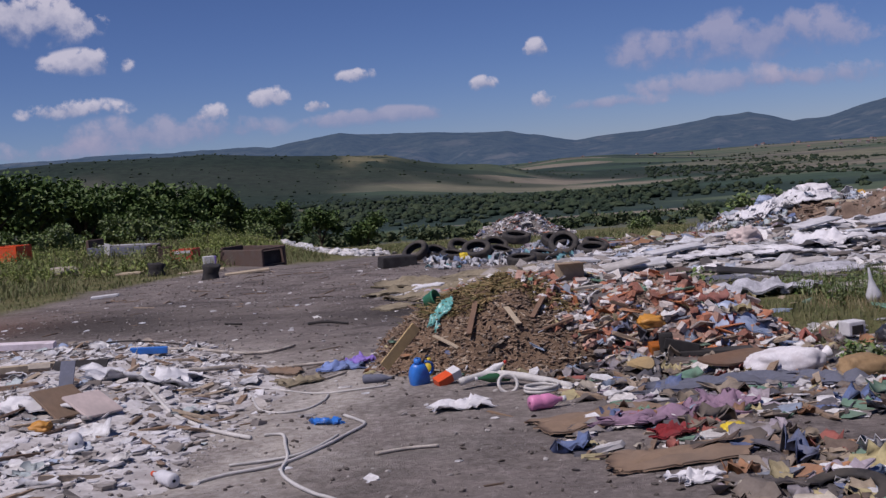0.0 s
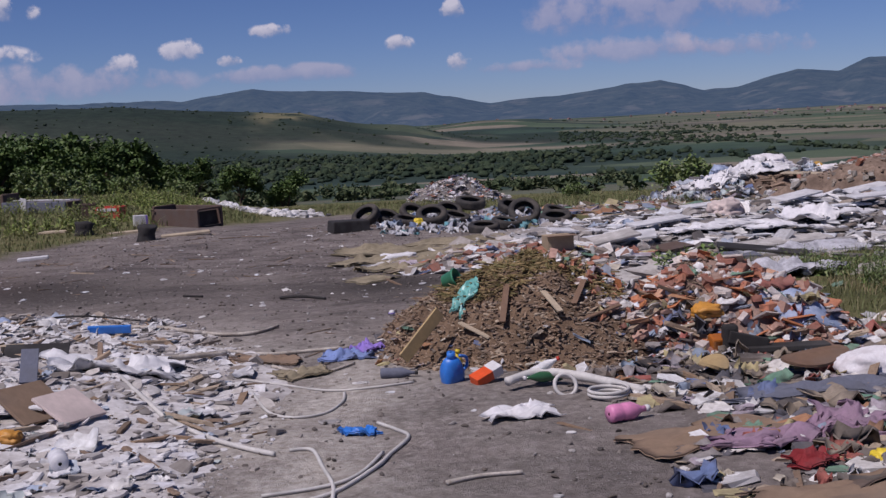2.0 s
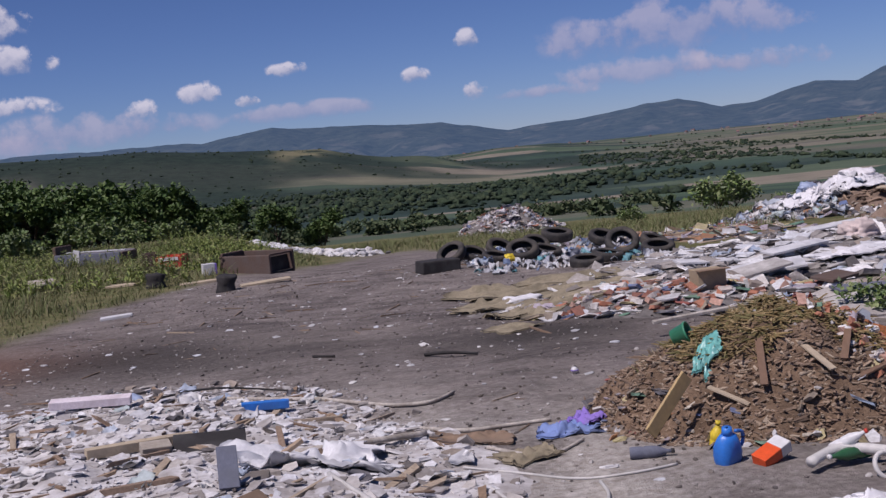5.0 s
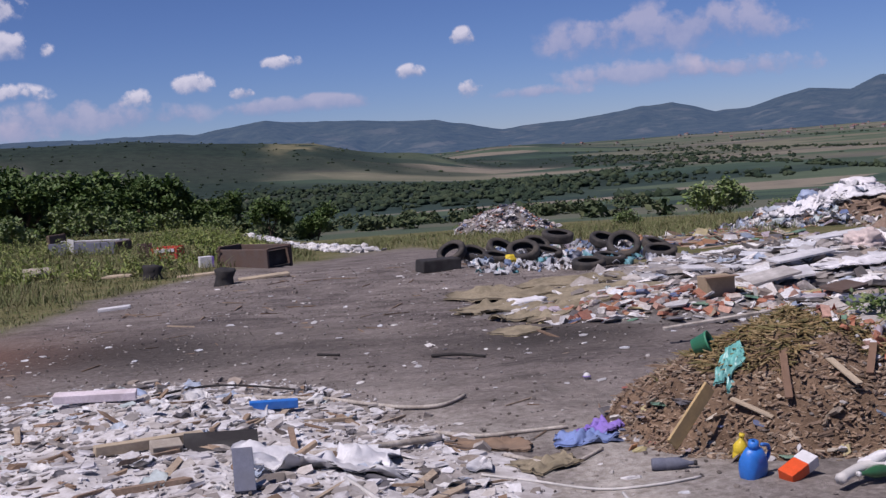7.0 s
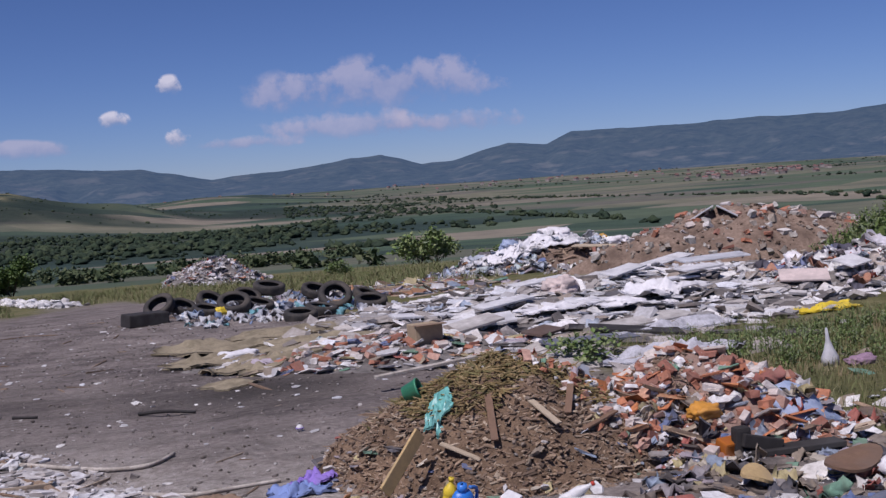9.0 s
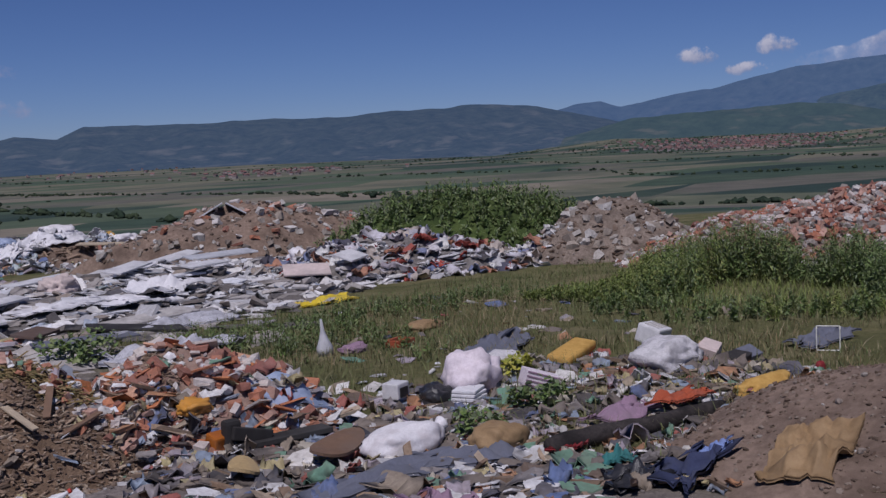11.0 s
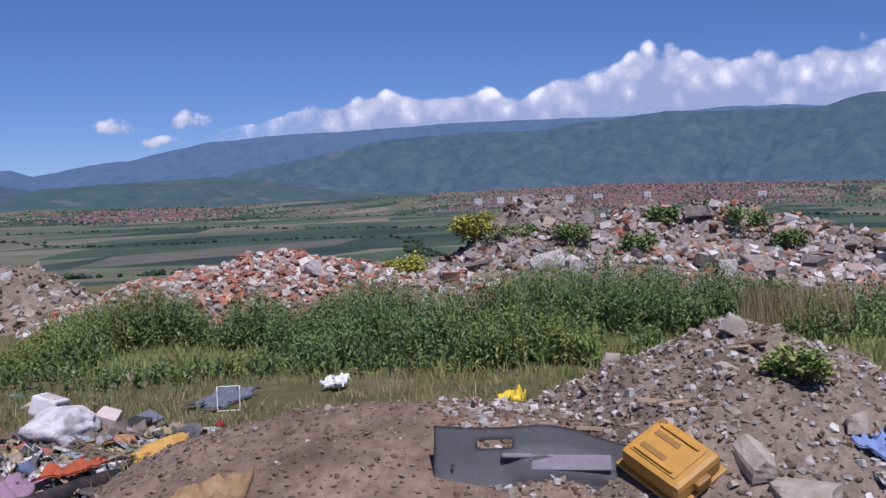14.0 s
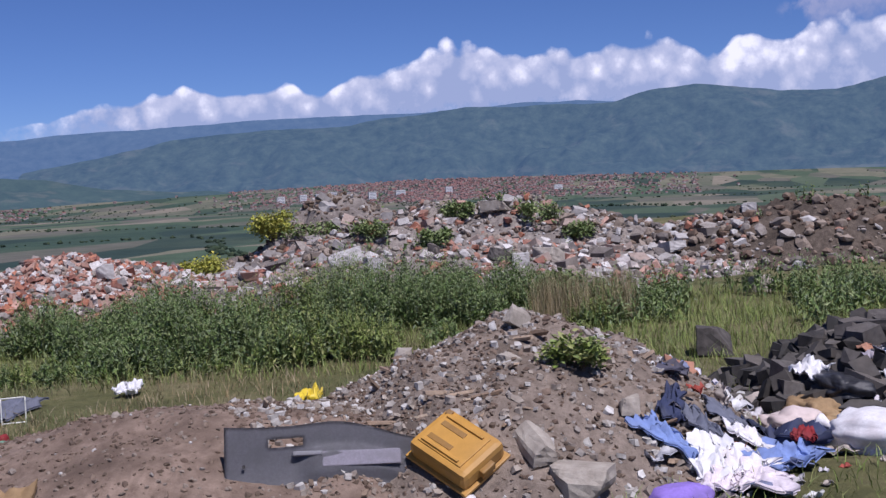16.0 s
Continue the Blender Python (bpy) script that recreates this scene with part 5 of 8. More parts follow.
M_BLUEPL = flat_mat("bright_blue_plastic", (0.03, 0.20, 0.68), 0.4, 0.5)
M_BLUERAG = flat_mat("blue_cloth", (0.22, 0.30, 0.58), 0.9, 0.15, 40)
M_PURPLE = flat_mat("violet_cloth", (0.30, 0.20, 0.62), 0.85, 0.2, 40)
M_MAUVE = flat_mat("mauve_knitwear", (0.33, 0.22, 0.30), 0.95, 0.1, 60)
M_YELLOW = flat_mat("yellow_plastic", (0.75, 0.56, 0.04), 0.45, 0.45)
M_PINK = flat_mat("pink_plastic", (0.78, 0.28, 0.50), 0.35, 0.5)
M_TURQ = flat_mat("turquoise_film", (0.16, 0.46, 0.43), 0.35, 0.5)
M_TEAL = flat_mat("teal_cloth", (0.05, 0.20, 0.20), 0.9, 0.15, 40)
M_GREEN = flat_mat("dark_green_plastic", (0.05, 0.26, 0.14), 0.45, 0.45)
M_GLASSGREEN = flat_mat("green_bottle_glass", (0.03, 0.12, 0.05), 0.15, 0.6)
M_SACKWHITE = surface("woven_white_sack", (0.62, 0.60, 0.62), (0.82, 0.80, 0.82), 45, 0.8, 0.25, relief=0.5, depth=0.006, stain=(0.50, 0.45, 0.46))
M_SACKLILAC = surface("woven_pinkish_sack", (0.60, 0.52, 0.57), (0.80, 0.73, 0.77), 40, 0.8, 0.25, relief=0.5, depth=0.006, stain=(0.52, 0.45, 0.47))
M_FUR = surface("white_fleece", (0.58, 0.56, 0.58), (0.85, 0.83, 0.85), 55, 0.95, 0.15, relief=1.0, depth=0.02)
M_TAN = surface("tan_leatherette", (0.22, 0.14, 0.07), (0.36, 0.245, 0.13), 10, 0.7, 0.3)
M_FOAM = surface("yellow_foam", (0.42, 0.24, 0.06), (0.58, 0.37, 0.12), 14, 0.95, 0.1, relief=0.6, depth=0.01)
M_NAVY = flat_mat("navy_cloth", (0.05, 0.06, 0.12), 0.9, 0.15, 40)
M_SLATE = flat_mat("slate_blue_felt", (0.16, 0.17, 0.22), 0.95, 0.1, 40)
M_ROLL = surface("dark_felt_roll", (0.022, 0.02, 0.02), (0.07, 0.06, 0.058), 25, 0.95, 0.15, relief=0.6, depth=0.01)
M_REDRAG = flat_mat("rust_red_cloth", (0.42, 0.10, 0.05), 0.9, 0.15, 40)
M_DARKRED = flat_mat("dark_red_cloth", (0.26, 0.035, 0.04), 0.9, 0.15, 40)
M_OCHRERAG = flat_mat("orange_bag", (0.62, 0.29, 0.05), 0.5, 0.4, 12)
M_AMBER = flat_mat("amber_plastic", (0.42, 0.13, 0.02), 0.2, 0.6, 12)
M_FILM = surface("milky_plastic_film", (0.50, 0.50, 0.53), (0.70, 0.70, 0.73), 10, 0.55, 0.4, relief=0.4, depth=0.01)
M_BLUEFILM = surface("bluish_plastic_film", (0.22, 0.28, 0.42), (0.42, 0.48, 0.62), 10, 0.3, 0.5, relief=0.4, depth=0.01)
M_TANCARPET = surface("sand_carpet", (0.21, 0.18, 0.125), (0.34, 0.29, 0.21), 22, 0.98, 0.1, relief=0.6, depth=0.01)
M_BOXTAN = flat_mat("tan_cardboard", (0.40, 0.31, 0.21), 0.9, 0.15, 14)
M_PAPER = flat_mat("white_paper", (0.78, 0.77, 0.80), 0.85, 0.2, 12)
M_PINKPAPER = flat_mat("pinkish_board", (0.66, 0.55, 0.52), 0.85, 0.2, 12)
M_STONE = surface("pale_limestone", (0.26, 0.225, 0.19), (0.47, 0.42, 0.36), 9, 0.95, 0.15, relief=0.7, depth=0.015)
M_CONC = surface("cast_concrete", (0.32, 0.30, 0.285), (0.55, 0.525, 0.51), 9, 0.95, 0.15, relief=0.5, depth=0.01)
M_DARKROCK = surface("dark_rock", (0.05, 0.045, 0.043), (0.14, 0.125, 0.115), 9, 0.95, 0.2, relief=0.6, depth=0.01)
M_BINBAG = surface("black_bin_bag", (0.016, 0.016, 0.02), (0.05, 0.05, 0.055), 8, 0.35, 0.5, relief=0.6, depth=0.02)
M_TIN = flat_mat("galvanised_sheet", (0.62, 0.63, 0.66), 0.4, 0.5, 14)
M_WIRE = flat_mat("white_painted_wire", (0.82, 0.82, 0.76), 0.5, 0.4)
M_STRIPE = surface("grey_woven_tarp", (0.36, 0.36, 0.40), (0.60, 0.60, 0.65), 60, 0.85, 0.2, relief=0.5, depth=0.006)

# ---------------------------------------------------------------- beside the track
def sofa_carcass(x, y, turn):
    ob = empty("sofa_carcass", down(x, y, -0.03, 0, 0, turn), "overturned brown sofa carcass with an open end", "sofa")
    box_part("back_panel", (0, 0.42, 0.28), (1.75, 0.07, 0.56), M_DARKWOOD, ob, bevel=0.03)
    box_part("front_panel", (0, -0.42, 0.27), (1.75, 0.08, 0.50), M_DARKWOOD, ob, bevel=0.03)
    box_part("base_board", (0, 0, 0.05), (1.70, 0.78, 0.05), M_BLACK, ob)
    box_part("arm", (-0.84, 0, 0.30), (0.09, 0.78, 0.58), M_DARKWOOD, ob, bevel=0.03)
    box_part("divider", (0.70, 0, 0.26), (0.04, 0.76, 0.38), M_BLACK, ob)
    box_part("top_rail", (0.82, 0, 0.51), (0.08, 0.78, 0.05), M_DARKWOOD, ob)
    return ob


sofa_carcass(-5.55, 32.3, -38)
box_ = empty("packing_box", down(-6.75, 32.1, 0, 0, 0, 20), "small white and violet cardboard box", "box")
box_part("carton", (0, 0, 0.14), (0.3, 0.26, 0.28), M_WHITEPL, box_, bevel=0.01)
box_part("side_label", (0.17, 0, 0.14), (0.05, 0.26, 0.26), M_PURPLE, box_, bevel=0.004)


def stump(x, y, r, h, turn, label):
    bm, rings = lathe([(0.01, -0.05), (r * 1.15, -0.05), (r * 1.05, 0.12 * h), (r * 0.92, 0.5 * h), (r * 0.98, 0.9 * h), (r * 0.85, h), (0.01, h * 0.96)], 14)
    for v in bm.verts:
        v.co += Vector((noise.noise(v.co * 5), noise.noise(v.co * 5 + Vector((4, 0, 0))), 0.6 * noise.noise(v.co * 6))) * r * 0.28
    return thing("stump", bm, M_BLACK, down(x, y, 0, 4, 6, turn), label, "stump")


stump(-5.6, 26.7, 0.2, 0.34, 0, "charred black stump on the dirt")
stump(-7.6, 29.6, 0.22, 0.32, 70, "dark brown stump beside flat boards")
for x_, y_, w_, d_, a_, m_, l_ in ((-4.85, 27.3, 1.05, 0.3, 14, M_PALEWOOD, "weathered pale board lying by a stump"), (-8.7, 31.2, 0.8, 0.32, -20, M_PALEWOOD, "flat grey board in thin grass"),
                                   (-6.5, 29.9, 1.2, 0.26, 4, M_PALEWOOD, "long weathered board lying on dirt"), (-7.1, 23.4, 0.55, 0.18, 8, M_WHITEPL, "small white slab on the track edge")):
    b_ = bmesh.new()
    bm_box(b_, (0, 0, 0.035), (w_, d_, 0.05), None, 0.008)
    thing("board", b_, m_, down(x_, y_, 0, 2, -2, a_), l_, "board", flat=True)


def open_crate(name, x, y, w, d, h, turn, material, inner, label):
    ob = empty(name, down(x, y, -0.02, 0, 0, turn), label, "crate")
    t = 0.03
    for n_, c_, s_ in (("side_panel", (0, -d / 2, h / 2), (w, t, h)), ("side_panel", (0, d / 2, h / 2), (w, t, h)), ("end_panel", (-w / 2, 0, h / 2), (t, d - t, h)), ("end_panel", (w / 2, 0, h / 2), (t, d - t, h))):
        box_part(n_, c_, s_, material, ob)
    box_part("bottom", (0, 0, t / 2), (w - t, d - t, t), inner, ob)
    box_part("rim", (0, -d / 2 - 0.012, h - 0.03), (w + 0.04, 0.02, 0.05), material, ob)
    return ob


open_crate("drawer", -8.55, 37.2, 0.75, 0.6, 0.36, -10, M_REDPLASTIC, M_WHITEPL, "red drawer lying open in the grass")
box_part("lining", (0, -0.325, 0.28), (0.6, 0.03, 0.1), M_WHITEPL, bpy.data.objects["drawer"])
open_crate("wooden_box", -9.25, 37.4, 0.4, 0.5, 0.48, 10, M_DARKWOOD, M_BLACK, "dark wooden box beside a red drawer")
open_crate("plastic_bin", -17.0, 44.6, 1.35, 0.8, 0.8, -24, M_ORANGE, M_REDPLASTIC, "orange-red plastic bin tipped into the grass")
ob_ = empty("broken_couch", down(-12.6, 44.6, -0.05, 0, 0, -28), "broken grey couch frame draped with white strips", "couch")
box_part("front_rail", (0, -0.4, 0.30), (3.0, 0.10, 0.42), M_SLATE, ob_, bevel=0.03)
box_part("back_rail", (0, 0.35, 0.34), (3.0, 0.08, 0.40), M_GREYFAB, ob_, bevel=0.03)
box_part("arm", (-1.5, 0, 0.5), (0.16, 0.85, 0.62), M_DARKWOOD, ob_, bevel=0.04)
box_part("arm", (1.5, 0, 0.3), (0.14, 0.8, 0.4), M_DARKWOOD, ob_, bevel=0.04)
box_part("slat", (0.1, -0.05, 0.55), (2.7, 0.16, 0.03), M_WHITEPL, ob_)
box_part("white_strip", (-0.5, -0.46, 0.36), (0.28, 0.03, 0.45), M_WHITEPL, ob_, pose(0, 0, 0, 0, 8, 0))
rock("rock", -11.1, 33.0, (0.75, 0.5, 0.3), 20, M_STONE, "flat pale stone in grass", seed=2)


# ---------------------------------------------------------------- tyres
def tyre_bm(R=0.32, w=0.19):
    prof = [(R * 0.60, -w * 0.36), (R * 0.68, -w * 0.47), (R * 0.88, -w * 0.5), (R * 0.97, -w * 0.40), (R, -w * 0.2), (R * 0.985, -w * 0.07), (R, 0), (R * 0.985, w * 0.07), (R, w * 0.2), (R * 0.97, w * 0.40),
            (R * 0.88, w * 0.5), (R * 0.68, w * 0.47), (R * 0.60, w * 0.36), (R * 0.64, w * 0.3), (R * 0.80, w * 0.36), (R * 0.90, w * 0.2), (R * 0.90, -w * 0.2), (R * 0.80, -w * 0.36), (R * 0.64, -w * 0.3), (R * 0.60, -w * 0.36)]
    sides = 32
    bm = bmesh.new()
    rings = [[bm.verts.new(((r + (0.006 if k % 2 and 3 < i < 9 else 0)) * math.cos(2 * math.pi * k / sides), (r + (0.006 if k % 2 and 3 < i < 9 else 0)) * math.sin(2 * math.pi * k / sides), z)) for k in range(sides)] for i, (r, z) in enumerate(prof[:-1])]
    for i in range(len(rings)):
        lo, hi = rings[i], rings[(i + 1) % len(rings)]
        for k in range(sides):
            bm.faces.new((lo[k], lo[(k + 1) % sides], hi[(k + 1) % sides], hi[k]))
    return bm


TYRE = thing("tyre", tyre_bm(), M_RUBBER, down(1.5, 24.5, 0.10, 8, 0, 0), "worn black car tyre lying flat on dirt", "tyre", "dumped tyres")
for x_, y_, lift_, rx_, ry_, rz_, sc_ in ((-0.85, 27.9, 0.22, 38, 0, -40, 1.05), (-0.35, 28.1, 0.16, 24, 12, 10, 0.95), (0.25, 28.2, 0.22, 36, 0, 30, 1.0), (0.62, 27.2, 0.2, 26, -12, 15, 1.1), (0.05, 27.2, 0.10, 10, 8, 0, 0.95),
                                          (1.7, 29.3, 0.35, 12, 0, 30, 1.15), (1.15, 29.0, 0.2, 30, 0, 20, 1.0), (2.55, 28.2, 0.24, 20, 10, 0, 1.0), (2.6, 26.4, 0.25, 38, 25, -35, 1.1), (2.05, 25.2, 0.10, 6, 8, 0, 1.0), (3.15, 25.6, 0.12, 14, 0, 0, 1.05),
                                          (3.4, 26.9, 0.16, 22, 0, 50, 1.0), (1.2, 27.6, 0.12, 12, 12, 0, 1.0)):
    t_ = copy_thing(TYRE, down(x_, y_, lift_, rx_, ry_, rz_))
    t_.scale = (sc_,) * 3
    tagged(t_, "worn black car tyre in a row of dumped tyres" if rx_ < 30 else "worn black car tyre leaning in a dumped row")
TYRE_NEAR = copy_thing(TYRE, down(1.86, 5.55, -0.02, 6, -8, 20))
TYRE_NEAR.scale = (0.7,) * 3
tagged(TYRE_NEAR, "dusty black tyre half buried in litter")
b_ = bmesh.new()
bm_box(b_, (0, 0, 0.12), (0.82, 0.5, 0.26), None, 0.03)
for v_ in b_.verts:
    if v_.co.x > 0.2:
        v_.co.z *= 1.25
thing("seat_block", b_, M_BLACK, down(-1.25, 26.4, -0.03, 0, 6, 18), "burnt black seat block beside dumped tyres", "seat", flat=True)
sack("rag", 0.35, 27.0, (0.35, 0.25, 0.2), 20, M_YELLOW, "crumpled yellow bag by the tyres", "bag", 0.5, 3)

# ---------------------------------------------------------------- carpets, boards and boxes on the litter bank
for k, (x_, y_, w_, d_, a_) in enumerate([(-0.35, 20.9, 2.0, 1.5, 15), (0.9, 21.9, 2.0, 1.5, -10), (-0.55, 18.9, 1.7, 1.4, 12), (0.75, 19.9, 1.9, 1.4, -5), (-0.3, 17.6, 1.2, 1.0, 25)]):
    drape("carpet", x_, y_, w_, d_, a_, 0.14, M_TANCARPET, "rumpled sand-coloured carpet on dirt", "carpet", 0.02, 0.02, k + 11)
drape("carpet", -0.85, 16.5, 0.55, 0.5, 20, 0.04, M_TANCARPET, "small square of sand-coloured carpet", "carpet", 0.015, 0.015, 17)
sack("rag", -0.45, 19.0, (0.65, 0.45, 0.16), 10, M_PAPER, "crumpled white cloth on sand-coloured carpet", "cloth", 0.5, 6)
ob_ = empty("cardboard_box", down(1.75, 17.2, -0.02, 0, 0, 8), "upright tan cardboard box on the litter", "box")
box_part("carton", (0, 0, 0.13), (0.38, 0.28, 0.26), M_BOXTAN, ob_, bevel=0.008)
box_part("flap", (0, -0.18, 0.265), (0.42, 0.12, 0.012), M_CARD, ob_, bevel=0.003)
for k, (x_, y_, w_, d_, a_, m_, z_) in enumerate([(2.4, 17.9, 1.3, 0.45, 10, M_CONC, 0.1), (2.9, 18.5, 1.1, 0.6, -12, M_WHITEPL, 0.15), (3.6, 16.2, 1.3, 0.3, 6, M_SLATE, 0.05), (4.4, 16.5, 1.2, 0.34, -14, M_BLACK, 0.08),
                                                  (4.9, 17.2, 1.5, 0.4, 12, M_CONC, 0.08), (1.2, 14.9, 1.5, 0.06, 8, M_STICK, 0.2), (2.6, 15.2, 1.2, 0.5, 14, M_CONC, 0.06), (3.3, 17.0, 0.5, 0.35, 30, M_DARKWOOD, 0.1),
                                                  (3.9, 20.0, 1.1, 0.3, 22, M_WHITEPL, 0.12), (5.0, 19.0, 0.9, 0.4, -18, M_WHITEPL, 0.1), (2.6, 20.2, 1.0, 0.3, 8, M_WHITEPL, 0.1)]):
    b_ = bmesh.new()
    bm_box(b_, (0, 0, 0), (w_, d_, 0.035), None, 0.006)
    for v_ in b_.verts:
        v_.co.z += 0.05 * math.sin(v_.co.x * 2.3 + k)
    thing("board", b_, m_, down(x_, y_, z_, 5, -4 + 2 * (k % 4), a_), "flat discarded building board on litter" if m_ is not M_WHITEPL else "flat white foam board on litter", "board", flat=True)
drape("tarp", 4.9, 16.7, 2.0, 0.7, 12, 0.16, M_STRIPE, "long crumpled grey tarpaulin in grass", "tarp", 0.02, 0.02, 31)
drape("tarp", 3.85, 14.4, 1.6, 0.75, 6, 0.30, M_STRIPE, "bunched grey woven tarpaulin in grass", "tarp", 0.02, 0.02, 33)
for k, (x_, y_, w_, d_, a_, z_, m_, l_) in enumerate([(9.7, 25.6, 1.9, 0.45, 24, 0.28, M_WHITEPL, "long bright white foam board"), (10.4, 24.6, 1.5, 0.55, -6, 0.22, M_TIN, "large pale grey sheet on litter"),
                                                      (11.0, 30.6, 2.2, 0.34, -48, 0.5, M_PALEWOOD, "weathered plank leaning on the heap"), (7.0, 22.0, 1.0, 0.4, 30, 0.2, M_WHITEPL, "white foam board on litter"), (7.9, 20.9, 0.8, 0.35, 8, 0.2, M_WHITEPL, "white plastic panel on litter"),
                                                      (9.0, 19.4, 0.8, 0.5, -30, 0.22, M_PINKPAPER, "tilted beige chipboard panel"), (9.8, 19.2, 0.55, 0.4, 20, 0.22, M_WHITEPL, "broken white panel standing askew"), (5.6, 22.6, 1.3, 0.3, 20, 0.15, M_WHITEPL, "long white plastic strip")]):
    b_ = bmesh.new()
    bm_box(b_, (0, 0, 0), (w_, d_, 0.035), None, 0.008)
    thing("board", b_, m_, down(x_, y_, z_, 16 if k in (5, 6) else 4, -5 + 3 * (k % 3), a_), l_, "board", flat=True)
for k, (x_, y_, s_, m_, l_) in enumerate([(10.6, 33.4, (1.2, 0.8, 0.4), M_SACKWHITE, "torn white plastic sheeting on the heap"), (9.2, 33.4, (0.6, 0.5, 0.35), M_BLUEFILM, "blue-grey plastic bag bundle"),
                                          (11.9, 32.0, (0.9, 0.6, 0.35), M_SACKWHITE, "white plastic bag bundle on the heap"), (11.2, 33.4, (0.6, 0.5, 0.35), M_BLUEFILM, "blue plastic bundle on the heap"), (10.1, 33.6, (0.45, 0.4, 0.4), M_BINBAG, "black plastic bag on the heap"), (10.3, 21.3, (0.8, 0.6, 0.5), M_SACKWHITE, "pale grey sack on litter"), (11.2, 21.2, (0.5, 0.45, 0.45), M_BINBAG, "round black bin bag on litter"),
                                          (11.6, 32.5, (0.35, 0.3, 0.25), M_FOAM, "yellow bag on the heap"), (5.4, 21.2, (0.5, 0.5, 0.35), M_PINKPAPER, "pinkish crumpled bag on litter")]):
    sack("plastic_sheet", x_, y_, s_, 25 * k, m_, l_, "plastic", 0.55, 60 + k)
for k, (x_, y_, w_, d_, a_, f_) in enumerate([(6.5, 19.5, 1.1, 0.8, 20, 0.22), (5.4, 18.6, 0.9, 0.6, -15, 0.10), (4.4, 18.9, 1.2, 0.6, 10, 0.10), (9.4, 32.6, 1.3, 0.9, 30, 0.22), (10.0, 32.2, 1.1, 0.7, -20, 0.2), (8.6, 32.7, 1.0, 0.8, 10, 0.18), (7.6, 23.2, 1.4, 0.7, 15, 0.12), (8.6, 22.0, 1.0, 0.7, -25, 0.12)]):
    drape("plastic_sheet", x_, y_, w_, d_, a_, f_, M_PAPER, "crumpled bright white plastic sheet on litter", "plastic", 0.012, 0.10, 300 + k, 0.25, 20)
drape("plastic_sheet", 7.75, 17.2, 0.95, 0.5, -6, 0.12, M_YELLOW, "crumpled bright yellow plastic sheet", "plastic", 0.015, 0.02, 41)
# bent roofing sheet on the soil ridge
b_ = bmesh.new()
for sx in (-1, 1):
    bm_box(b_, (0, sx * 0.28, 0.17), (0.75, 0.66, 0.035), pose(0, 0, 0, -sx * 30, 0, 0), 0.006)
thing("roofing_sheet", b_, M_TIN, down(12.5, 27.9, 0.0, 0, 4, 60), "bent pale roofing sheet standing on soil", "sheet", flat=True)

# ---------------------------------------------------------------- sticks, hoses and small litter on the yard
ground_rod("stick", [(-3.82, 13.35), (-3.3, 13.22), (-3.0, 13.08), (-2.63, 12.78), (-2.28, 12.46), (-2.0, 12.4), (-1.8, 12.66)], 0.02, M_STICK, "long bleached crooked stick on dirt", "stick", seed=1)
ground_rod("stick", [(-3.7, 13.1), (-3.3, 12.95), (-2.95, 12.98)], 0.016, M_STICK, "thin bleached stick on dirt", "stick", seed=2)
ground_rod("stick", [(-3.0, 10.6), (-2.6, 10.75, 0.03), (-2.1, 10.95, 0.02)], 0.028, M_STICK, "thick bleached branch on plaster dust", "stick", seed=3)
ground_rod("stick", [(-2.13, 11.3), (-1.8, 11.22), (-1.55, 11.24), (-1.17, 11.21)], 0.018, M_STICK, "pale stick lying on dirt", "stick", seed=4)
ground_rod("stick", [(-0.57, 7.16), (-0.38, 7.24), (-0.17, 7.23)], 0.014, M_STICK, "short bleached stick on dirt", "stick", seed=5)
ground_rod("branch", [(-1.95, 15.2), (-1.7, 15.0, 0.04), (-1.4, 14.95)], 0.02, M_BLACK, "dark broken branch on dirt", "branch", seed=6)
ground_rod("branch", [(-3.2, 15.9), (-2.95, 15.8)], 0.018, M_BLACK, "short dark branch on dirt", "branch", seed=7)
ground_rod("branch", [(-4.6, 13.6), (-4.0, 13.9, 0.06), (-3.1, 13.6)], 0.012, M_BLACK, "thin dark bent branch by plaster", "branch", seed=8)
ground_rod("stick", [(-1.7, 10.6), (-1.35, 10.3), (-1.05, 10.55)], 0.014, M_STICK, "forked bleached stick on dirt", "stick", seed=9)
ground_rod("hose", [(-2.74, 9.9), (-2.44, 9.22), (-2.24, 8.84), (-1.95, 8.45), (-1.7, 8.15), (-1.5, 7.98)], 0.016, M_HOSE, "dirty white hose lying on dirt", "hose", taper=1, wobble=0.06)
ground_rod("hose", [(-1.42, 8.06), (-1.29, 8.05), (-1.22, 7.7), (-1.15, 7.3), (-1.14, 6.95), (-1.05, 6.65), (-0.88, 6.34), (-0.75, 6.17), (-0.6, 5.95)], 0.012, M_HOSE, "dirty white hose snaking over dirt", "hose", taper=1, wobble=0.06)
ground_rod("hose", [(-1.63, 6.82), (-1.48, 6.97), (-1.16, 7.17), (-0.93, 7.56), (-0.84, 7.85), (-0.72, 8.22), (-0.78, 8.42), (-0.9, 8.6)], 0.012, M_HOSE, "dirty white hose bent on dirt", "hose", taper=1, wobble=0.06)
ground_rod("hose", [(-1.51, 7.2), (-1.18, 7.31), (-1.01, 7.48), (-0.88, 7.9)], 0.011, M_HOSE, "second dirty hose beside another", "hose", taper=1, wobble=0.06)
ground_rod("hose", [(-1.8, 9.75), (-1.74, 9.5), (-1.61, 9.06), (-1.44, 8.9), (-1.24, 9.0), (-1.13, 9.28), (-1.12, 9.6)], 0.010, M_HOSE, "loop of dirty white cable", "cable", taper=1, wobble=0.06)
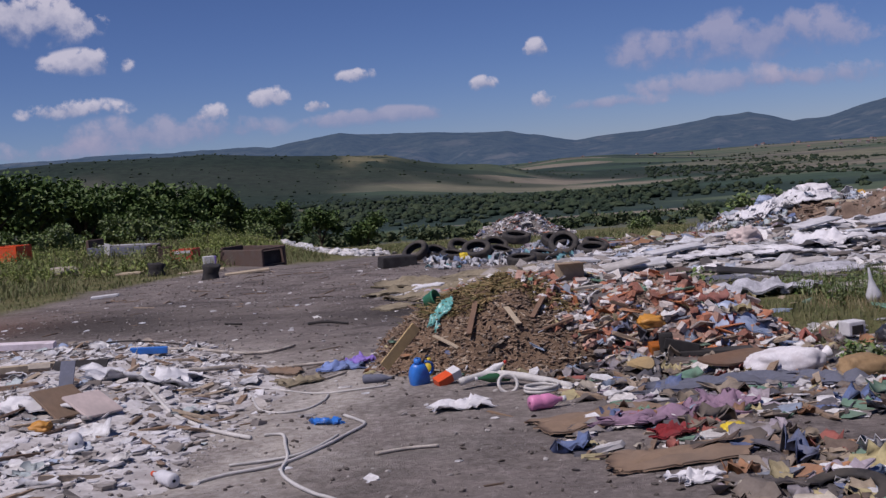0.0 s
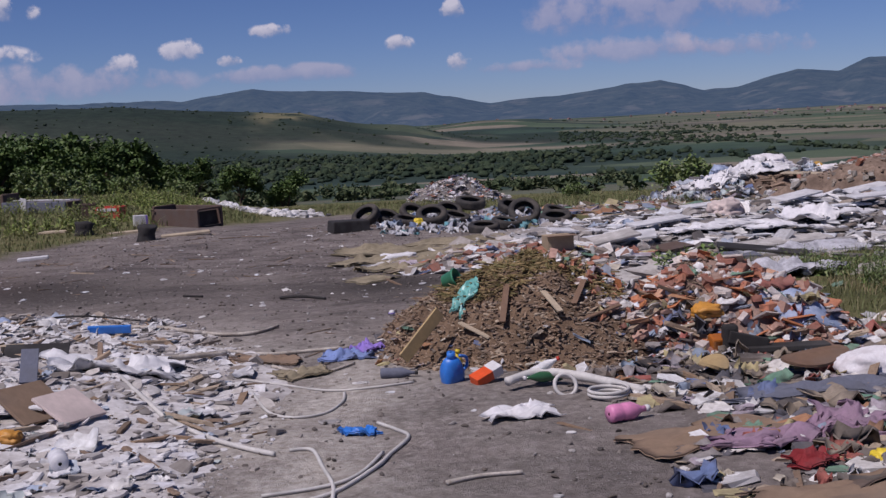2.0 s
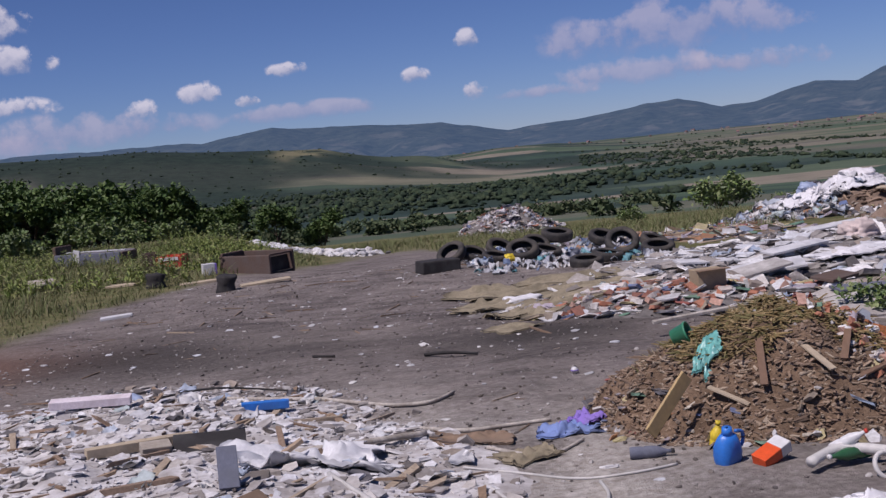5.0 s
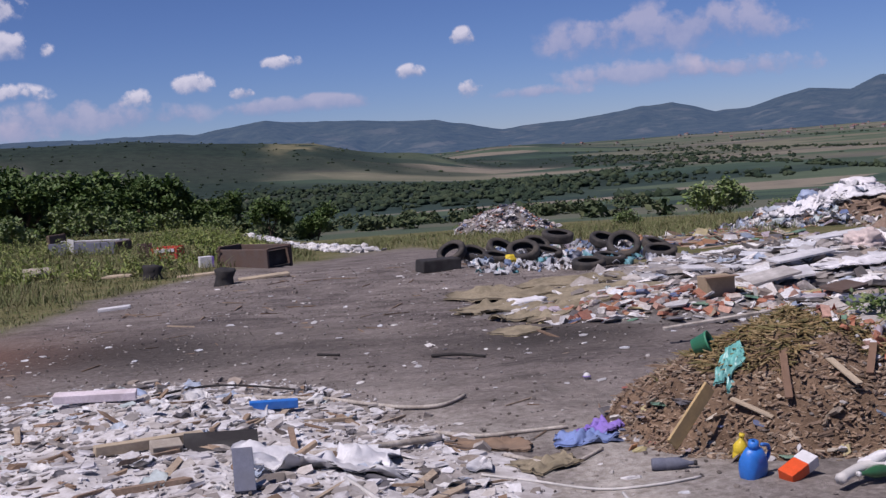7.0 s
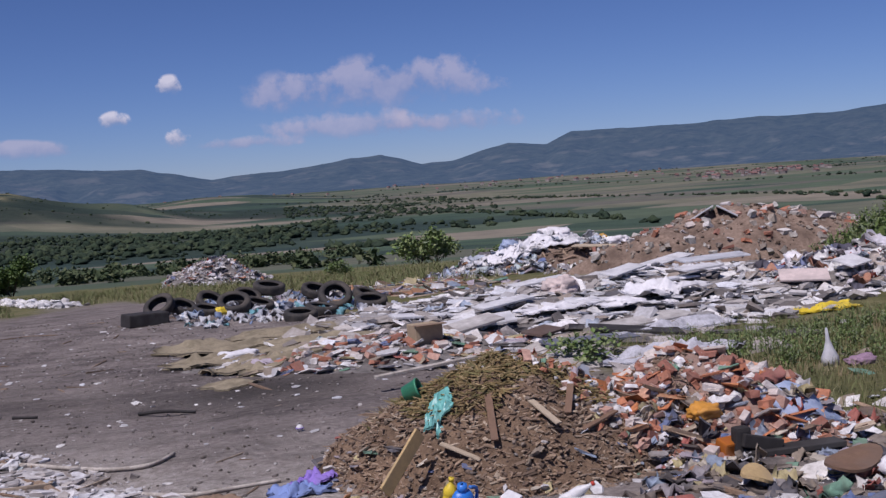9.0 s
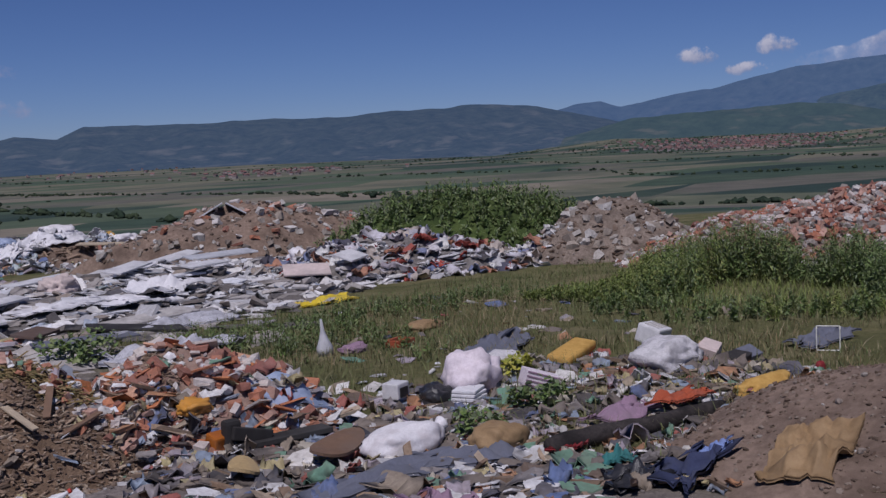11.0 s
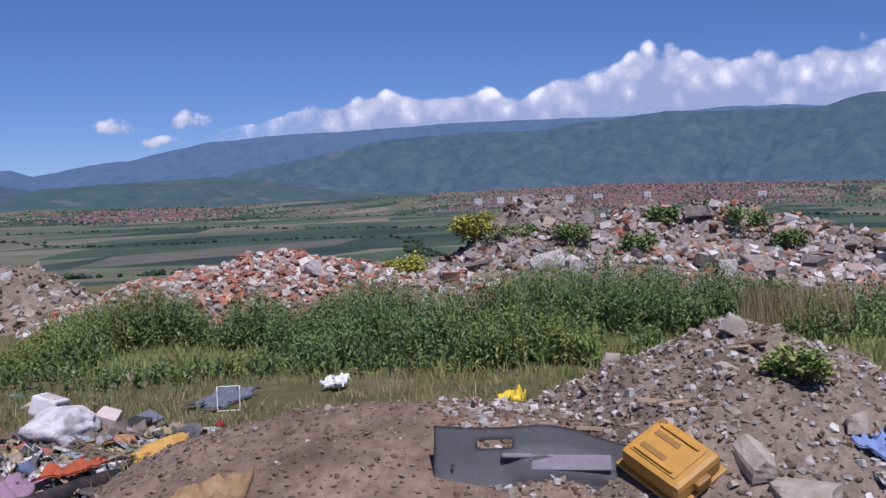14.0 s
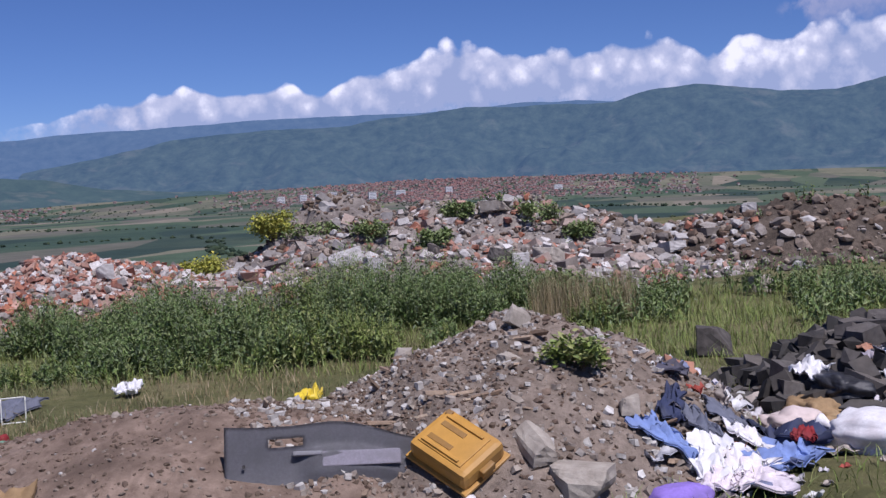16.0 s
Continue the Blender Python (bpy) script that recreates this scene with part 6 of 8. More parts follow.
ground_rod("hose", [(-1.9, 10.15), (-1.58, 10.0), (-1.23, 9.74), (-0.9, 9.66), (-0.62, 9.72)], 0.009, M_HOSE, "pale cable on dirt", "cable", taper=1, wobble=0.06)
ground_rod("hose", [(0.0, 9.15, 0.04), (0.25, 9.3, 0.06), (0.55, 9.1, 0.04), (0.85, 8.75)], 0.033, M_HOSE, "white corrugated drain hose by the chip heap", "hose", taper=1, wobble=0.08)
b_ = bmesh.new()
bm2 = tube([(0.13 * math.cos(a), 0.13 * math.sin(a), 0.012 + 0.004 * a) for a in (k * 0.6 for k in range(24))], 0.013, 6)
thing("cable_coil", bm2, M_HOSE, down(0.62, 8.78, 0.0), "coil of white cable on dirt", "coil")
bm2 = tube([(0.075 * math.cos(a), 0.075 * math.sin(a), 0.075) for a in (k * 0.53 for k in range(13))], 0.014, 7)
thing("ring", bm2, M_HOSE, down(0.36, 9.05, 0.02, 60, 0, 10), "white plastic ring leaning on hose", "ring")
b_.free()


def bottle(name, x, y, r, h, material, cap, label, m):
    ob = thing(name, bottle_bm(r, h, r * 0.33), material, m, label, "bottle")
    bm, _ = lathe([(0.003, h), (r * 0.4, h), (r * 0.4, h + r * 0.5), (0.003, h + r * 0.5)], 12)
    part("cap", bm, cap, ob)
    return ob


bottle("bottle", 0.34, 8.06, 0.055, 0.25, M_PINK, M_WHITEPL, "pink plastic bottle lying on dirt", down(0.48, 8.13, 0.055, 90, 0, 108))
bottle("bottle", -0.96, 10.0, 0.04, 0.26, M_SLATE, M_BLACK, "crushed clear grey water bottle on dirt", down(-0.85, 10.0, 0.04, 90, 0, 80))
bottle("bottle", 0.46, 9.25, 0.038, 0.28, M_GLASSGREEN, M_WHITEPL, "green glass bottle lying on litter", down(0.40, 9.3, 0.06, 86, 0, -70))
bottle("bottle", 0.2, 9.35, 0.035, 0.22, M_WHITEPL, M_REDPLASTIC, "white bottle with red cap on litter", down(0.2, 9.35, 0.08, 60, 0, 60))
bottle("bottle", -4.8, 13.9, 0.05, 0.3, M_BLUEFILM, M_BLUEPL, "bluish clear bottle on plaster", down(-4.8, 13.9, 0.05, 90, 0, 30))
bottle("bottle", -1.62, 6.6, 0.045, 0.26, M_FILM, M_ORANGE, "clear bottle with orange cap on plaster", down(-1.75, 6.75, 0.045, 90, 0, -140))
bottle("bottle", -2.5, 7.4, 0.05, 0.26, M_FILM, M_BLUEPL, "clear plastic bottle on plaster", down(-2.6, 7.6, 0.05, 90, 0, 200))
# blue jug with a handle
ob_ = thing("jug", sack_bm((0.17, 0.13, 0.26), 0.14, 5, 3), M_BLUEPL, down(-0.34, 9.6, -0.02, 10, -8, 30), "bright blue plastic jug at the chip heap", "jug")
part("handle", tube([(0.07, 0, 0.20), (0.13, 0, 0.17), (0.13, 0, 0.1), (0.08, 0, 0.07)], 0.012, 6), M_BLUEPL, ob_)
part("neck", lathe([(0.01, 0.2), (0.035, 0.2), (0.03, 0.25), (0.01, 0.25)], 10)[0], M_BLUEPL, ob_)
bottle("bottle", -0.28, 10.1, 0.045, 0.15, M_YELLOW, M_YELLOW, "squat yellow bottle on wood chips", down(-0.28, 10.05, -0.01, 8, 6, 0))
ob_ = empty("carton", down(-0.1, 9.5, 0.02, 12, -20, 25), "red and white drink carton on dirt", "carton")
box_part("body", (0, 0, 0.04), (0.22, 0.11, 0.07), M_ORANGE, ob_)
box_part("panel", (0.07, 0, 0.042), (0.085, 0.114, 0.074), M_WHITEPL, ob_)
drape("rag", -1.12, 10.8, 0.42, 0.26, 10, 0.10, M_BLUERAG, "crumpled blue cloth on dirt", "cloth", 0.012, 0.015, 51, 0.2)
drape("rag", -0.98, 11.0, 0.26, 0.2, 40, 0.10, M_PURPLE, "crumpled violet cloth on dirt", "cloth", 0.012, 0.03, 52, 0.2)
drape("rag", -1.02, 8.42, 0.22, 0.12, -8, 0.06, M_BLUEPL, "small bright blue rag on dirt", "cloth", 0.01, 0.012, 53, 0.2)
drape("paper", 0.02, 8.5, 0.42, 0.28, 12, 0.10, M_PAPER, "crumpled white paper on dirt", "paper", 0.006, 0.012, 54, 0.2)
drape("cardboard", 0.95, 7.65, 0.95, 0.55, 14, 0.06, M_CARD, "torn sheet of wet brown cardboard", "cardboard", 0.012, 0.02, 55, 0.16)
drape("cardboard", 1.2, 6.5, 0.85, 0.42, 8, 0.05, M_CARD, "muddy brown cardboard sheet on dirt", "cardboard", 0.012, 0.02, 56, 0.16)
drape("cardboard", -1.75, 10.9, 0.5, 0.35, 0, 0.05, M_CARD, "torn brown cardboard on dirt", "cardboard", 0.012, 0.015, 57, 0.2)
drape("cardboard", -1.45, 10.35, 0.4, 0.3, 30, 0.05, M_TANCARPET, "torn tan cardboard on dirt", "cardboard", 0.012, 0.015, 58, 0.2)
drape("paper", -0.35, 11.9, 0.3, 0.2, 30, 0.1, M_PAPER, "white paper scrap behind the chip heap", "paper", 0.006, 0.02, 59, 0.2)
# plank, turquoise bag and pot on the chip heap
b_ = bmesh.new()
bm_box(b_, (-0.07, 0, 0), (0.47, 0.10, 0.022), None, 0.004)
thing("plank", b_, M_YELLOWWOOD, look((-0.47, 10.28, -0.02), (-0.2, 10.42, 0.26)) @ pose(0, 0, 0, 0, 90, 0), "yellow painted plank leaning on wood chips", "plank", flat=True)
drape("plastic_bag", -0.13, 10.64, 0.15, 0.27, -40, 0.07, M_TURQ, "crumpled turquoise film on wood chips", "bag", 0.012, 0.03, 61, 0.2)
bm2, _ = lathe([(0.008, 0), (0.055, 0), (0.075, 0.11), (0.08, 0.11), (0.08, 0.125), (0.07, 0.125), (0.052, 0.015), (0.008, 0.015)], 18)
thing("flower_pot", bm2, M_GREEN, down(-0.27, 11.0, 0.05, 70, 0, 60), "dark green plastic pot lying on chips", "pot")
bm2 = bmesh.new()
bmesh.ops.create_uvsphere(bm2, u_segments=14, v_segments=10, radius=0.032)
ball_ = thing("ball", bm2, M_WHITEPL, down(-0.68, 13.07, 0.03), "small white ball with a violet seam", "ball")
part("seam", tube([(0.032 * math.cos(a), 0.032 * math.sin(a), 0) for a in (k * 0.53 for k in range(13))], 0.005, 6), M_PURPLE, ball_)
for k, (x_, y_, l_, a_, t_) in enumerate([(0.15, 10.35, 0.42, 75, 35), (0.5, 10.3, 0.36, 110, 25), (0.75, 10.4, 0.3, 60, 30), (-0.1, 10.3, 0.3, 140, 20), (0.9, 10.25, 0.34, 20, 12)]):
    b_ = bmesh.new()
    bm_box(b_, (0, 0, 0), (l_, 0.05, 0.015), None, 0.003)
    thing("lath", b_, M_PALEWOOD if k % 2 else M_BROWNBOARD, down(x_, y_, 0.06, 0, -t_, a_), "splintered lath stuck in wood chips", "lath", flat=True)

# ---------------------------------------------------------------- on the plaster spread
drape("plastic_film", -2.85, 10.4, 0.85, 0.6, 8, 0.16, M_FILM, "billowing milky plastic film on plaster", "plastic", 0.008, 0.02, 71, 0.22, 24)
drape("paper", -3.35, 8.8, 0.55, 0.36, 10, 0.12, M_PAPER, "white paper sheets on plaster", "paper", 0.008, 0.04, 72, 0.16)
for k, (x_, y_, w_, d_, a_, tl_, m_, l_) in enumerate([(-3.05, 8.75, 0.42, 0.34, 60, 34, M_CARD, "brown board propped on plaster"), (-2.8, 8.65, 0.36, 0.3, 60, 28, M_PINKPAPER, "pinkish board propped on plaster"), (-3.3, 9.6, 0.12, 0.30, 10, 40, M_SLATE, "dark grey wood block on plaster"),
                                                       (-4.1, 10.95, 0.75, 0.07, 28, 4, M_PALEWOOD, "grey weathered lath on plaster"), (-3.95, 10.75, 0.2, 0.14, 20, 10, M_STONE, "pale brick lying on plaster"), (-3.6, 10.85, 0.5, 0.3, 8, 12, M_BLACK, "burnt black board on plaster"),
                                                       (-5.0, 13.2, 0.7, 0.16, 6, 3, M_SACKLILAC, "lilac-white panel on plaster"), (-3.4, 12.6, 0.4, 0.07, 8, 2, M_BLUEPL, "blue painted strip on plaster"), (-4.5, 8.4, 0.5, 0.3, 40, 12, M_CONC, "grey slab on plaster"), (-4.9, 9.6, 0.6, 0.4, -20, 8, M_PAPER, "white board on plaster"),
                                                       (-3.9, 7.4, 0.4, 0.3, 15, 10, M_CONC, "grey tile slab on plaster"), (-3.3, 7.0, 0.36, 0.28, 70, 8, M_SLATE, "dark grey tile on plaster")]):
    b_ = bmesh.new()
    bm_box(b_, (0, 0, 0), (w_, d_, 0.07 if d_ < 0.2 else 0.02), None, 0.005)
    thing("board", b_, m_, down(x_, y_, 0.05 + 0.3 * d_ * math.sin(radians(tl_)), tl_, 3, a_), l_, "board", flat=True)
sack("rag", -3.05, 8.2, (0.16, 0.13, 0.1), 0, M_OCHRERAG, "small orange bag on plaster", "bag", 0.4, 7)
sack("rag", -4.4, 8.9, (0.24, 0.2, 0.14), 0, M_FOAM, "yellow bag scrap on plaster", "bag", 0.4, 8)

# ---------------------------------------------------------------- litter beside the brick heap
sack("bag", 1.75, 10.3, (0.25, 0.18, 0.13), 10, M_OCHRERAG, "crumpled orange bag on bricks", "bag", 0.5, 11, lift=0.02)
ob_ = empty("plastic_case", down(1.75, 10.0, 0.02, 16, 0, 8), "amber plastic case on broken bricks", "case")
box_part("body", (0, 0, 0.06), (0.18, 0.12, 0.13), M_AMBER, ob_, bevel=0.015)
box_part("rim", (0.02, -0.066, 0.02), (0.17, 0.016, 0.02), M_PALEWOOD, ob_)
drape("plastic_film", 2.62, 10.2, 0.62, 0.28, -12, 0.08, M_BLUEFILM, "crumpled bluish plastic film on bricks", "plastic", 0.008, 0.03, 81, 0.22)
ob_ = empty("car_trim", down(2.0, 9.85, 0.0, 0, 0, -4), "black plastic car trim on litter", "trim")
box_part("shelf", (0.15, 0, 0.05), (0.75, 0.16, 0.04), M_BLACK, ob_)
box_part("upright", (-0.2, 0.06, 0.13), (0.12, 0.10, 0.2), M_BLACK, ob_, bevel=0.03)
box_part("bracket", (-0.1, 0.0, 0.09), (0.3, 0.05, 0.09), M_BLACK, ob_, pose(0, 0, 0, 0, 14, 0))


def oval_board(x, y, a, b, turn, tilt, material, label):
    bm = bmesh.new()
    n = 20
    for z in (0, 0.02):
        ring = [bm.verts.new((a * math.cos(t) * (1 + 0.12 * math.cos(t)), b * math.sin(t), z + 0.03 * math.cos(t) ** 2)) for t in (2 * math.pi * k / n for k in range(n))]
        bm.faces.new(ring if z else ring[::-1])
    bm.verts.ensure_lookup_table()
    for k in range(n):
        bm.faces.new((bm.verts[k], bm.verts[(k + 1) % n], bm.verts[n + (k + 1) % n], bm.verts[n + k]))
    return thing("oval_board", bm, material, down(x, y, 0.08, tilt, 0, turn), label, "board", flat=True)


oval_board(1.45, 9.2, 0.17, 0.10, 60, 14, M_YELLOWWOOD, "oval tan board on litter")
oval_board(2.15, 9.2, 0.32, 0.13, 28, 10, M_BROWNBOARD, "curved dark brown board on litter")
drape("mat", 1.95, 8.5, 1.15, 0.28, 8, 0.08, M_SLATE, "slate-blue felt mat on litter", "mat", 0.02, 0.03, 82)
drape("mat", 2.75, 8.55, 0.7, 0.4, -14, 0.08, M_SLATE, "grey-blue felt mat on litter", "mat", 0.02, 0.03, 83)
drape("knitwear", 1.35, 7.42, 0.6, 0.36, 5, 0.12, M_MAUVE, "tangled mauve knitwear on dirt", "cloth", 0.012, 0.03, 84, 0.3, 26)
drape("knitwear", 1.75, 7.72, 0.45, 0.3, 35, 0.14, M_MAUVE, "bunched mauve cloth on litter", "cloth", 0.012, 0.03, 85, 0.3, 22)
drape("rag", 1.28, 7.02, 0.24, 0.13, 10, 0.08, M_DARKRED, "dark red rag in litter", "cloth", 0.012, 0.02, 86, 0.25)
sack("rag", 1.66, 6.98, (0.17, 0.12, 0.09), 10, M_YELLOW, "yellow rag in litter", "cloth", 0.4, 12)
sack("sack", 2.55, 9.0, (0.62, 0.34, 0.24), 4, M_SACKWHITE, "half-full white woven sack on litter", "sack", 0.2, 13, True)
drape("paper", 1.2, 6.0, 0.25, 0.18, 10, 0.08, M_PAPER, "crumpled pale paper on dirt", "paper", 0.008, 0.015, 87, 0.2)
ob_ = empty("white_box", down(3.55, 10.3, 0, 0, 0, 20), "small white plastic box with dark openings", "box")
box_part("casing", (0, 0, 0.13), (0.18, 0.15, 0.13), M_WHITEPL, ob_, bevel=0.012)
# black plate in place of the shade inside an opening
box_part("opening", (0.0, -0.077, 0.12), (0.12, 0.012, 0.08), M_BLACK, ob_, bevel=0.003)
sack("bin_bag", 3.85, 10.15, (0.28, 0.25, 0.2), 0, M_BINBAG, "torn black bin bag beside a box", "bag", 0.4, 14)
ob_ = thing("plastic_bag", lathe([(0.01, 0), (0.09, 0.02), (0.085, 0.10), (0.05, 0.18), (0.022, 0.28), (0.012, 0.40), (0.006, 0.41)], 12)[0], M_FILM, down(4.72, 12.9, 0, 6, -10, 0), "pointed blue and white bag standing in grass", "bag")
sack("rag", 5.0, 12.8, (0.3, 0.2, 0.12), 0, M_MAUVE, "mauve rag in grass", "cloth", 0.5, 15)
open_crate("rusty_box", 5.55, 12.7, 0.26, 0.18, 0.10, 20, M_REDRAG, M_BROWNBOARD, "small rusty open box in grass")
sack("sofa_cushion", 6.5, 13.4, (0.5, 0.3, 0.14), 8, M_TAN, "rust-brown cushion in thin grass", "cushion", 0.2, 16)

# ---------------------------------------------------------------- sacks, foam and rolls before the weeds
sack("sack", 4.25, 10.15, (0.58, 0.44, 0.44), 25, M_SACKLILAC, "large pinkish-white woven sack, full", "sack", 0.42, 28, True)
ob_ = empty("paper_stack", down(3.95, 9.86, 0, 0, 0, 15), "stack of white papers under a sack", "paper")
for k in range(4):
    box_part("sheet", (0.01 * k, 0.006 * k, 0.02 + 0.03 * k), (0.26, 0.2, 0.024), M_PAPER, ob_, pose(0, 0, 0, 0, 0, 5 * k))
ob_ = empty("striped_carton", down(4.62, 9.75, 0.0, 0, 18, -28), "striped pink and white carton on rags", "carton")
box_part("carton", (0, 0, 0.08), (0.32, 0.18, 0.14), M_SACKLILAC, ob_, bevel=0.01)
for k in range(4):
    box_part("stripe", (0, -0.092, 0.025 + 0.036 * k), (0.31, 0.008, 0.013), M_MAUVE, ob_, bevel=0.001)
sack("pillow", 5.05, 10.6, (0.42, 0.34, 0.2), 40, M_FUR, "white spotted pillow among sacks", "pillow", 0.3, 22)
b_ = bmesh.new()
bm_box(b_, (0, 0, 0.05), (0.56, 0.24, 0.09), None, 0.03)
for v_ in b_.verts:
    v_.co.z += 0.12 * v_.co.x ** 2 + 0.16 * (v_.co.x > 0.1) * v_.co.x
thing("foam_block", b_, M_FOAM, down(5.75, 10.4, 0, 6, -4, 14), "ochre foam cushion block on rags", "foam")
ob_ = empty("white_crate", down(6.55, 10.1, 0.02, 16, 4, 12), "upturned white plastic crate", "crate")
box_part("casing", (0, 0, 0.11), (0.28, 0.24, 0.18), M_WHITEPL, ob_, bevel=0.02)
# slots are thin grey plates, their shade given as colour
for k in range(3):
    box_part("slot", (-0.075 + 0.075 * k, 0, 0.203), (0.04, 0.15, 0.006), M_CONC, ob_, bevel=0.001)
sack("fleece", 5.75, 9.3, (0.74, 0.46, 0.32), 8, M_FUR, "shaggy white fleece bundle", "fleece", 0.35, 23)
for k, (x_, y_, w_, d_, h_, a_, m_, l_) in enumerate([(6.35, 9.3, 0.3, 0.2, 0.2, 20, M_PINKPAPER, "beige carton beside fleece"), (6.5, 9.0, 0.32, 0.22, 0.12, -15, M_SLATE, "grey box with a pale top"), (6.6, 9.5, 0.26, 0.2, 0.1, 40, M_YELLOWWOOD, "tan carton lid lying open"), (6.2, 8.9, 0.26, 0.2, 0.16, 0, M_BLACK, "black plastic tub among cartons")]):
    b_ = bmesh.new()
    bm_box(b_, (0, 0, h_ * 0.4), (w_ * 0.8, d_ * 0.8, h_ * 0.8), None, 0.01)
    for v_ in b_.verts:
        v_.co += Vector((0.03 * noise.noise(v_.co * 9), 0.03 * noise.noise(v_.co * 9 + Vector((5, k, 0))), 0.025 * noise.noise(v_.co * 8 + Vector((0, 9, k)))))
    thing("carton", b_, m_, down(x_, y_, -0.02, 14, -9, a_), l_, "carton", flat=True)
b_ = tube([(-0.75, 0, 0.07), (-0.35, 0.03, 0.08), (0.1, -0.02, 0.08), (0.5, 0.02, 0.08), (0.8, 0.0, 0.09)], 0.075, 12, 0.8, 0.12, 3)
thing("carpet_roll", b_, M_ROLL, down(3.8, 8.02, -0.02, 0, 0, -9), "long dark rolled carpet on litter", "roll")
drape("rag", 4.45, 8.15, 0.5, 0.22, 4, 0.10, M_REDRAG, "rust-red cloth lying over a roll", "cloth", 0.012, 0.10, 91, 0.2)
drape("rag", 4.05, 8.35, 0.5, 0.3, 0, 0.1, M_MAUVE, "dull mauve cloth beside a roll", "cloth", 0.012, 0.05, 92, 0.2)
sack("sack", 3.05, 8.6, (0.42, 0.32, 0.24), 10, M_TAN, "slumped brown sack on litter", "sack", 0.25, 24)
drape("rag", 3.2, 8.1, 0.3, 0.14, 0, 0.08, M_DARKRED, "dark pink rag beside a sack", "cloth", 0.012, 0.05, 93, 0.3)
drape("rag", 3.12, 7.65, 0.2, 0.14, 0, 0.08, M_TEAL, "teal rag in litter", "cloth", 0.012, 0.03, 94, 0.3)
drape("rag", 3.1, 7.1, 0.55, 0.4, 10, 0.14, M_NAVY, "navy and blue clothes in litter", "cloth", 0.012, 0.03, 95, 0.3)
drape("rag", 3.3, 7.05, 0.1, 0.2, 40, 0.06, M_BLUERAG, "blue cloth strip on dark clothes", "cloth", 0.012, 0.06, 96, 0.2)
drape("rag", 2.9, 7.3, 0.4, 0.4, 60, 0.12, M_BINBAG, "black cloth bundle in litter", "cloth", 0.012, 0.03, 97, 0.3)
drape("seat_cover", 3.36, 6.48, 0.62, 0.42, 14, 0.12, M_TAN, "crumpled tan leatherette seat cover on soil", "cover", 0.015, 0.03, 25, 0.10, 26)
drape("jacket", 5.7, 11.4, 1.1, 0.5, 24, 0.16, M_SLATE, "grey-blue jacket lying in grass", "cloth", 0.015, 0.03, 98, 0.25)
sack("foam_block", 5.3, 8.0, (0.62, 0.26, 0.16), -4, M_FOAM, "torn yellow foam strip by soil", "foam", 0.35, 26)
drape("cardboard", 5.6, 7.6, 0.8, 0.3, -10, 0.08, M_PINKPAPER, "beige cardboard on soil", "cardboard", 0.015, 0.03, 99, 0.2)
ob_ = empty("wire_frame", down(7.15, 8.57, 0, 0, 0, -59), "small rectangular white wire frame standing in grass", "frame")
part("upright", tube([(-0.1, 0, 0), (-0.1, 0, 0.24)], 0.006, 6), M_WIRE, ob_)
part("upright", tube([(0.1, 0, 0), (0.1, 0, 0.24)], 0.006, 6), M_WIRE, ob_)
part("crossbar", tube([(-0.1, 0, 0.24), (0.1, 0, 0.24)], 0.006, 6), M_WIRE, ob_)
part("crossbar", tube([(-0.1, 0, 0.02), (0.1, 0, 0.02)], 0.006, 6), M_WIRE, ob_)
drape("jacket", 7.6, 8.9, 0.8, 0.3, 5, 0.12, M_SLATE, "grey-blue cloth strip in grass", "cloth", 0.015, 0.03, 100, 0.25)
sack("carton", 6.3, 8.15, (0.10, 0.07, 0.13), 0, M_DARKRED, "small red and white carton", "carton", 0.1, 27)
drape("rag", 8.5, 8.15, 0.36, 0.2, 8, 0.14, M_PAPER, "crumpled white cloth in grass", "cloth", 0.012, 0.05, 101, 0.25)
drape("rag", 7.9, 6.1, 0.3, 0.2, 8, 0.12, M_YELLOW, "yellow plastic scrap by the stony heap", "plastic", 0.012, 0.03, 102, 0.25)
drape("rag", 7.5, 5.7, 0.35, 0.25, 0, 0.12, M_SACKWHITE, "white rag by the stony heap", "cloth", 0.012, 0.03, 103, 0.25)


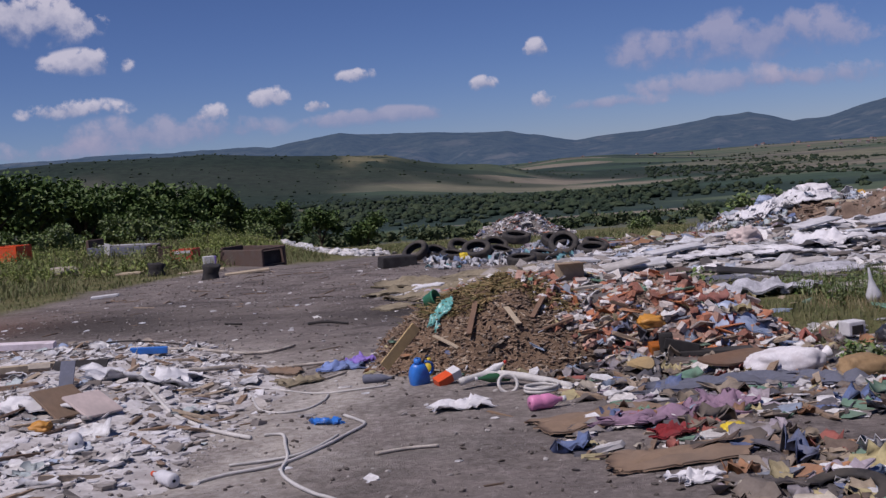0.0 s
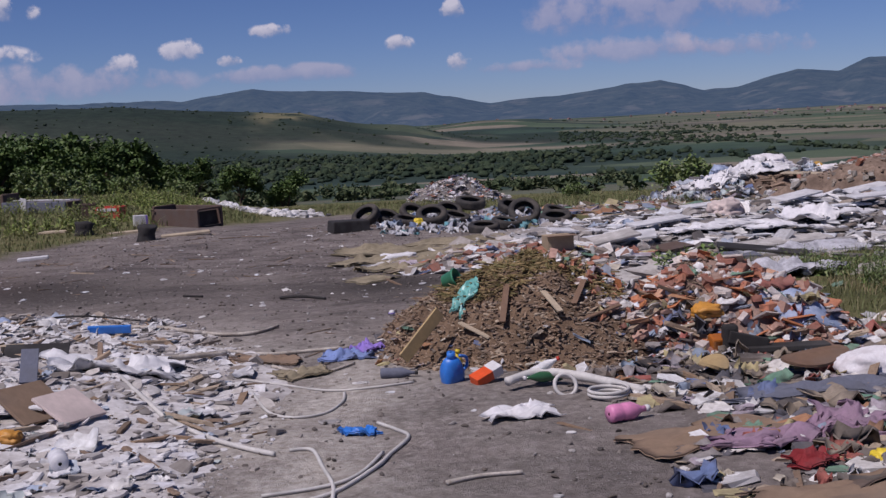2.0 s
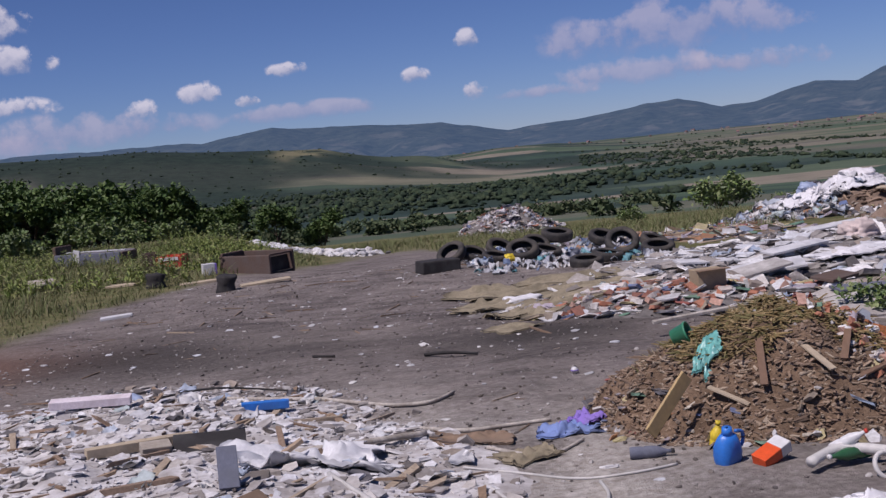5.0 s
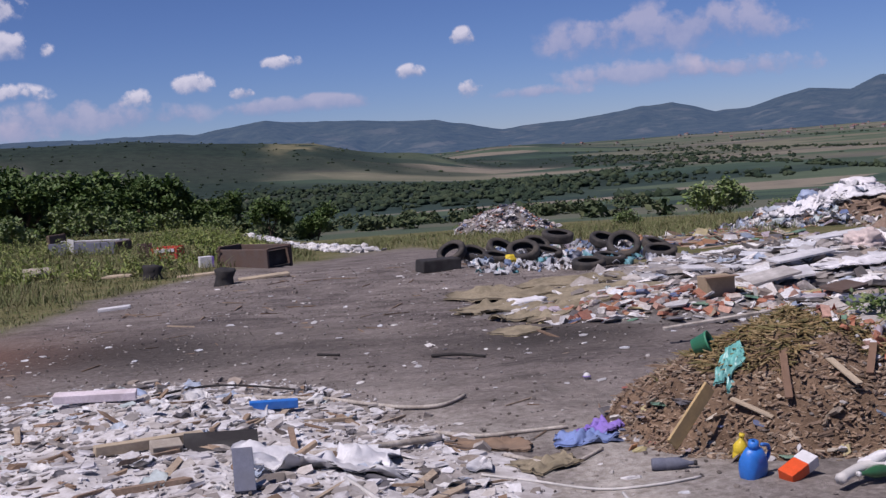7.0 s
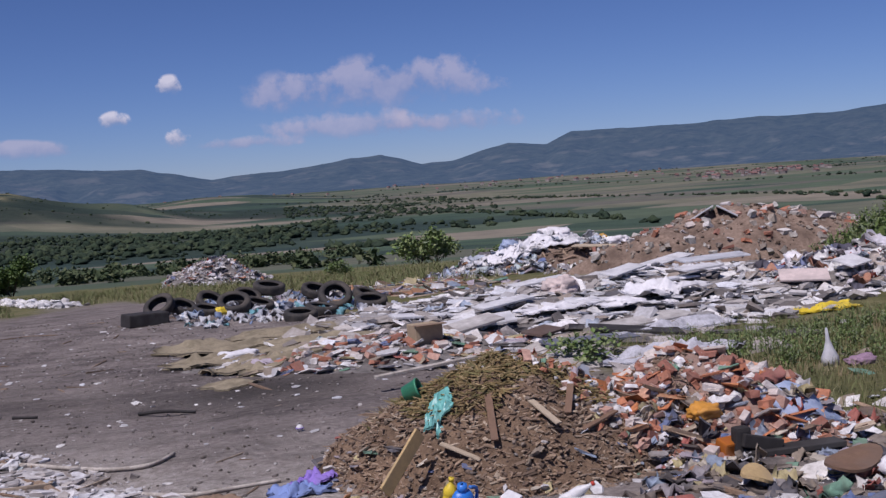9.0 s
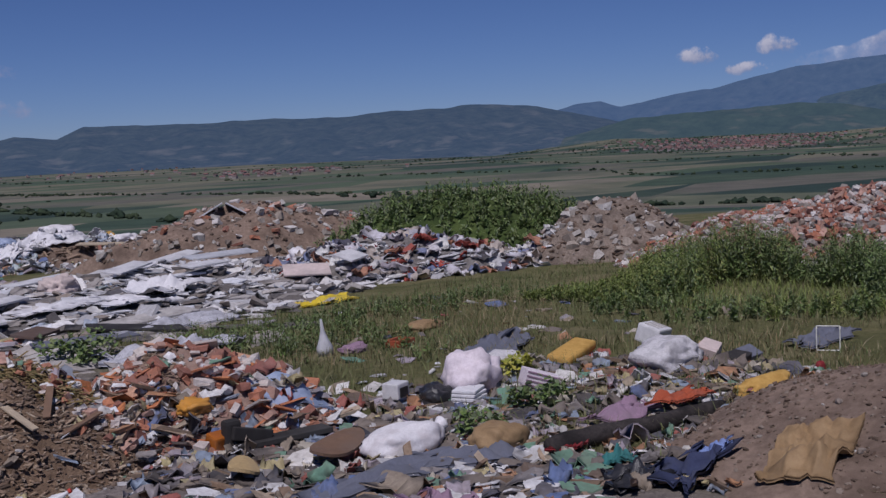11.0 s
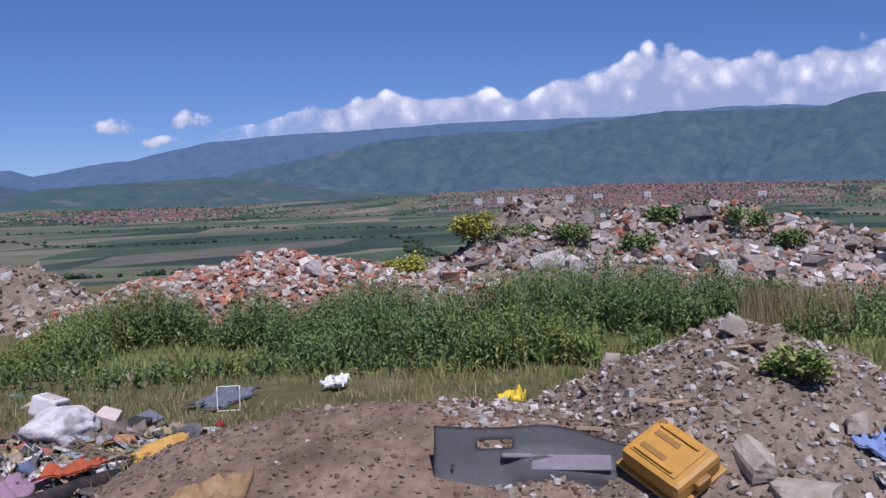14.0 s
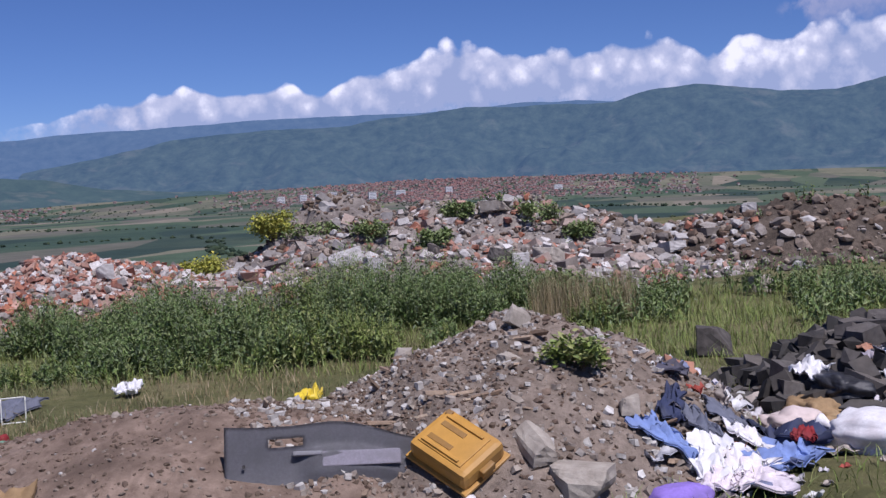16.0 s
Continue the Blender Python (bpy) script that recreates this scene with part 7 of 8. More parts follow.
# ---------------------------------------------------------------- car door lining, ochre case and stones on the soil
def door_lining(m):
    ob = empty("car_door_lining", m, "grey vinyl car door lining lying on soil", "car part")
    bm = bmesh.new()
    nx, ny = 46, 20
    W, H = 1.08, 0.44
    grid = [[bm.verts.new((W * (i / nx - 0.5), 0, H * j / ny)) for j in range(ny + 1)] for i in range(nx + 1)]
    for i in range(nx):
        for j in range(ny):
            x, z = W * ((i + 0.5) / nx - 0.5), H * (j + 0.5) / ny
            hole = (-0.31 < x < -0.12 and 0.325 < z < 0.385) or (-0.03 < x < 0.05 and 0.03 < z < 0.10)
            if not hole:
                bm.faces.new((grid[i][j], grid[i + 1][j], grid[i + 1][j + 1], grid[i][j + 1]))
    for v in list(bm.verts):
        if not v.link_faces:
            bm.verts.remove(v)
    for v in bm.verts:
        x, z = v.co.x, v.co.z
        v.co.z = z * (1 - 0.22 * smooth(0.0, 0.54, x)) + 0.015 * math.sin(x * 6)
        v.co.y = 0.05 * (x / 0.54) ** 2 + 0.02 * math.sin(z * 9) - 0.035 * float(smooth(0.10, 0.18, z) * (1 - smooth(0.26, 0.33, z)) * smooth(-0.16, -0.05, x))
    bmesh.ops.solidify(bm, geom=bm.faces[:], thickness=0.012)
    panel = part("panel", bm, M_GREYPL, ob)
    box_part("fabric_insert", (0.2, -0.006, 0.235), (0.44, 0.026, 0.085), M_GREYFAB, ob, None, 0.01, "lilac-grey fabric insert")
    box_part("pull_handle", (-0.1, -0.012, 0.27), (0.16, 0.03, 0.025), M_GREYPL, ob, None, 0.01)
    # black discs on the panel stand for the dark inside of clip holes
    for x_, z_ in ((-0.46, 0.06), (-0.44, 0.22), (-0.36, 0.10), (0.07, 0.07), (0.0, 0.13), (-0.05, 0.02)):
        bm = bmesh.new()
        bmesh.ops.create_cone(bm, cap_ends=True, segments=10, radius1=0.009, radius2=0.009, depth=0.008, matrix=pose(x_, -0.012 + 0.05 * (x_ / 0.54) ** 2, z_, 90, 0, 0))
        part("clip_hole", bm, M_BLACK, panel, "", True)
    return ob


door_lining(pose(3.97, 4.80, -0.04, -24, 3, 205 - 270))


def ochre_case(m):
    ob = empty("plastic_case", m, "ochre plastic case lid lying on stony soil", "case")
    box_part("shell", (0, 0, 0.07), (0.33, 0.42, 0.13), M_YELLOWPL, ob, bevel=0.035)
    box_part("flange", (0, 0, 0.012), (0.37, 0.46, 0.022), M_YELLOWPL, ob, bevel=0.008)
    top = box_part("raised_panel", (0, 0.015, 0.137), (0.25, 0.32, 0.014), M_YELLOWPL, ob, bevel=0.006)
    # grooves are plates in darker ochre, the recess shade painted on
    for x_ in (-0.06, 0.05):
        box_part("groove", (x_, 0.06, 0.1455), (0.035, 0.17, 0.006), M_OCHREDARK, top, bevel=0.002)
    for x_ in (-0.105, 0.10):
        box_part("rib", (x_, 0.02, 0.15), (0.02, 0.27, 0.016), M_YELLOWPL, top, bevel=0.005)
    box_part("latch", (0.0, -0.225, 0.07), (0.1, 0.04, 0.05), M_OCHREDARK, ob, bevel=0.01)
    box_part("latch", (0.13, 0.17, 0.13), (0.04, 0.04, 0.03), M_OCHREDARK, ob, bevel=0.008)
    return ob


ochre_case(pose(4.27, 4.13, 0.135, 0, 0, -80) @ pose(0, 0, 0, 36, -4, 0) @ pose(0, 0, 0, 0, 0, 43))
rock("rock", 4.34, 3.7, (0.30, 0.17, 0.13), 30, M_STONE, "pale angular stone by an ochre case", seed=11, ry=-16)
rock("rock", 4.14, 3.45, (0.32, 0.24, 0.16), 75, M_STONE, "rough grey stone on soil", seed=12)
rock("rock", 5.75, 3.95, (0.24, 0.07, 0.13), -40, M_STONE, "flat stone on top of the soil heap", seed=13, ry=28)
rock("rock", 5.2, 3.95, (0.14, 0.1, 0.08), -40, M_STONE, "small pale stone in soil", seed=14)
rock("rock", 4.9, 3.2, (0.16, 0.12, 0.1), 10, M_STONE, "rounded pale stone in soil", seed=15)
rock("rock", 6.6, 4.95, (0.22, 0.14, 0.12), 10, M_STONE, "pale stone at the heap foot", seed=16)
rock("rock", 6.9, 5.3, (0.2, 0.14, 0.12), 60, M_STONE, "broken pale stone at the heap foot", seed=17)
rock("rock", 9.5, 2.5, (0.42, 0.34, 0.3), 0, M_DARKROCK, "dark rock at the grass edge", seed=18)
sack("plastic_bag", 4.0, 4.02, (0.24, 0.16, 0.10), 20, M_SACKWHITE, "crumpled white bag under the ochre case", "bag", 0.55, 31)
sack("plastic_bag", 3.6, 4.6, (0.26, 0.18, 0.12), 70, M_BLUEFILM, "crumpled bluish bag on soil", "bag", 0.55, 32)
# clothes
drape("clothes", 4.66, 2.72, 0.44, 0.34, 20, 0.10, M_PAPER, "tangled white clothes on soil", "clothes", 0.012, 0.03, 111, 0.3, 26)
drape("clothes", 4.92, 2.3, 0.46, 0.3, -30, 0.13, M_BLUERAG, "crumpled blue quilt on soil", "quilt", 0.015, 0.05, 112, 0.25, 24)
drape("clothes", 4.8, 2.98, 0.3, 0.12, 70, 0.10, M_BLUERAG, "blue trousers tangled with white clothes", "clothes", 0.012, 0.04, 113, 0.3)
for k, (x_, y_, w_, d_, a_, m_, l_) in enumerate([(4.5, 2.5, 0.32, 0.26, 60, M_SACKLILAC, "crumpled pale lilac shirt on soil"), (4.74, 2.5, 0.26, 0.3, 10, M_SACKWHITE, "bunched white shirt among clothes"), (4.42, 2.72, 0.24, 0.2, -30, M_SACKLILAC, "pale lilac cloth beside a violet case"),
                                                  (4.98, 2.78, 0.2, 0.13, 35, M_SLATE, "grey-blue trousers among clothes"), (5.1, 2.95, 0.22, 0.12, -15, M_NAVY, "dark blue trousers on stony soil"), (5.1, 2.5, 0.2, 0.26, 80, M_SACKWHITE, "small white garment on clothes")]):
    drape("clothes", x_, y_, w_, d_, a_, 0.085, m_, l_, "clothes", 0.012, 0.05, 210 + k, 0.34, 22)
drape("clothes", 5.35, 2.6, 0.4, 0.3, 10, 0.09, M_SLATE, "grey-blue clothes on soil", "clothes", 0.012, 0.03, 114, 0.3)
drape("clothes", 5.4, 2.2, 0.5, 0.5, 50, 0.18, M_NAVY, "dark navy clothes in a bunch", "clothes", 0.012, 0.04, 115, 0.3)
drape("clothes", 5.05, 2.2, 0.18, 0.14, 0, 0.10, M_DARKRED, "dark red cloth in clothes", "clothes", 0.012, 0.12, 116, 0.3)
sack("cushion", 4.3, 2.92, (0.36, 0.22, 0.14), -60, M_PURPLE, "violet-blue padded case on soil", "case", 0.12, 33)
sack("shoe", 4.25, 2.95, (0.24, 0.09, 0.1), -60, M_WHITEPL, "white trainer lying on soil", "shoe", 0.15, 34)
sack("sack", 5.2, 1.75, (0.6, 0.42, 0.3), 60, M_SACKWHITE, "grey-white woven sack lying slack", "sack", 0.3, 35, True)
sack("plastic_bag", 6.3, 1.95, (0.5, 0.36, 0.22), 10, M_TAN, "tan plastic bag on dark sacks", "bag", 0.5, 36)
sack("plastic_bag", 6.0, 2.15, (0.45, 0.36, 0.18), 40, M_PINKPAPER, "pale beige cloth bundle", "cloth", 0.5, 37)
for k, (x_, y_, s_) in enumerate([(6.9, 1.3, (0.5, 0.32, 0.18)), (7.5, 1.35, (0.6, 0.4, 0.22)), (7.2, 1.0, (0.7, 0.5, 0.3)), (6.5, 1.15, (0.6, 0.5, 0.24)), (7.8, 1.2, (0.6, 0.5, 0.3))]):
    rock("asphalt_block", x_, y_, tuple(0.6 * q_ for q_ in s_), 50 * k, M_DARKROCK, "broken dark asphalt block on a heap", "asphalt", 140 + k, -0.02, 0, 12 - 6 * (k % 4), 5)
sack("bin_bag", 6.55, 1.75, (0.5, 0.36, 0.2), 20, M_BINBAG, "torn black plastic sack beside asphalt", "bag", 0.5, 44)
b_ = bmesh.new()
bm_box(b_, (0, 0, 0), (1.2, 0.3, 0.04), None, 0.006)
thing("plank", b_, M_PALEWOOD, down(8.3, 1.15, 0.08, 30, -6, 120), "weathered plank leaning over dark sacks", "plank", flat=True)
drape("paper", 6.75, 1.95, 0.3, 0.2, 30, 0.14, M_PAPER, "white paper scrap on black sacks", "paper", 0.008, 0.1, 117, 0.2)

# ---------------------------------------------------------------- large blocks on the rubble
for k, (x_, y_, s_, a_, ry_, m_, l_) in enumerate([(17.0, 8.2, (0.85, 0.4, 0.36), -60, -14, M_CONC, "pale concrete block on rubble"), (19.7, 11.3, (0.7, 0.5, 0.34), 20, 16, M_CONC, "tilted pale concrete slab on rubble"), (19.0, 12.3, (0.7, 0.5, 0.4), 0, -20, M_STONE, "grey slab leaning on rubble"),
                                                   (21.0, 6.2, (0.75, 0.45, 0.34), 70, 0, M_STONE, "grey boulder on the ridge crest"), (17.6, 5.6, (0.85, 0.4, 0.3), -50, 24, M_DARKROCK, "dark slab tilted on rubble"), (17.4, 5.3, (0.5, 0.4, 0.3), 10, 0, M_CONC, "white broken block on rubble"),
                                                   (18.2, 4.9, (0.7, 0.5, 0.35), 40, 0, M_STONE, "grey boulder on rubble"), (16.4, 7.6, (0.4, 0.4, 0.34), 30, 0, M_CONC, "broken white lump on rubble"), (15.7, 12.0, (0.5, 0.4, 0.34), 30, 0, M_CONC, "pale concrete lump in brick rubble"),
                                                   (14.4, 11.0, (0.5, 0.4, 0.3), 60, 10, M_STONE, "grey lump in brick rubble"), (20.4, 9.6, (0.5, 0.35, 0.3), 60, 10, M_STONE, "pale boulder on the rubble crest"), (22.0, 1.2, (0.5, 0.4, 0.3), 0, 0, M_CONC, "pale block on dark soil"), (20.0, 2.8, (0.9, 0.5, 0.3), 30, 8, M_CONC, "flat concrete slab on rubble"), (14.9, 1.6, (0.6, 0.45, 0.35), 30, 8, M_STONE, "mossy boulder at the grass edge")]):
    s_ = tuple(0.7 * q_ for q_ in s_)
    rock("concrete_block" if m_ is M_CONC else "boulder", x_, y_, s_, a_, m_, l_, "block" if m_ is M_CONC else "rock", 70 + k, 0.0, 0, ry_, 4)

# ---------------------------------------------------------------- town and villages in the valley
# wall and roof colours carry the town's haze: dulled, towards pinkish grey
M_WALL = palette("rendered_walls", [(0.30, 0.27, 0.26), (0.36, 0.33, 0.32), (0.24, 0.20, 0.19), (0.42, 0.38, 0.36)], 0.9, 0.2, 0.5, dirt=0.1)
M_ROOF = palette("clay_roofs", [(0.24, 0.125, 0.12), (0.20, 0.115, 0.11), (0.27, 0.15, 0.14), (0.21, 0.15, 0.145)], 0.9, 0.2, 0.5, dirt=0.1)


def houses(azs, rs, wall, roof):
    n = len(azs)
    x, y = HUB[0] + rs * np.sin(np.radians(azs)), HUB[1] + rs * np.cos(np.radians(azs))
    z = ground_z(x, y)
    w, d, h = RNG.uniform(5, 10, n), RNG.uniform(4.5, 7.5, n), RNG.uniform(2.5, 5, n)
    t = RNG.uniform(0, np.pi, n)
    c, s = np.cos(t), np.sin(t)

    def put(u, v, k):
        return np.stack([x + u * c - v * s, y + u * s + v * c, z + k], -1)

    base = [put(su * w / 2, sv * d / 2, k) for k in (-2 + 0 * h, h) for su, sv in ((-1, -1), (1, -1), (1, 1), (-1, 1))]
    v = np.stack(base, 1).reshape(-1, 3)
    k = np.arange(n)[:, None] * 8
    f = []
    for q in ((0, 1, 5, 4), (1, 2, 6, 5), (2, 3, 7, 6), (3, 0, 4, 7)):
        f += (k + np.array(q)).tolist()
    tagged(new("houses", raw_mesh("houses", v, f, wall)), "pale rendered houses of a far town", "houses", kind="stuff")
    rise = d * 0.34
    rp = [put(su * w * 0.55, sv * d * 0.58, h) for su, sv in ((-1, -1), (1, -1), (1, 1), (-1, 1))] + [put(-w * 0.55, 0 * d, h + rise), put(w * 0.55, 0 * d, h + rise)]
    v = np.stack(rp, 1).reshape(-1, 3)
    k = np.arange(n)[:, None] * 6
    f = []
    for q in ((0, 1, 5, 4), (2, 3, 4, 5)):
        f += (k + np.array(q)).tolist()
    for q in ((3, 0, 4), (1, 2, 5)):
        f += (k + np.array(q)).tolist()
    tagged(new("house_roofs", raw_mesh("house_roofs", v, f, roof)), "red clay roofs of a far town", "roofs", kind="stuff")


ta = np.concatenate([RNG.normal(80, 4.4, 2000), RNG.uniform(69, 92, 500), RNG.normal(55.5, 2.6, 420), RNG.normal(33, 2.0, 60), RNG.uniform(0, 30, 50)])
tr = np.concatenate([RNG.uniform(2850, 3800, 2000), RNG.uniform(2800, 3900, 500), RNG.uniform(2800, 3380, 420), RNG.uniform(1900, 2300, 60), RNG.uniform(2400, 3600, 50)])
houses(ta, tr, M_WALL, M_ROOF)


def tower_block(az, r, w, h):
    x, y = HUB[0] + r * math.sin(radians(az)), HUB[1] + r * math.cos(radians(az))
    ob = empty("apartment_block", pose(x, y, float(ground_z(x, y)), 0, 0, -az + 12), "pale apartment block in a far town", "building", "town apartment blocks")
    wall = box_part("wall", (0, 0, h / 2), (w, 12, h), M_WHITEPL, ob, bevel=0.2)
    box_part("roof", (0, 0, h + 0.4), (w + 0.8, 12.8, 0.8), M_CONC, ob, bevel=0.1)
    for k in range(int(h // 4)):
        box_part("window_band", (0, -6.05, 2 + 4 * k), (w * 0.86, 0.12, 1.5), M_SLATE, wall, bevel=0.02)


for k, (a_, r_, w_, h_) in enumerate([(71.5, 3100, 20, 17), (72.6, 3050, 18, 22), (73.4, 3120, 22, 18), (74.1, 3060, 16, 24), (74.9, 3150, 20, 16), (76.0, 3080, 20, 20), (77.4, 3200, 26, 14), (79.8, 3180, 18, 18), (85.2, 3150, 22, 14)]):
    tower_block(a_, r_, w_, h_)


# ---------------------------------------------------------------- plants
MAT_WEED = palette("weed_leaves", [(0.15, 0.225, 0.07), (0.11, 0.175, 0.06), (0.20, 0.26, 0.10), (0.18, 0.23, 0.13), (0.13, 0.205, 0.05), (0.23, 0.28, 0.12)], 0.6, 0.3, 30, dirt=0.1)
MAT_GRASS = palette("grass_blades", [(0.15, 0.18, 0.07), (0.185, 0.19, 0.085), (0.13, 0.165, 0.06), (0.24, 0.22, 0.12), (0.155, 0.18, 0.07), (0.20, 0.20, 0.10)], 0.7, 0.25, 30, dirt=0.1)
MAT_STRAW = palette("dry_straw", [(0.36, 0.29, 0.18), (0.28, 0.21, 0.11), (0.42, 0.35, 0.23), (0.22, 0.18, 0.09), (0.16, 0.16, 0.07)], 0.8, 0.2, 30, dirt=0.1)
MAT_TREE = palette("tree_leaves", [(0.06, 0.11, 0.025), (0.085, 0.14, 0.035), (0.045, 0.09, 0.02), (0.11, 0.165, 0.045), (0.07, 0.125, 0.03)], 0.55, 0.3, 12, dirt=0.05)
MAT_LIME = palette("lime_leaves", [(0.40, 0.40, 0.06), (0.33, 0.35, 0.06), (0.46, 0.43, 0.08), (0.27, 0.30, 0.05)], 0.6, 0.3, 30, dirt=0.05)
# greens blued a little to imitate the haze over the valley
MAT_FARWOOD = palette("far_woods", [(0.034, 0.054, 0.036), (0.045, 0.067, 0.040), (0.027, 0.045, 0.031), (0.056, 0.078, 0.045)], 0.95, 0.1, 0.6, dirt=0.05)
MAT_SCRUB = palette("scrub_leaves", [(0.065, 0.095, 0.045), (0.085, 0.115, 0.055), (0.05, 0.078, 0.038), (0.11, 0.13, 0.065)], 0.8, 0.2, 0.6, dirt=0.05)
MAT_BARK = surface("bark", (0.06, 0.045, 0.035), (0.14, 0.11, 0.085), 30, 0.95, 0.1)
MAT_SHRUB = palette("shrub_leaves", [(0.15, 0.215, 0.07), (0.19, 0.25, 0.085), (0.13, 0.185, 0.06), (0.23, 0.28, 0.11)], 0.6, 0.3, 30, dirt=0.05)
MAT_WEEDPALE = palette("pale_weed_leaves", [(0.24, 0.30, 0.075), (0.19, 0.26, 0.06), (0.31, 0.33, 0.12), (0.21, 0.27, 0.09)], 0.6, 0.3, 30, dirt=0.05)
MAT_STEM = surface("green_stem", (0.07, 0.09, 0.03), (0.12, 0.13, 0.05), 40, 0.8, 0.2)


def blades(name, x, y, height, width, lean, material, label, category):
    """Grass: one bent, tapering blade at each place."""
    n = len(x)
    z = surf(x, y) - 0.01
    yaw, out = RNG.uniform(0, 2 * np.pi, n), RNG.normal(0, lean, n)
    cx, sy = np.cos(yaw), np.sin(yaw)
    b = np.stack([x, y, z], -1)
    side = np.stack([-sy, cx, np.zeros(n)], -1) * (width * 0.5)[:, None]
    m = b + np.stack([cx * out * height * 0.35, sy * out * height * 0.35, height * 0.6], -1)
    t = b + np.stack([cx * out * height, sy * out * height, height], -1)
    v = np.stack([b - side, b + side, m + side * 0.8, m - side * 0.8, t], 1).reshape(-1, 3)
    k = np.arange(n)[:, None] * 5
    f = (k + np.array([0, 1, 2, 3])).tolist() + (k + np.array([3, 2, 4])).tolist()
    return tagged(new(name, raw_mesh(name, v, f, material)), label, category, kind="stuff")


def leaf_cloud(centres, length, width, rise=0.25, spread=None):
    """Verts and faces of one folded leaf at each place, pointing any way."""
    n = len(centres)
    yaw, pitch = RNG.uniform(0, 2 * np.pi, n), RNG.normal(rise, 0.55, n)
    if spread is not None:
        yaw = spread
    d = np.stack([np.cos(yaw) * np.cos(pitch), np.sin(yaw) * np.cos(pitch), np.sin(pitch)], -1)
    s = np.cross(d, RNG.normal(0, 0.35, (n, 3)) + np.array([0, 0, 1.0]))
    s /= np.linalg.norm(s, axis=1, keepdims=True)
    up = np.cross(s, d)
    L, W = np.asarray(length)[:, None], np.asarray(width)[:, None]
    a, tip = centres, centres + d * L
    m = centres + d * L * 0.45
    v = np.stack([a, m + s * W * 0.5 + up * W * 0.15, tip, m - s * W * 0.5 + up * W * 0.15], 1).reshape(-1, 3)
    k = np.arange(n)[:, None] * 4
    return v, (k + np.array([0, 1, 2, 3])).tolist()


def weeds(name, x, y, height, leaves, length, material, label, category="weeds"):
    """Tall herbs: a bent stem and rings of narrow leaves up it, all in one mesh."""
    n = len(x)
    z = surf(x, y)
    lean = RNG.normal(0, 0.10, (n, 2)) * height[:, None]
    t = np.tile(np.linspace(0.12, 1.0, leaves), (n, 1)) + RNG.uniform(-0.04, 0.04, (n, leaves))
    c = np.stack([x[:, None] + lean[:, :1] * t ** 2, y[:, None] + lean[:, 1:] * t ** 2, z[:, None] + height[:, None] * t], -1)
    side = RNG.normal(0, 1, (n, leaves, 2)) * (0.085 * height[:, None] * (1.15 - t) ** 0.6)[..., None]
    c[..., :2] += side
    ln = (length * (1.25 - 0.75 * t) * RNG.uniform(0.7, 1.3, (n, leaves))).ravel()
    v, f = leaf_cloud(c.reshape(-1, 3), ln, ln * 0.34, 0.5)
    me = raw_mesh(name, v, f, material)
    ob = tagged(new(name, me), label, category, kind="stuff")
    w = 0.006
    b = np.stack([x, y, z], -1)
    top = np.stack([x + lean[:, 0], y + lean[:, 1], z + height], -1)
    sv = np.stack([b + (w, 0, 0), b + (-w, w, 0), b + (-w, -w, 0), top], 1).reshape(-1, 3)
    k = np.arange(n)[:, None] * 4
    sf = (k + np.array([0, 1, 3])).tolist() + (k + np.array([1, 2, 3])).tolist() + (k + np.array([2, 0, 3])).tolist()
    st = new("stems", raw_mesh("stems", sv, sf, MAT_STEM))
    st.parent = ob
    tagged(st, kind="stuff")
    return ob


# the tall weed bank between the litter and the rubble
def bank(x, y):
    n = fbm(x * 0.45, y * 0.45, 3, 61)
    front = np.interp(y, [-1, 2, 4, 6, 8, 10, 12, 14, 16], [12.4, 10.7, 10.4, 9.9, 9.1, 8.2, 8.3, 8.8, 10.4])
    back = np.interp(y, [-1, 4, 8, 11, 13, 16], [15.5, 14.8, 14.2, 13.4, 12.6, 12.0])
    return (x > front + 0.5 * n) & (x < back) & (n > -0.5)


CLUMP_X, CLUMP_Y = in_patch(40, 8.2, 15.4, 3.6, 14.0, bank)
CLUMP_R, CLUMP_H = RNG.uniform(0.42, 0.85, 40), RNG.uniform(0.65, 1.12, 40)


def clump(x, y):
    """How far up the nearest clump's dome a place lies, 0 between the clumps."""
    d = np.hypot(x[:, None] - CLUMP_X, y[:, None] - CLUMP_Y) / CLUMP_R
    return (CLUMP_H * np.sqrt(np.clip(1 - d ** 2, 0, 1))).max(1)


wx, wy = in_patch(3000, 7.8, 15.6, 3.6, 14.2, lambda x, y: bank(x, y) & (clump(x, y) > RNG.uniform(-0.25, 0.7, len(x))))
tall = np.interp(polar(wx, wy)[1], [44, 49, 51, 53, 58, 60.5, 62.7, 65, 72, 76, 79, 82, 85], [0.2, 0.25, 0.6, 1.02, 0.98, 0.85, 0.68, 0.88, 1.0, 0.92, 1.05, 1.0, 0.45])
deep = wx - np.interp(wy, [-1, 2, 4, 6, 8, 10, 12, 14, 16], [12.4, 10.7, 10.4, 9.9, 9.1, 8.2, 8.3, 8.8, 10.4])
tall = np.clip(tall * (0.55 + 0.45 * smooth(-0.2, 1.0, deep)) * (0.24 + 0.76 * clump(wx, wy)) * RNG.uniform(0.7, 1.15, len(wx)), 0.12, 1.15)
pale = vnoise(wx * 0.5 + 3, wy * 0.5, 23) + RNG.uniform(-0.5, 0.5, len(wx)) > deep * 0.2 - 0.1
weeds("tall_weeds", wx[~pale], wy[~pale], tall[~pale], 62, 0.072, MAT_WEED, "dense bank of tall grey-green leafy weeds")
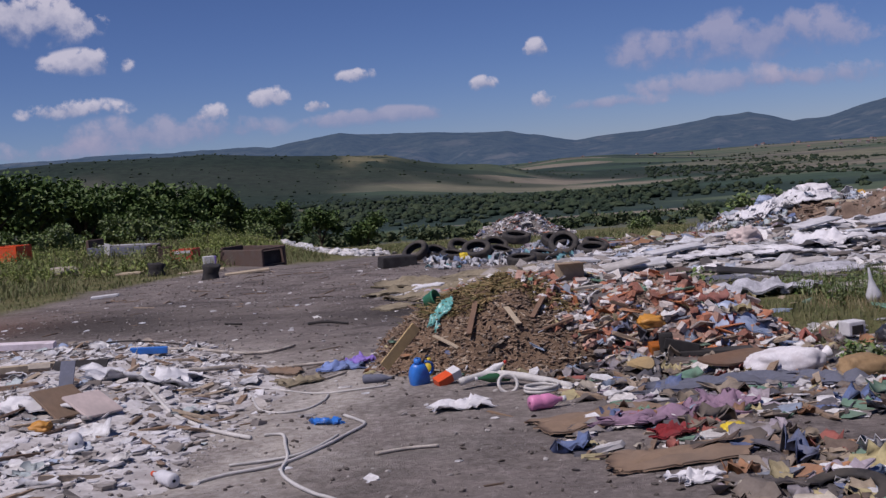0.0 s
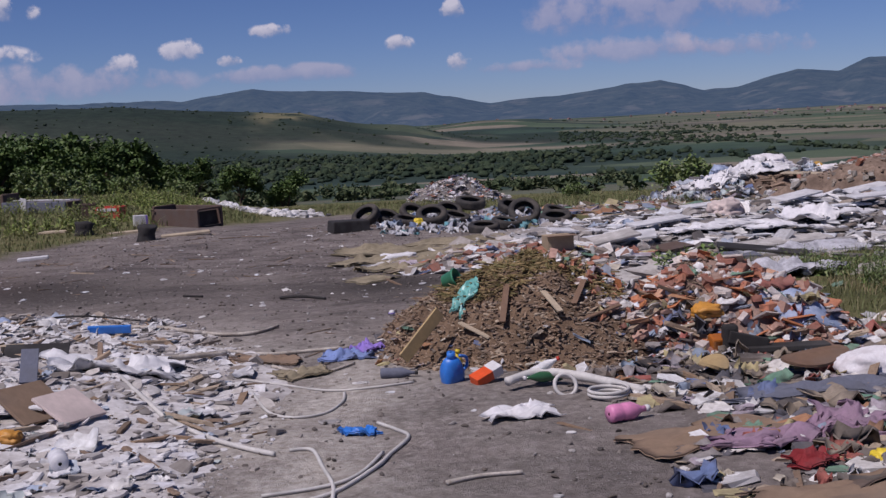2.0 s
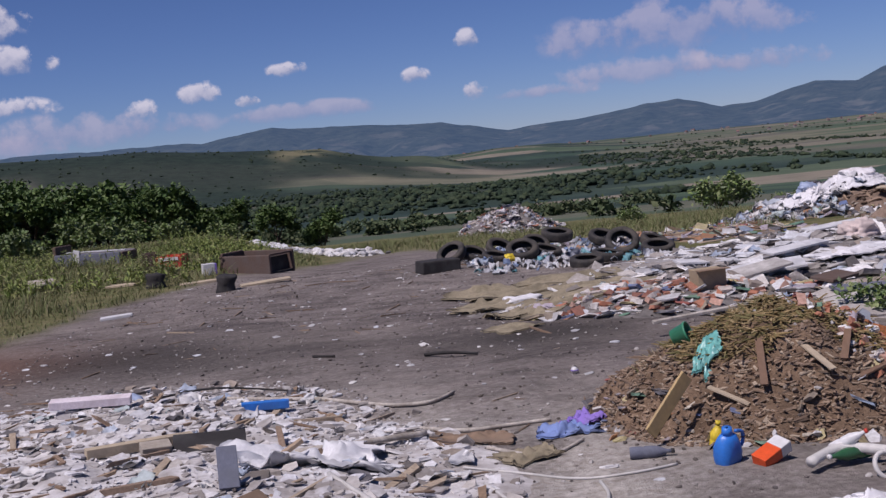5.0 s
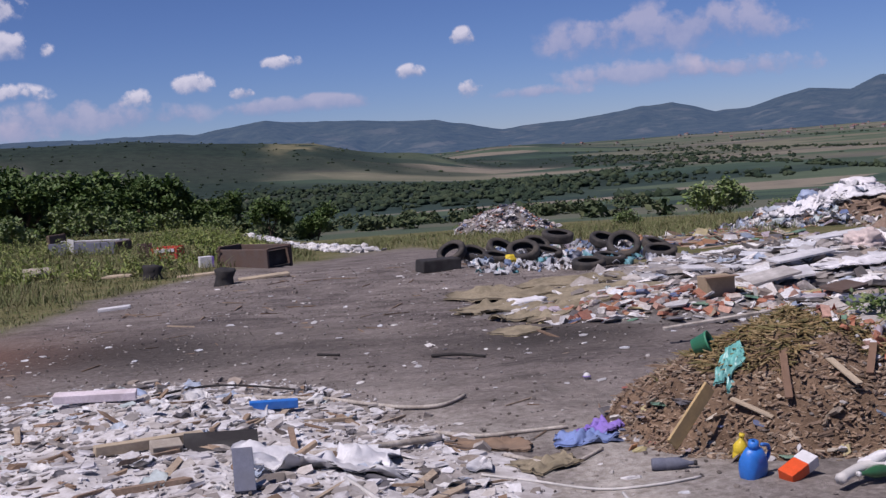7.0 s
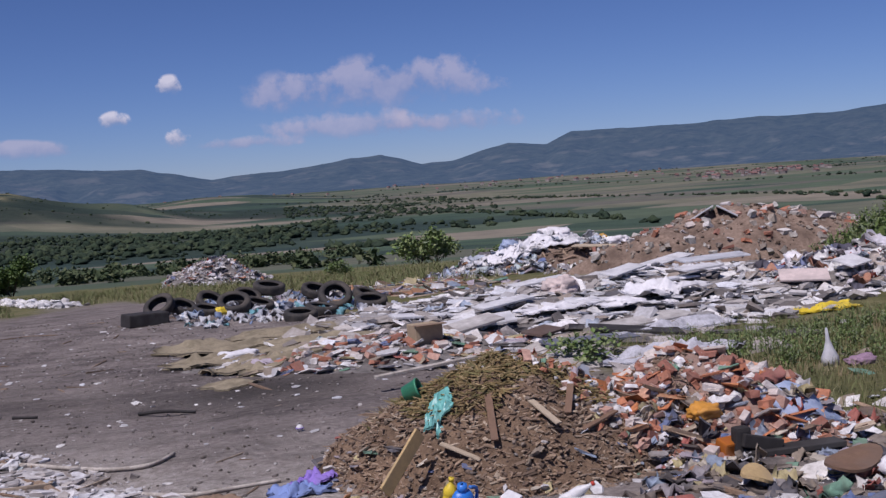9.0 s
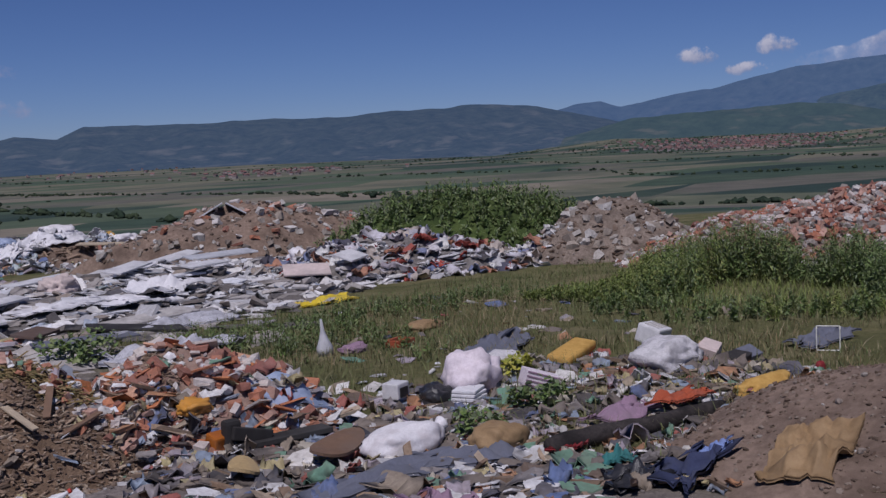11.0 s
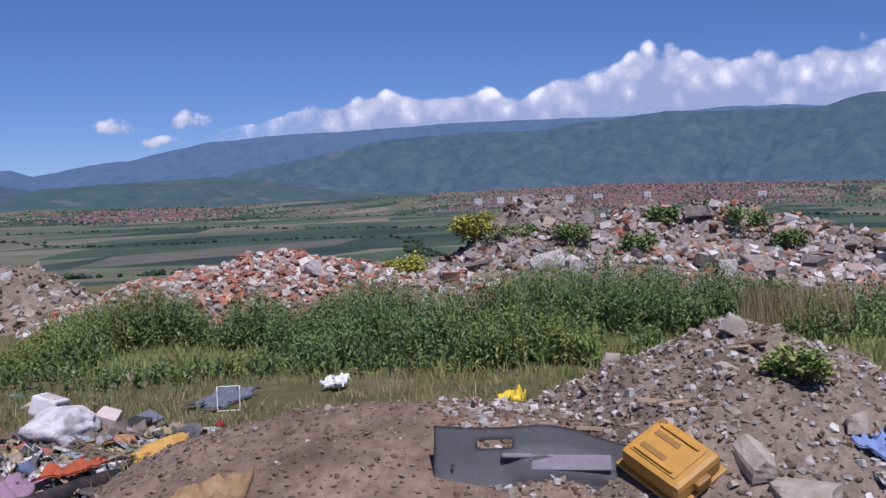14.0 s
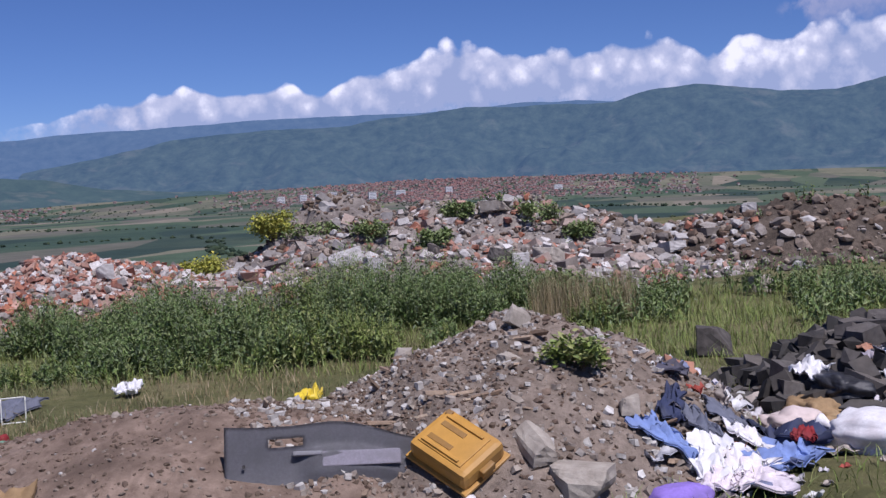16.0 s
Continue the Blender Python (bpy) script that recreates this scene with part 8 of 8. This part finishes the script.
weeds("tall_weeds", wx[pale], wy[pale], tall[pale], 62, 0.066, MAT_WEEDPALE, "bright yellow-green leafy weeds in the bank")
wx, wy = in_patch(520, 10.5, 15.0, -1.2, 4.2, bank)
weeds("weeds", wx, wy, RNG.uniform(0.2, 0.6, len(wx)), 26, 0.09, MAT_WEED, "loose green weeds on the verge")
wx, wy = in_patch(900, 4.2, 9.6, 9.6, 15.5, lambda x, y: fbm(x * 0.6, y * 0.6, 3, 91) > -0.05)
weeds("weeds", wx, wy, RNG.uniform(0.08, 0.28, len(wx)), 12, 0.06, MAT_WEED, "low green weeds in thin grass")
wx, wy = in_patch(700, 12.8, 18.0, 20.0, 25.0, lambda x, y: mound_h("overgrown_heap", x, y) > 0.0)
weeds("weeds", wx, wy, RNG.uniform(0.15, 0.5, len(wx)), 18, 0.14, MAT_WEED, "green weeds covering an old heap")
wx, wy = in_patch(170, 17.0, 24.0, -2.0, 11.5, lambda x, y: (surf(x, y) - ground_z(x, y) > 0.5) & (fbm(x * 0.5, y * 0.5, 2, 14) > 0.1))
weeds("weeds", wx, wy, RNG.uniform(0.15, 0.45, len(wx)), 18, 0.12, MAT_WEED, "scattered weeds on the rubble ridge")
# straw and dry grass
gx, gy = in_patch(24000, 3.2, 13.5, 4.5, 17.0, lambda x, y: (track_mask(x, y) < 0.5) & (surf(x, y) - ground_z(x, y) < 0.06) & (fbm(x * 0.5, y * 0.5, 3, 71) > -0.35))
blades("grass", gx, gy, RNG.uniform(0.04, 0.15, len(gx)), RNG.uniform(0.004, 0.009, len(gx)), 0.95, MAT_GRASS, "thin dry grass between the heaps", "grass")
gx, gy = in_patch(20000, 9.0, 15.5, -3.0, 12.5, lambda x, y: surf(x, y) - ground_z(x, y) < 0.06)
blades("grass", gx, gy, RNG.uniform(0.05, 0.22, len(gx)), RNG.uniform(0.005, 0.010, len(gx)), 0.9, MAT_WEEDPALE, "rough grass under the weed bank", "grass")
gx, gy = in_patch(7000, 4.0, 10.6, 5.0, 16.0, lambda x, y: (track_mask(x, y) < 0.4) & (surf(x, y) - ground_z(x, y) < 0.06) & (fbm(x * 0.7, y * 0.7, 3, 73) > -0.1))
blades("dry_grass", gx, gy, RNG.uniform(0.03, 0.13, len(gx)), RNG.uniform(0.004, 0.008, len(gx)), 1.1, MAT_STRAW, "thin dry straw-coloured grass", "grass")
gx, gy = in_patch(2400, 12.0, 13.6, 3.3, 4.6)
blades("dry_grass", gx, gy, RNG.uniform(0.3, 0.75, len(gx)), RNG.uniform(0.003, 0.006, len(gx)), 0.3, MAT_STRAW, "tuft of tall dry pinkish grass", "grass")
gx, gy = in_patch(110000, -30.0, -2.0, 13.0, 62.0, lambda x, y: (track_mask(x, y) < 0.45) & ~((y > 30) & (np.abs(x - np.interp(y, [30, 45, 62], [-2.4, -3.4, -8.8])) < 1.3)))
blades("grass", gx, gy, (0.06 + 0.20 * np.clip(0.5 + fbm(gx * 0.35, gy * 0.35, 3, 8), 0, 1)) * RNG.uniform(0.5, 1.4, len(gx)), RNG.uniform(0.010, 0.022, len(gx)), 1.0, MAT_GRASS, "rough green and straw grass beside the track", "grass")
gx, gy = in_patch(16000, -2.5, 16.0, 31.0, 62.0, lambda x, y: (track_mask(x, y) < 0.45) & (surf(x, y) - ground_z(x, y) < 0.05))
blades("grass", gx, gy, RNG.uniform(0.08, 0.3, len(gx)), RNG.uniform(0.012, 0.024, len(gx)), 0.9, MAT_GRASS, "rough grass at the hilltop edge", "grass")
gx, gy = in_patch(14000, 3.0, 13.0, -4.0, 4.6, lambda x, y: (track_mask(x, y) < 0.5) & (surf(x, y) - ground_z(x, y) < 0.05))
blades("grass", gx, gy, RNG.uniform(0.03, 0.14, len(gx)), RNG.uniform(0.004, 0.009, len(gx)), 0.95, MAT_WEEDPALE, "short green grass round the clothes and soil heaps", "grass")
gx, gy = on_mound("wood_chip_heap", 2600, 0.75)
ok = (gy > 10.85 + 0.15 * vnoise(gx * 3, gy * 3, 8)) & (mound_h("wood_chip_heap", gx, gy) > 0.3)
blades("straw", gx[ok], gy[ok], RNG.uniform(0.02, 0.07, ok.sum()), RNG.uniform(0.008, 0.02, ok.sum()), 1.6, MAT_STRAW, "matted straw on top of the chip heap", "straw")
wx, wy = in_patch(1500, -28.0, -4.0, 30.0, 60.0, lambda x, y: (track_mask(x, y) < 0.3) & (fbm(x * 0.2, y * 0.2, 3, 33) > -0.1) & (x < np.interp(y, [30, 45, 62], [-5.5, -6.0, -11.5])))
weeds("tall_weeds", wx, wy, RNG.uniform(0.2, 0.75, len(wx)), 22, 0.15, MAT_WEEDPALE, "tall pale weeds beside the track")


def limb(bm, a, b, ra, rb, sides=7):
    a, b = Vector(a), Vector(b)
    q = (b - a).to_track_quat('Z', 'Y').to_matrix()
    rings = []
    for p, r in ((a, ra), ((a + b) / 2 + q @ Vector((ra * 0.5, ra * 0.3, 0)), (ra + rb) / 2), (b, rb)):
        rings.append([bm.verts.new(p + q @ Vector((math.cos(t) * r, math.sin(t) * r, 0))) for t in (2 * math.pi * k / sides for k in range(sides))])
    for lo, hi in zip(rings, rings[1:]):
        for k in range(sides):
            bm.faces.new((lo[k], lo[(k + 1) % sides], hi[(k + 1) % sides], hi[k]))
    bm.faces.new(rings[-1])


def tree(name, height, spread, leaves, leaf, material, label, category, seed, trunk=True):
    """A trunk with limbs and a ragged crown of many leaf tufts; stands at the origin."""
    rng = np.random.default_rng(seed)
    ob = empty(name, Matrix(), label, category)
    bm = bmesh.new()
    foot = 0.32 * height if trunk else 0.06 * height
    limb(bm, (0, 0, -0.2), (0, 0, foot), 0.03 * height, 0.02 * height)
    blobs = []
    for k in range(11):
        a, e = 2.4 * k + rng.uniform(-0.5, 0.5), rng.uniform(0.15, 1.25)
        r = spread * rng.uniform(0.35, 0.8) * math.cos(e * 0.75)
        tip = (math.cos(a) * r, math.sin(a) * r, foot + (height - foot) * (0.15 + 0.62 * math.sin(e)))
        limb(bm, (0, 0, foot * rng.uniform(0.5, 1.0)), tip, 0.012 * height, 0.004 * height, 5)
        blobs.append((*tip, spread * rng.uniform(0.20, 0.44)))
    part("trunk", bm, MAT_BARK, ob)
    per = leaves // len(blobs)
    c = []
    for x, y, z, r in blobs:
        d = rng.normal(0, 1, (per, 3))
        d /= np.linalg.norm(d, axis=1, keepdims=True)
        c.append(np.array((x, y, z)) + d * r * rng.uniform(0.35, 1.1, (per, 1)) * np.array((1, 1, 0.8)))
    c = np.concatenate(c)
    ln = leaf * rng.uniform(0.6, 1.4, len(c))
    v, f = leaf_cloud(c, ln, ln * 0.7, 0.1)
    crown = new("crown", raw_mesh("crown", v, f, material))
    crown.parent = ob
    return ob


T_ONE = tree("tree", 6.0, 3.0, 3300, 0.34, MAT_TREE, "broad dark green tree at the field edge", "tree", 3)
T_TWO = tree("tree", 4.6, 2.7, 3000, 0.32, MAT_TREE, "low spreading dark green tree in rough grass", "tree", 5)
SHRUB = tree("shrub", 1.9, 1.5, 1500, 0.20, MAT_WEED, "green shrub in rough grass beside the track", "shrub", 9, False)


def stand(ob, az, r, scale, turn, copy=True):
    x, y = HUB[0] + r * math.sin(radians(az)), HUB[1] + r * math.cos(radians(az))
    m = Matrix.LocRotScale((x, y, float(ground_z(x, y)) - 0.1), Euler((0, 0, turn)), Vector((scale,) * 3))
    o = copy_thing(ob, m) if copy else ob
    o.matrix_basis = m
    return o


THICKET = tree("tree", 4.0, 2.6, 3600, 0.26, MAT_TREE, "dark green bushy tree with foliage down to the grass", "tree", 7, False)
# azimuth, distance; each tree reaches up to the thicket's skyline
SKYLINE = ([-30, -24, -20.5, -18.5, -16.6, -14.1, -11, -9.5, -8.2, -5, -2], [1.5, 1.3, 1.0, 0.55, 0.37, -0.1, -0.4, -0.8, -1.5, -1.9, -2.2])
TREES = [(-22.5, 60), (-20.9, 64), (-24.5, 66), (-18.8, 76), (-17.4, 80), (-16.1, 84), (-14.6, 78), (-13.2, 82), (-11.8, 84), (-10.6, 88), (-26.5, 60), (-9.3, 92), (-7.4, 96), (-5.4, 102), (-3.2, 104),
         (-19.9, 70), (-18.0, 88), (-15.4, 90), (-12.4, 92), (-21.8, 72), (-16.8, 74), (-13.9, 88), (-10.0, 96), (-19.3, 84), (-17.0, 94)]
for k, (a_, r_) in enumerate(TREES):
    src = (T_ONE, T_TWO, THICKET, THICKET)[k % 4]
    x_, y_ = HUB[0] + r_ * math.sin(radians(a_)), HUB[1] + r_ * math.cos(radians(a_))
    top_ = 1.8 + r_ * math.tan(radians(float(np.interp(a_, *SKYLINE)) - 0.22 * (k % 3)))
    s_ = max(0.45, (top_ - float(ground_z(x_, y_))) / (6.0, 4.6, 4.0, 4.0)[k % 4])
    stand(src, a_, r_, s_, 1.3 * k, copy=k > 2)
for k, (a_, r_, s_) in enumerate([(-14.6, 62, 1.0), (-12.8, 58, 0.8), (-17.5, 55, 0.9), (-10.5, 66, 0.8), (16.3, 112, 2.0), (17.1, 116, 1.8), (-8.2, 70, 0.8), (-19.5, 50, 0.8), (-21.5, 46, 0.9), (12.0, 56, 0.5), (19.5, 52, 0.5)]):
    stand(SHRUB, a_, r_, s_, 0.9 * k, copy=k > 0)


def bush(name, x, y, h, spread, leaves, leaf, material, label, seed):
    ob = tree(name, h, spread, leaves, leaf, material, label, "shrub", seed, False)
    ob.matrix_basis = pose(x, y, float(surf(x, y)) - 0.03)
    return ob


bush("lime_shrub", 19.3, 11.9, 0.85, 0.75, 2600, 0.07, MAT_LIME, "yellow-green flowering shrub on rubble", 21)
bush("lime_shrub", 20.9, 10.9, 0.65, 0.65, 2200, 0.065, MAT_LIME, "low yellow-green shrub on rubble", 22)
for k, (x_, y_, h_, s_) in enumerate([(21.05, 7.0, 0.7, 0.5), (18.2, 6.9, 0.6, 0.45), (19.7, 8.5, 0.6, 0.55), (21.1, 5.4, 0.6, 0.6), (20.5, 4.5, 0.5, 0.4), (20.6, 9.8, 0.4, 0.8), (15.2, 6.3, 0.9, 0.7), (15.0, 4.4, 0.9, 0.5)]):
    bush("shrub", x_, y_, 0.65 * h_, s_, 1300, 0.06, MAT_SHRUB, "ragged green shrub rooted in rubble", 30 + k)
bush("weed_clump", 5.15, 3.5, 0.24, 0.3, 1000, 0.042, MAT_WEEDPALE, "broad-leaved green weed on stony soil", 51)
bush("weed_clump", 4.1, 9.2, 0.22, 0.34, 420, 0.06, MAT_WEED, "green nettle clump among rags", 52)
bush("weed_clump", 3.15, 8.9, 0.25, 0.25, 300, 0.05, MAT_WEED, "small green weed among litter", 53)
bush("weed_clump", 4.9, 10.3, 0.22, 0.25, 260, 0.05, MAT_LIME, "pale green weed among sacks", 54)
bush("weed_clump", 3.0, 15.0, 0.3, 0.6, 500, 0.07, MAT_WEED, "green weeds among grey boards", 55)
bush("dead_shrub", -7.9, 31.0, 0.75, 0.8, 420, 0.06, MAT_GRASS, "thin grey-green shrub by old boxes", 56)

# far woods, hedges and orchards in the valley
fx_r = np.concatenate([RNG.uniform(75, 700, 5200), RNG.uniform(500, 2600, 44000), RNG.uniform(600, 3600, 42000)])
fx_a = np.concatenate([RNG.uniform(-40, 14, 5200), RNG.uniform(-40, 26, 44000), RNG.uniform(14, 112, 42000)])
fx, fy = HUB[0] + fx_r * np.sin(np.radians(fx_a)), HUB[1] + fx_r * np.cos(np.radians(fx_a))
hedge = (np.abs(np.sin(fx_r / 210 + fx_a * 0.11 + 1.5 * vnoise(fx / 260, fy / 260, 4))) < 0.14) & (fx_a > 12)
keep = (RNG.uniform(0, 1, len(fx)) < wood_mask(fx, fy) * (fx_a < 24)) | (hedge & (RNG.uniform(0, 1, len(fx)) < 0.75))
keep = keep & ((fx_a < -7) | (fx_r > 150))
# closed forest on the hill is one canopy of its ground; single trees stand on its bald end only
lone = RNG.uniform(0, 1, len(fx))
keep = keep & ~((fx_r > 1050) & (fx_a < 10) & (lone > 0.08 + 0.5 * dry_slope(fx, fy))) & ~((fx_a > 10) & (fx_a < 30) & (lone > 0.55))
fx, fy, fx_r = fx[keep], fy[keep], fx_r[keep]
# gardens and street trees among the houses
gx_, gr_ = np.concatenate([RNG.normal(80, 6, 1500), RNG.normal(56, 4, 900)]), np.concatenate([RNG.uniform(2800, 3850, 1500), RNG.uniform(2700, 3500, 900)])
fx, fy, fx_r = np.concatenate([fx, HUB[0] + gr_ * np.sin(np.radians(gx_))]), np.concatenate([fy, HUB[1] + gr_ * np.cos(np.radians(gx_))]), np.concatenate([fx_r, gr_])
fs = sizes(len(fx), (3.0, 8.5), (3.0, 8.0), (2.4, 4.6), 1.8) * (0.62 + 0.38 * smooth(150, 500, fx_r))[:, None]
fs = fs * np.where((fx_r > 1000) & (polar(fx, fy)[1] < 10), 0.42, np.where(fx_r > 1000, 0.72, 0.9))[:, None]
fp = np.stack([fx, fy, ground_z(fx, fy) + fs[:, 2] * 0.34], -1)
nearer = fx_r < 420
np_, ns_ = fp[nearer], fs[nearer]
LEAVES_EACH = 70
ld = RNG.normal(0, 1, (len(np_), LEAVES_EACH, 3))
ld /= np.linalg.norm(ld, axis=2, keepdims=True)
lc = (np_[:, None] + ld * (ns_ * 0.5)[:, None] * RNG.uniform(0.55, 1.12, (len(np_), LEAVES_EACH, 1))).reshape(-1, 3)
ll = RNG.uniform(0.6, 1.5, len(lc))
lv, lf = leaf_cloud(lc, ll, ll * 0.75, 0.1)
tagged(new("far_woods", raw_mesh("far_woods", lv, lf, MAT_SCRUB)), "leafy scrub woods on the slope below the hilltop", "woods", kind="stuff")
pieces("far_woods", "bag", fp[~nearer], fs[~nearer], 0.1, 0.6, MAT_FARWOOD, "woods, hedges and orchards of the valley", category="woods", flat=False)


# ---------------------------------------------------------------- whole bricks and blocks that can be told apart
def brick_mesh(name, size, material, seed, holes=False):
    rng = np.random.default_rng(seed)
    v, f = SHAPES["box"]
    v = v * np.array(size) * (1 + rng.uniform(-0.08, 0.08, (8, 3)))
    if holes:
        v[int(rng.integers(4, 8))] *= 0.72
    return raw_mesh(name, v, f, material)


BRICK_MESHES = [brick_mesh("brick", (0.24, 0.115, 0.07), MAT_BRICK_ONE, 1), brick_mesh("brick", (0.15, 0.115, 0.07), MAT_BRICK_ONE, 2, True), brick_mesh("brick", (0.19, 0.12, 0.065), MAT_BRICK_ONE, 3, True)]
TILE_MESHES = [brick_mesh("tile", (0.26, 0.2, 0.02), MAT_TILE_ONE, 4, True), brick_mesh("tile", (0.2, 0.14, 0.02), MAT_TILE_ONE, 5, True)]
BLOCK_MESHES = [brick_mesh("block", (0.34, 0.24, 0.17), MAT_CONCRETE_ONE, 6, True), brick_mesh("block", (0.26, 0.2, 0.13), MAT_CONCRETE_ONE, 7, True)]


def lay_pieces(heap, name, meshes, n, lean, reach, lo=0.0, scale=1.0, keep=None):
    """Separate bricks, tiles or blocks on a heap, as its parts."""
    owner = bpy.data.objects[heap]
    x, y = on_mound(heap, n, reach, lo)
    z = surf(x, y)
    for k in range(n):
        if keep and not keep(x[k], y[k]):
            continue
        o = new(name, meshes[k % len(meshes)])
        o.parent = owner
        o.matrix_basis = pose(x[k], y[k], float(z[k]) + 0.025 * scale, RNG.normal(0, lean), RNG.normal(0, lean), RNG.uniform(0, 360))
        o.scale = (scale * RNG.uniform(0.85, 1.15),) * 3


lay_pieces("brick_heap", "brick", BRICK_MESHES, 70, 28, 0.9, scale=0.62)
lay_pieces("brick_heap", "tile", TILE_MESHES, 95, 24, 0.95, scale=0.72)
lay_pieces("brick_ridge", "brick", BRICK_MESHES, 220, 32, 1.0, scale=0.8)
lay_pieces("rubble_skirt", "brick", BRICK_MESHES, 80, 32, 1.0)
lay_pieces("rubble_skirt", "block", BLOCK_MESHES, 80, 25, 1.05, scale=0.85)
lay_pieces("rubble_ridge", "block", BLOCK_MESHES, 36, 25, 1.0)
lay_pieces("carpet_bank", "brick", BRICK_MESHES, 30, 20, 0.9, scale=0.8)
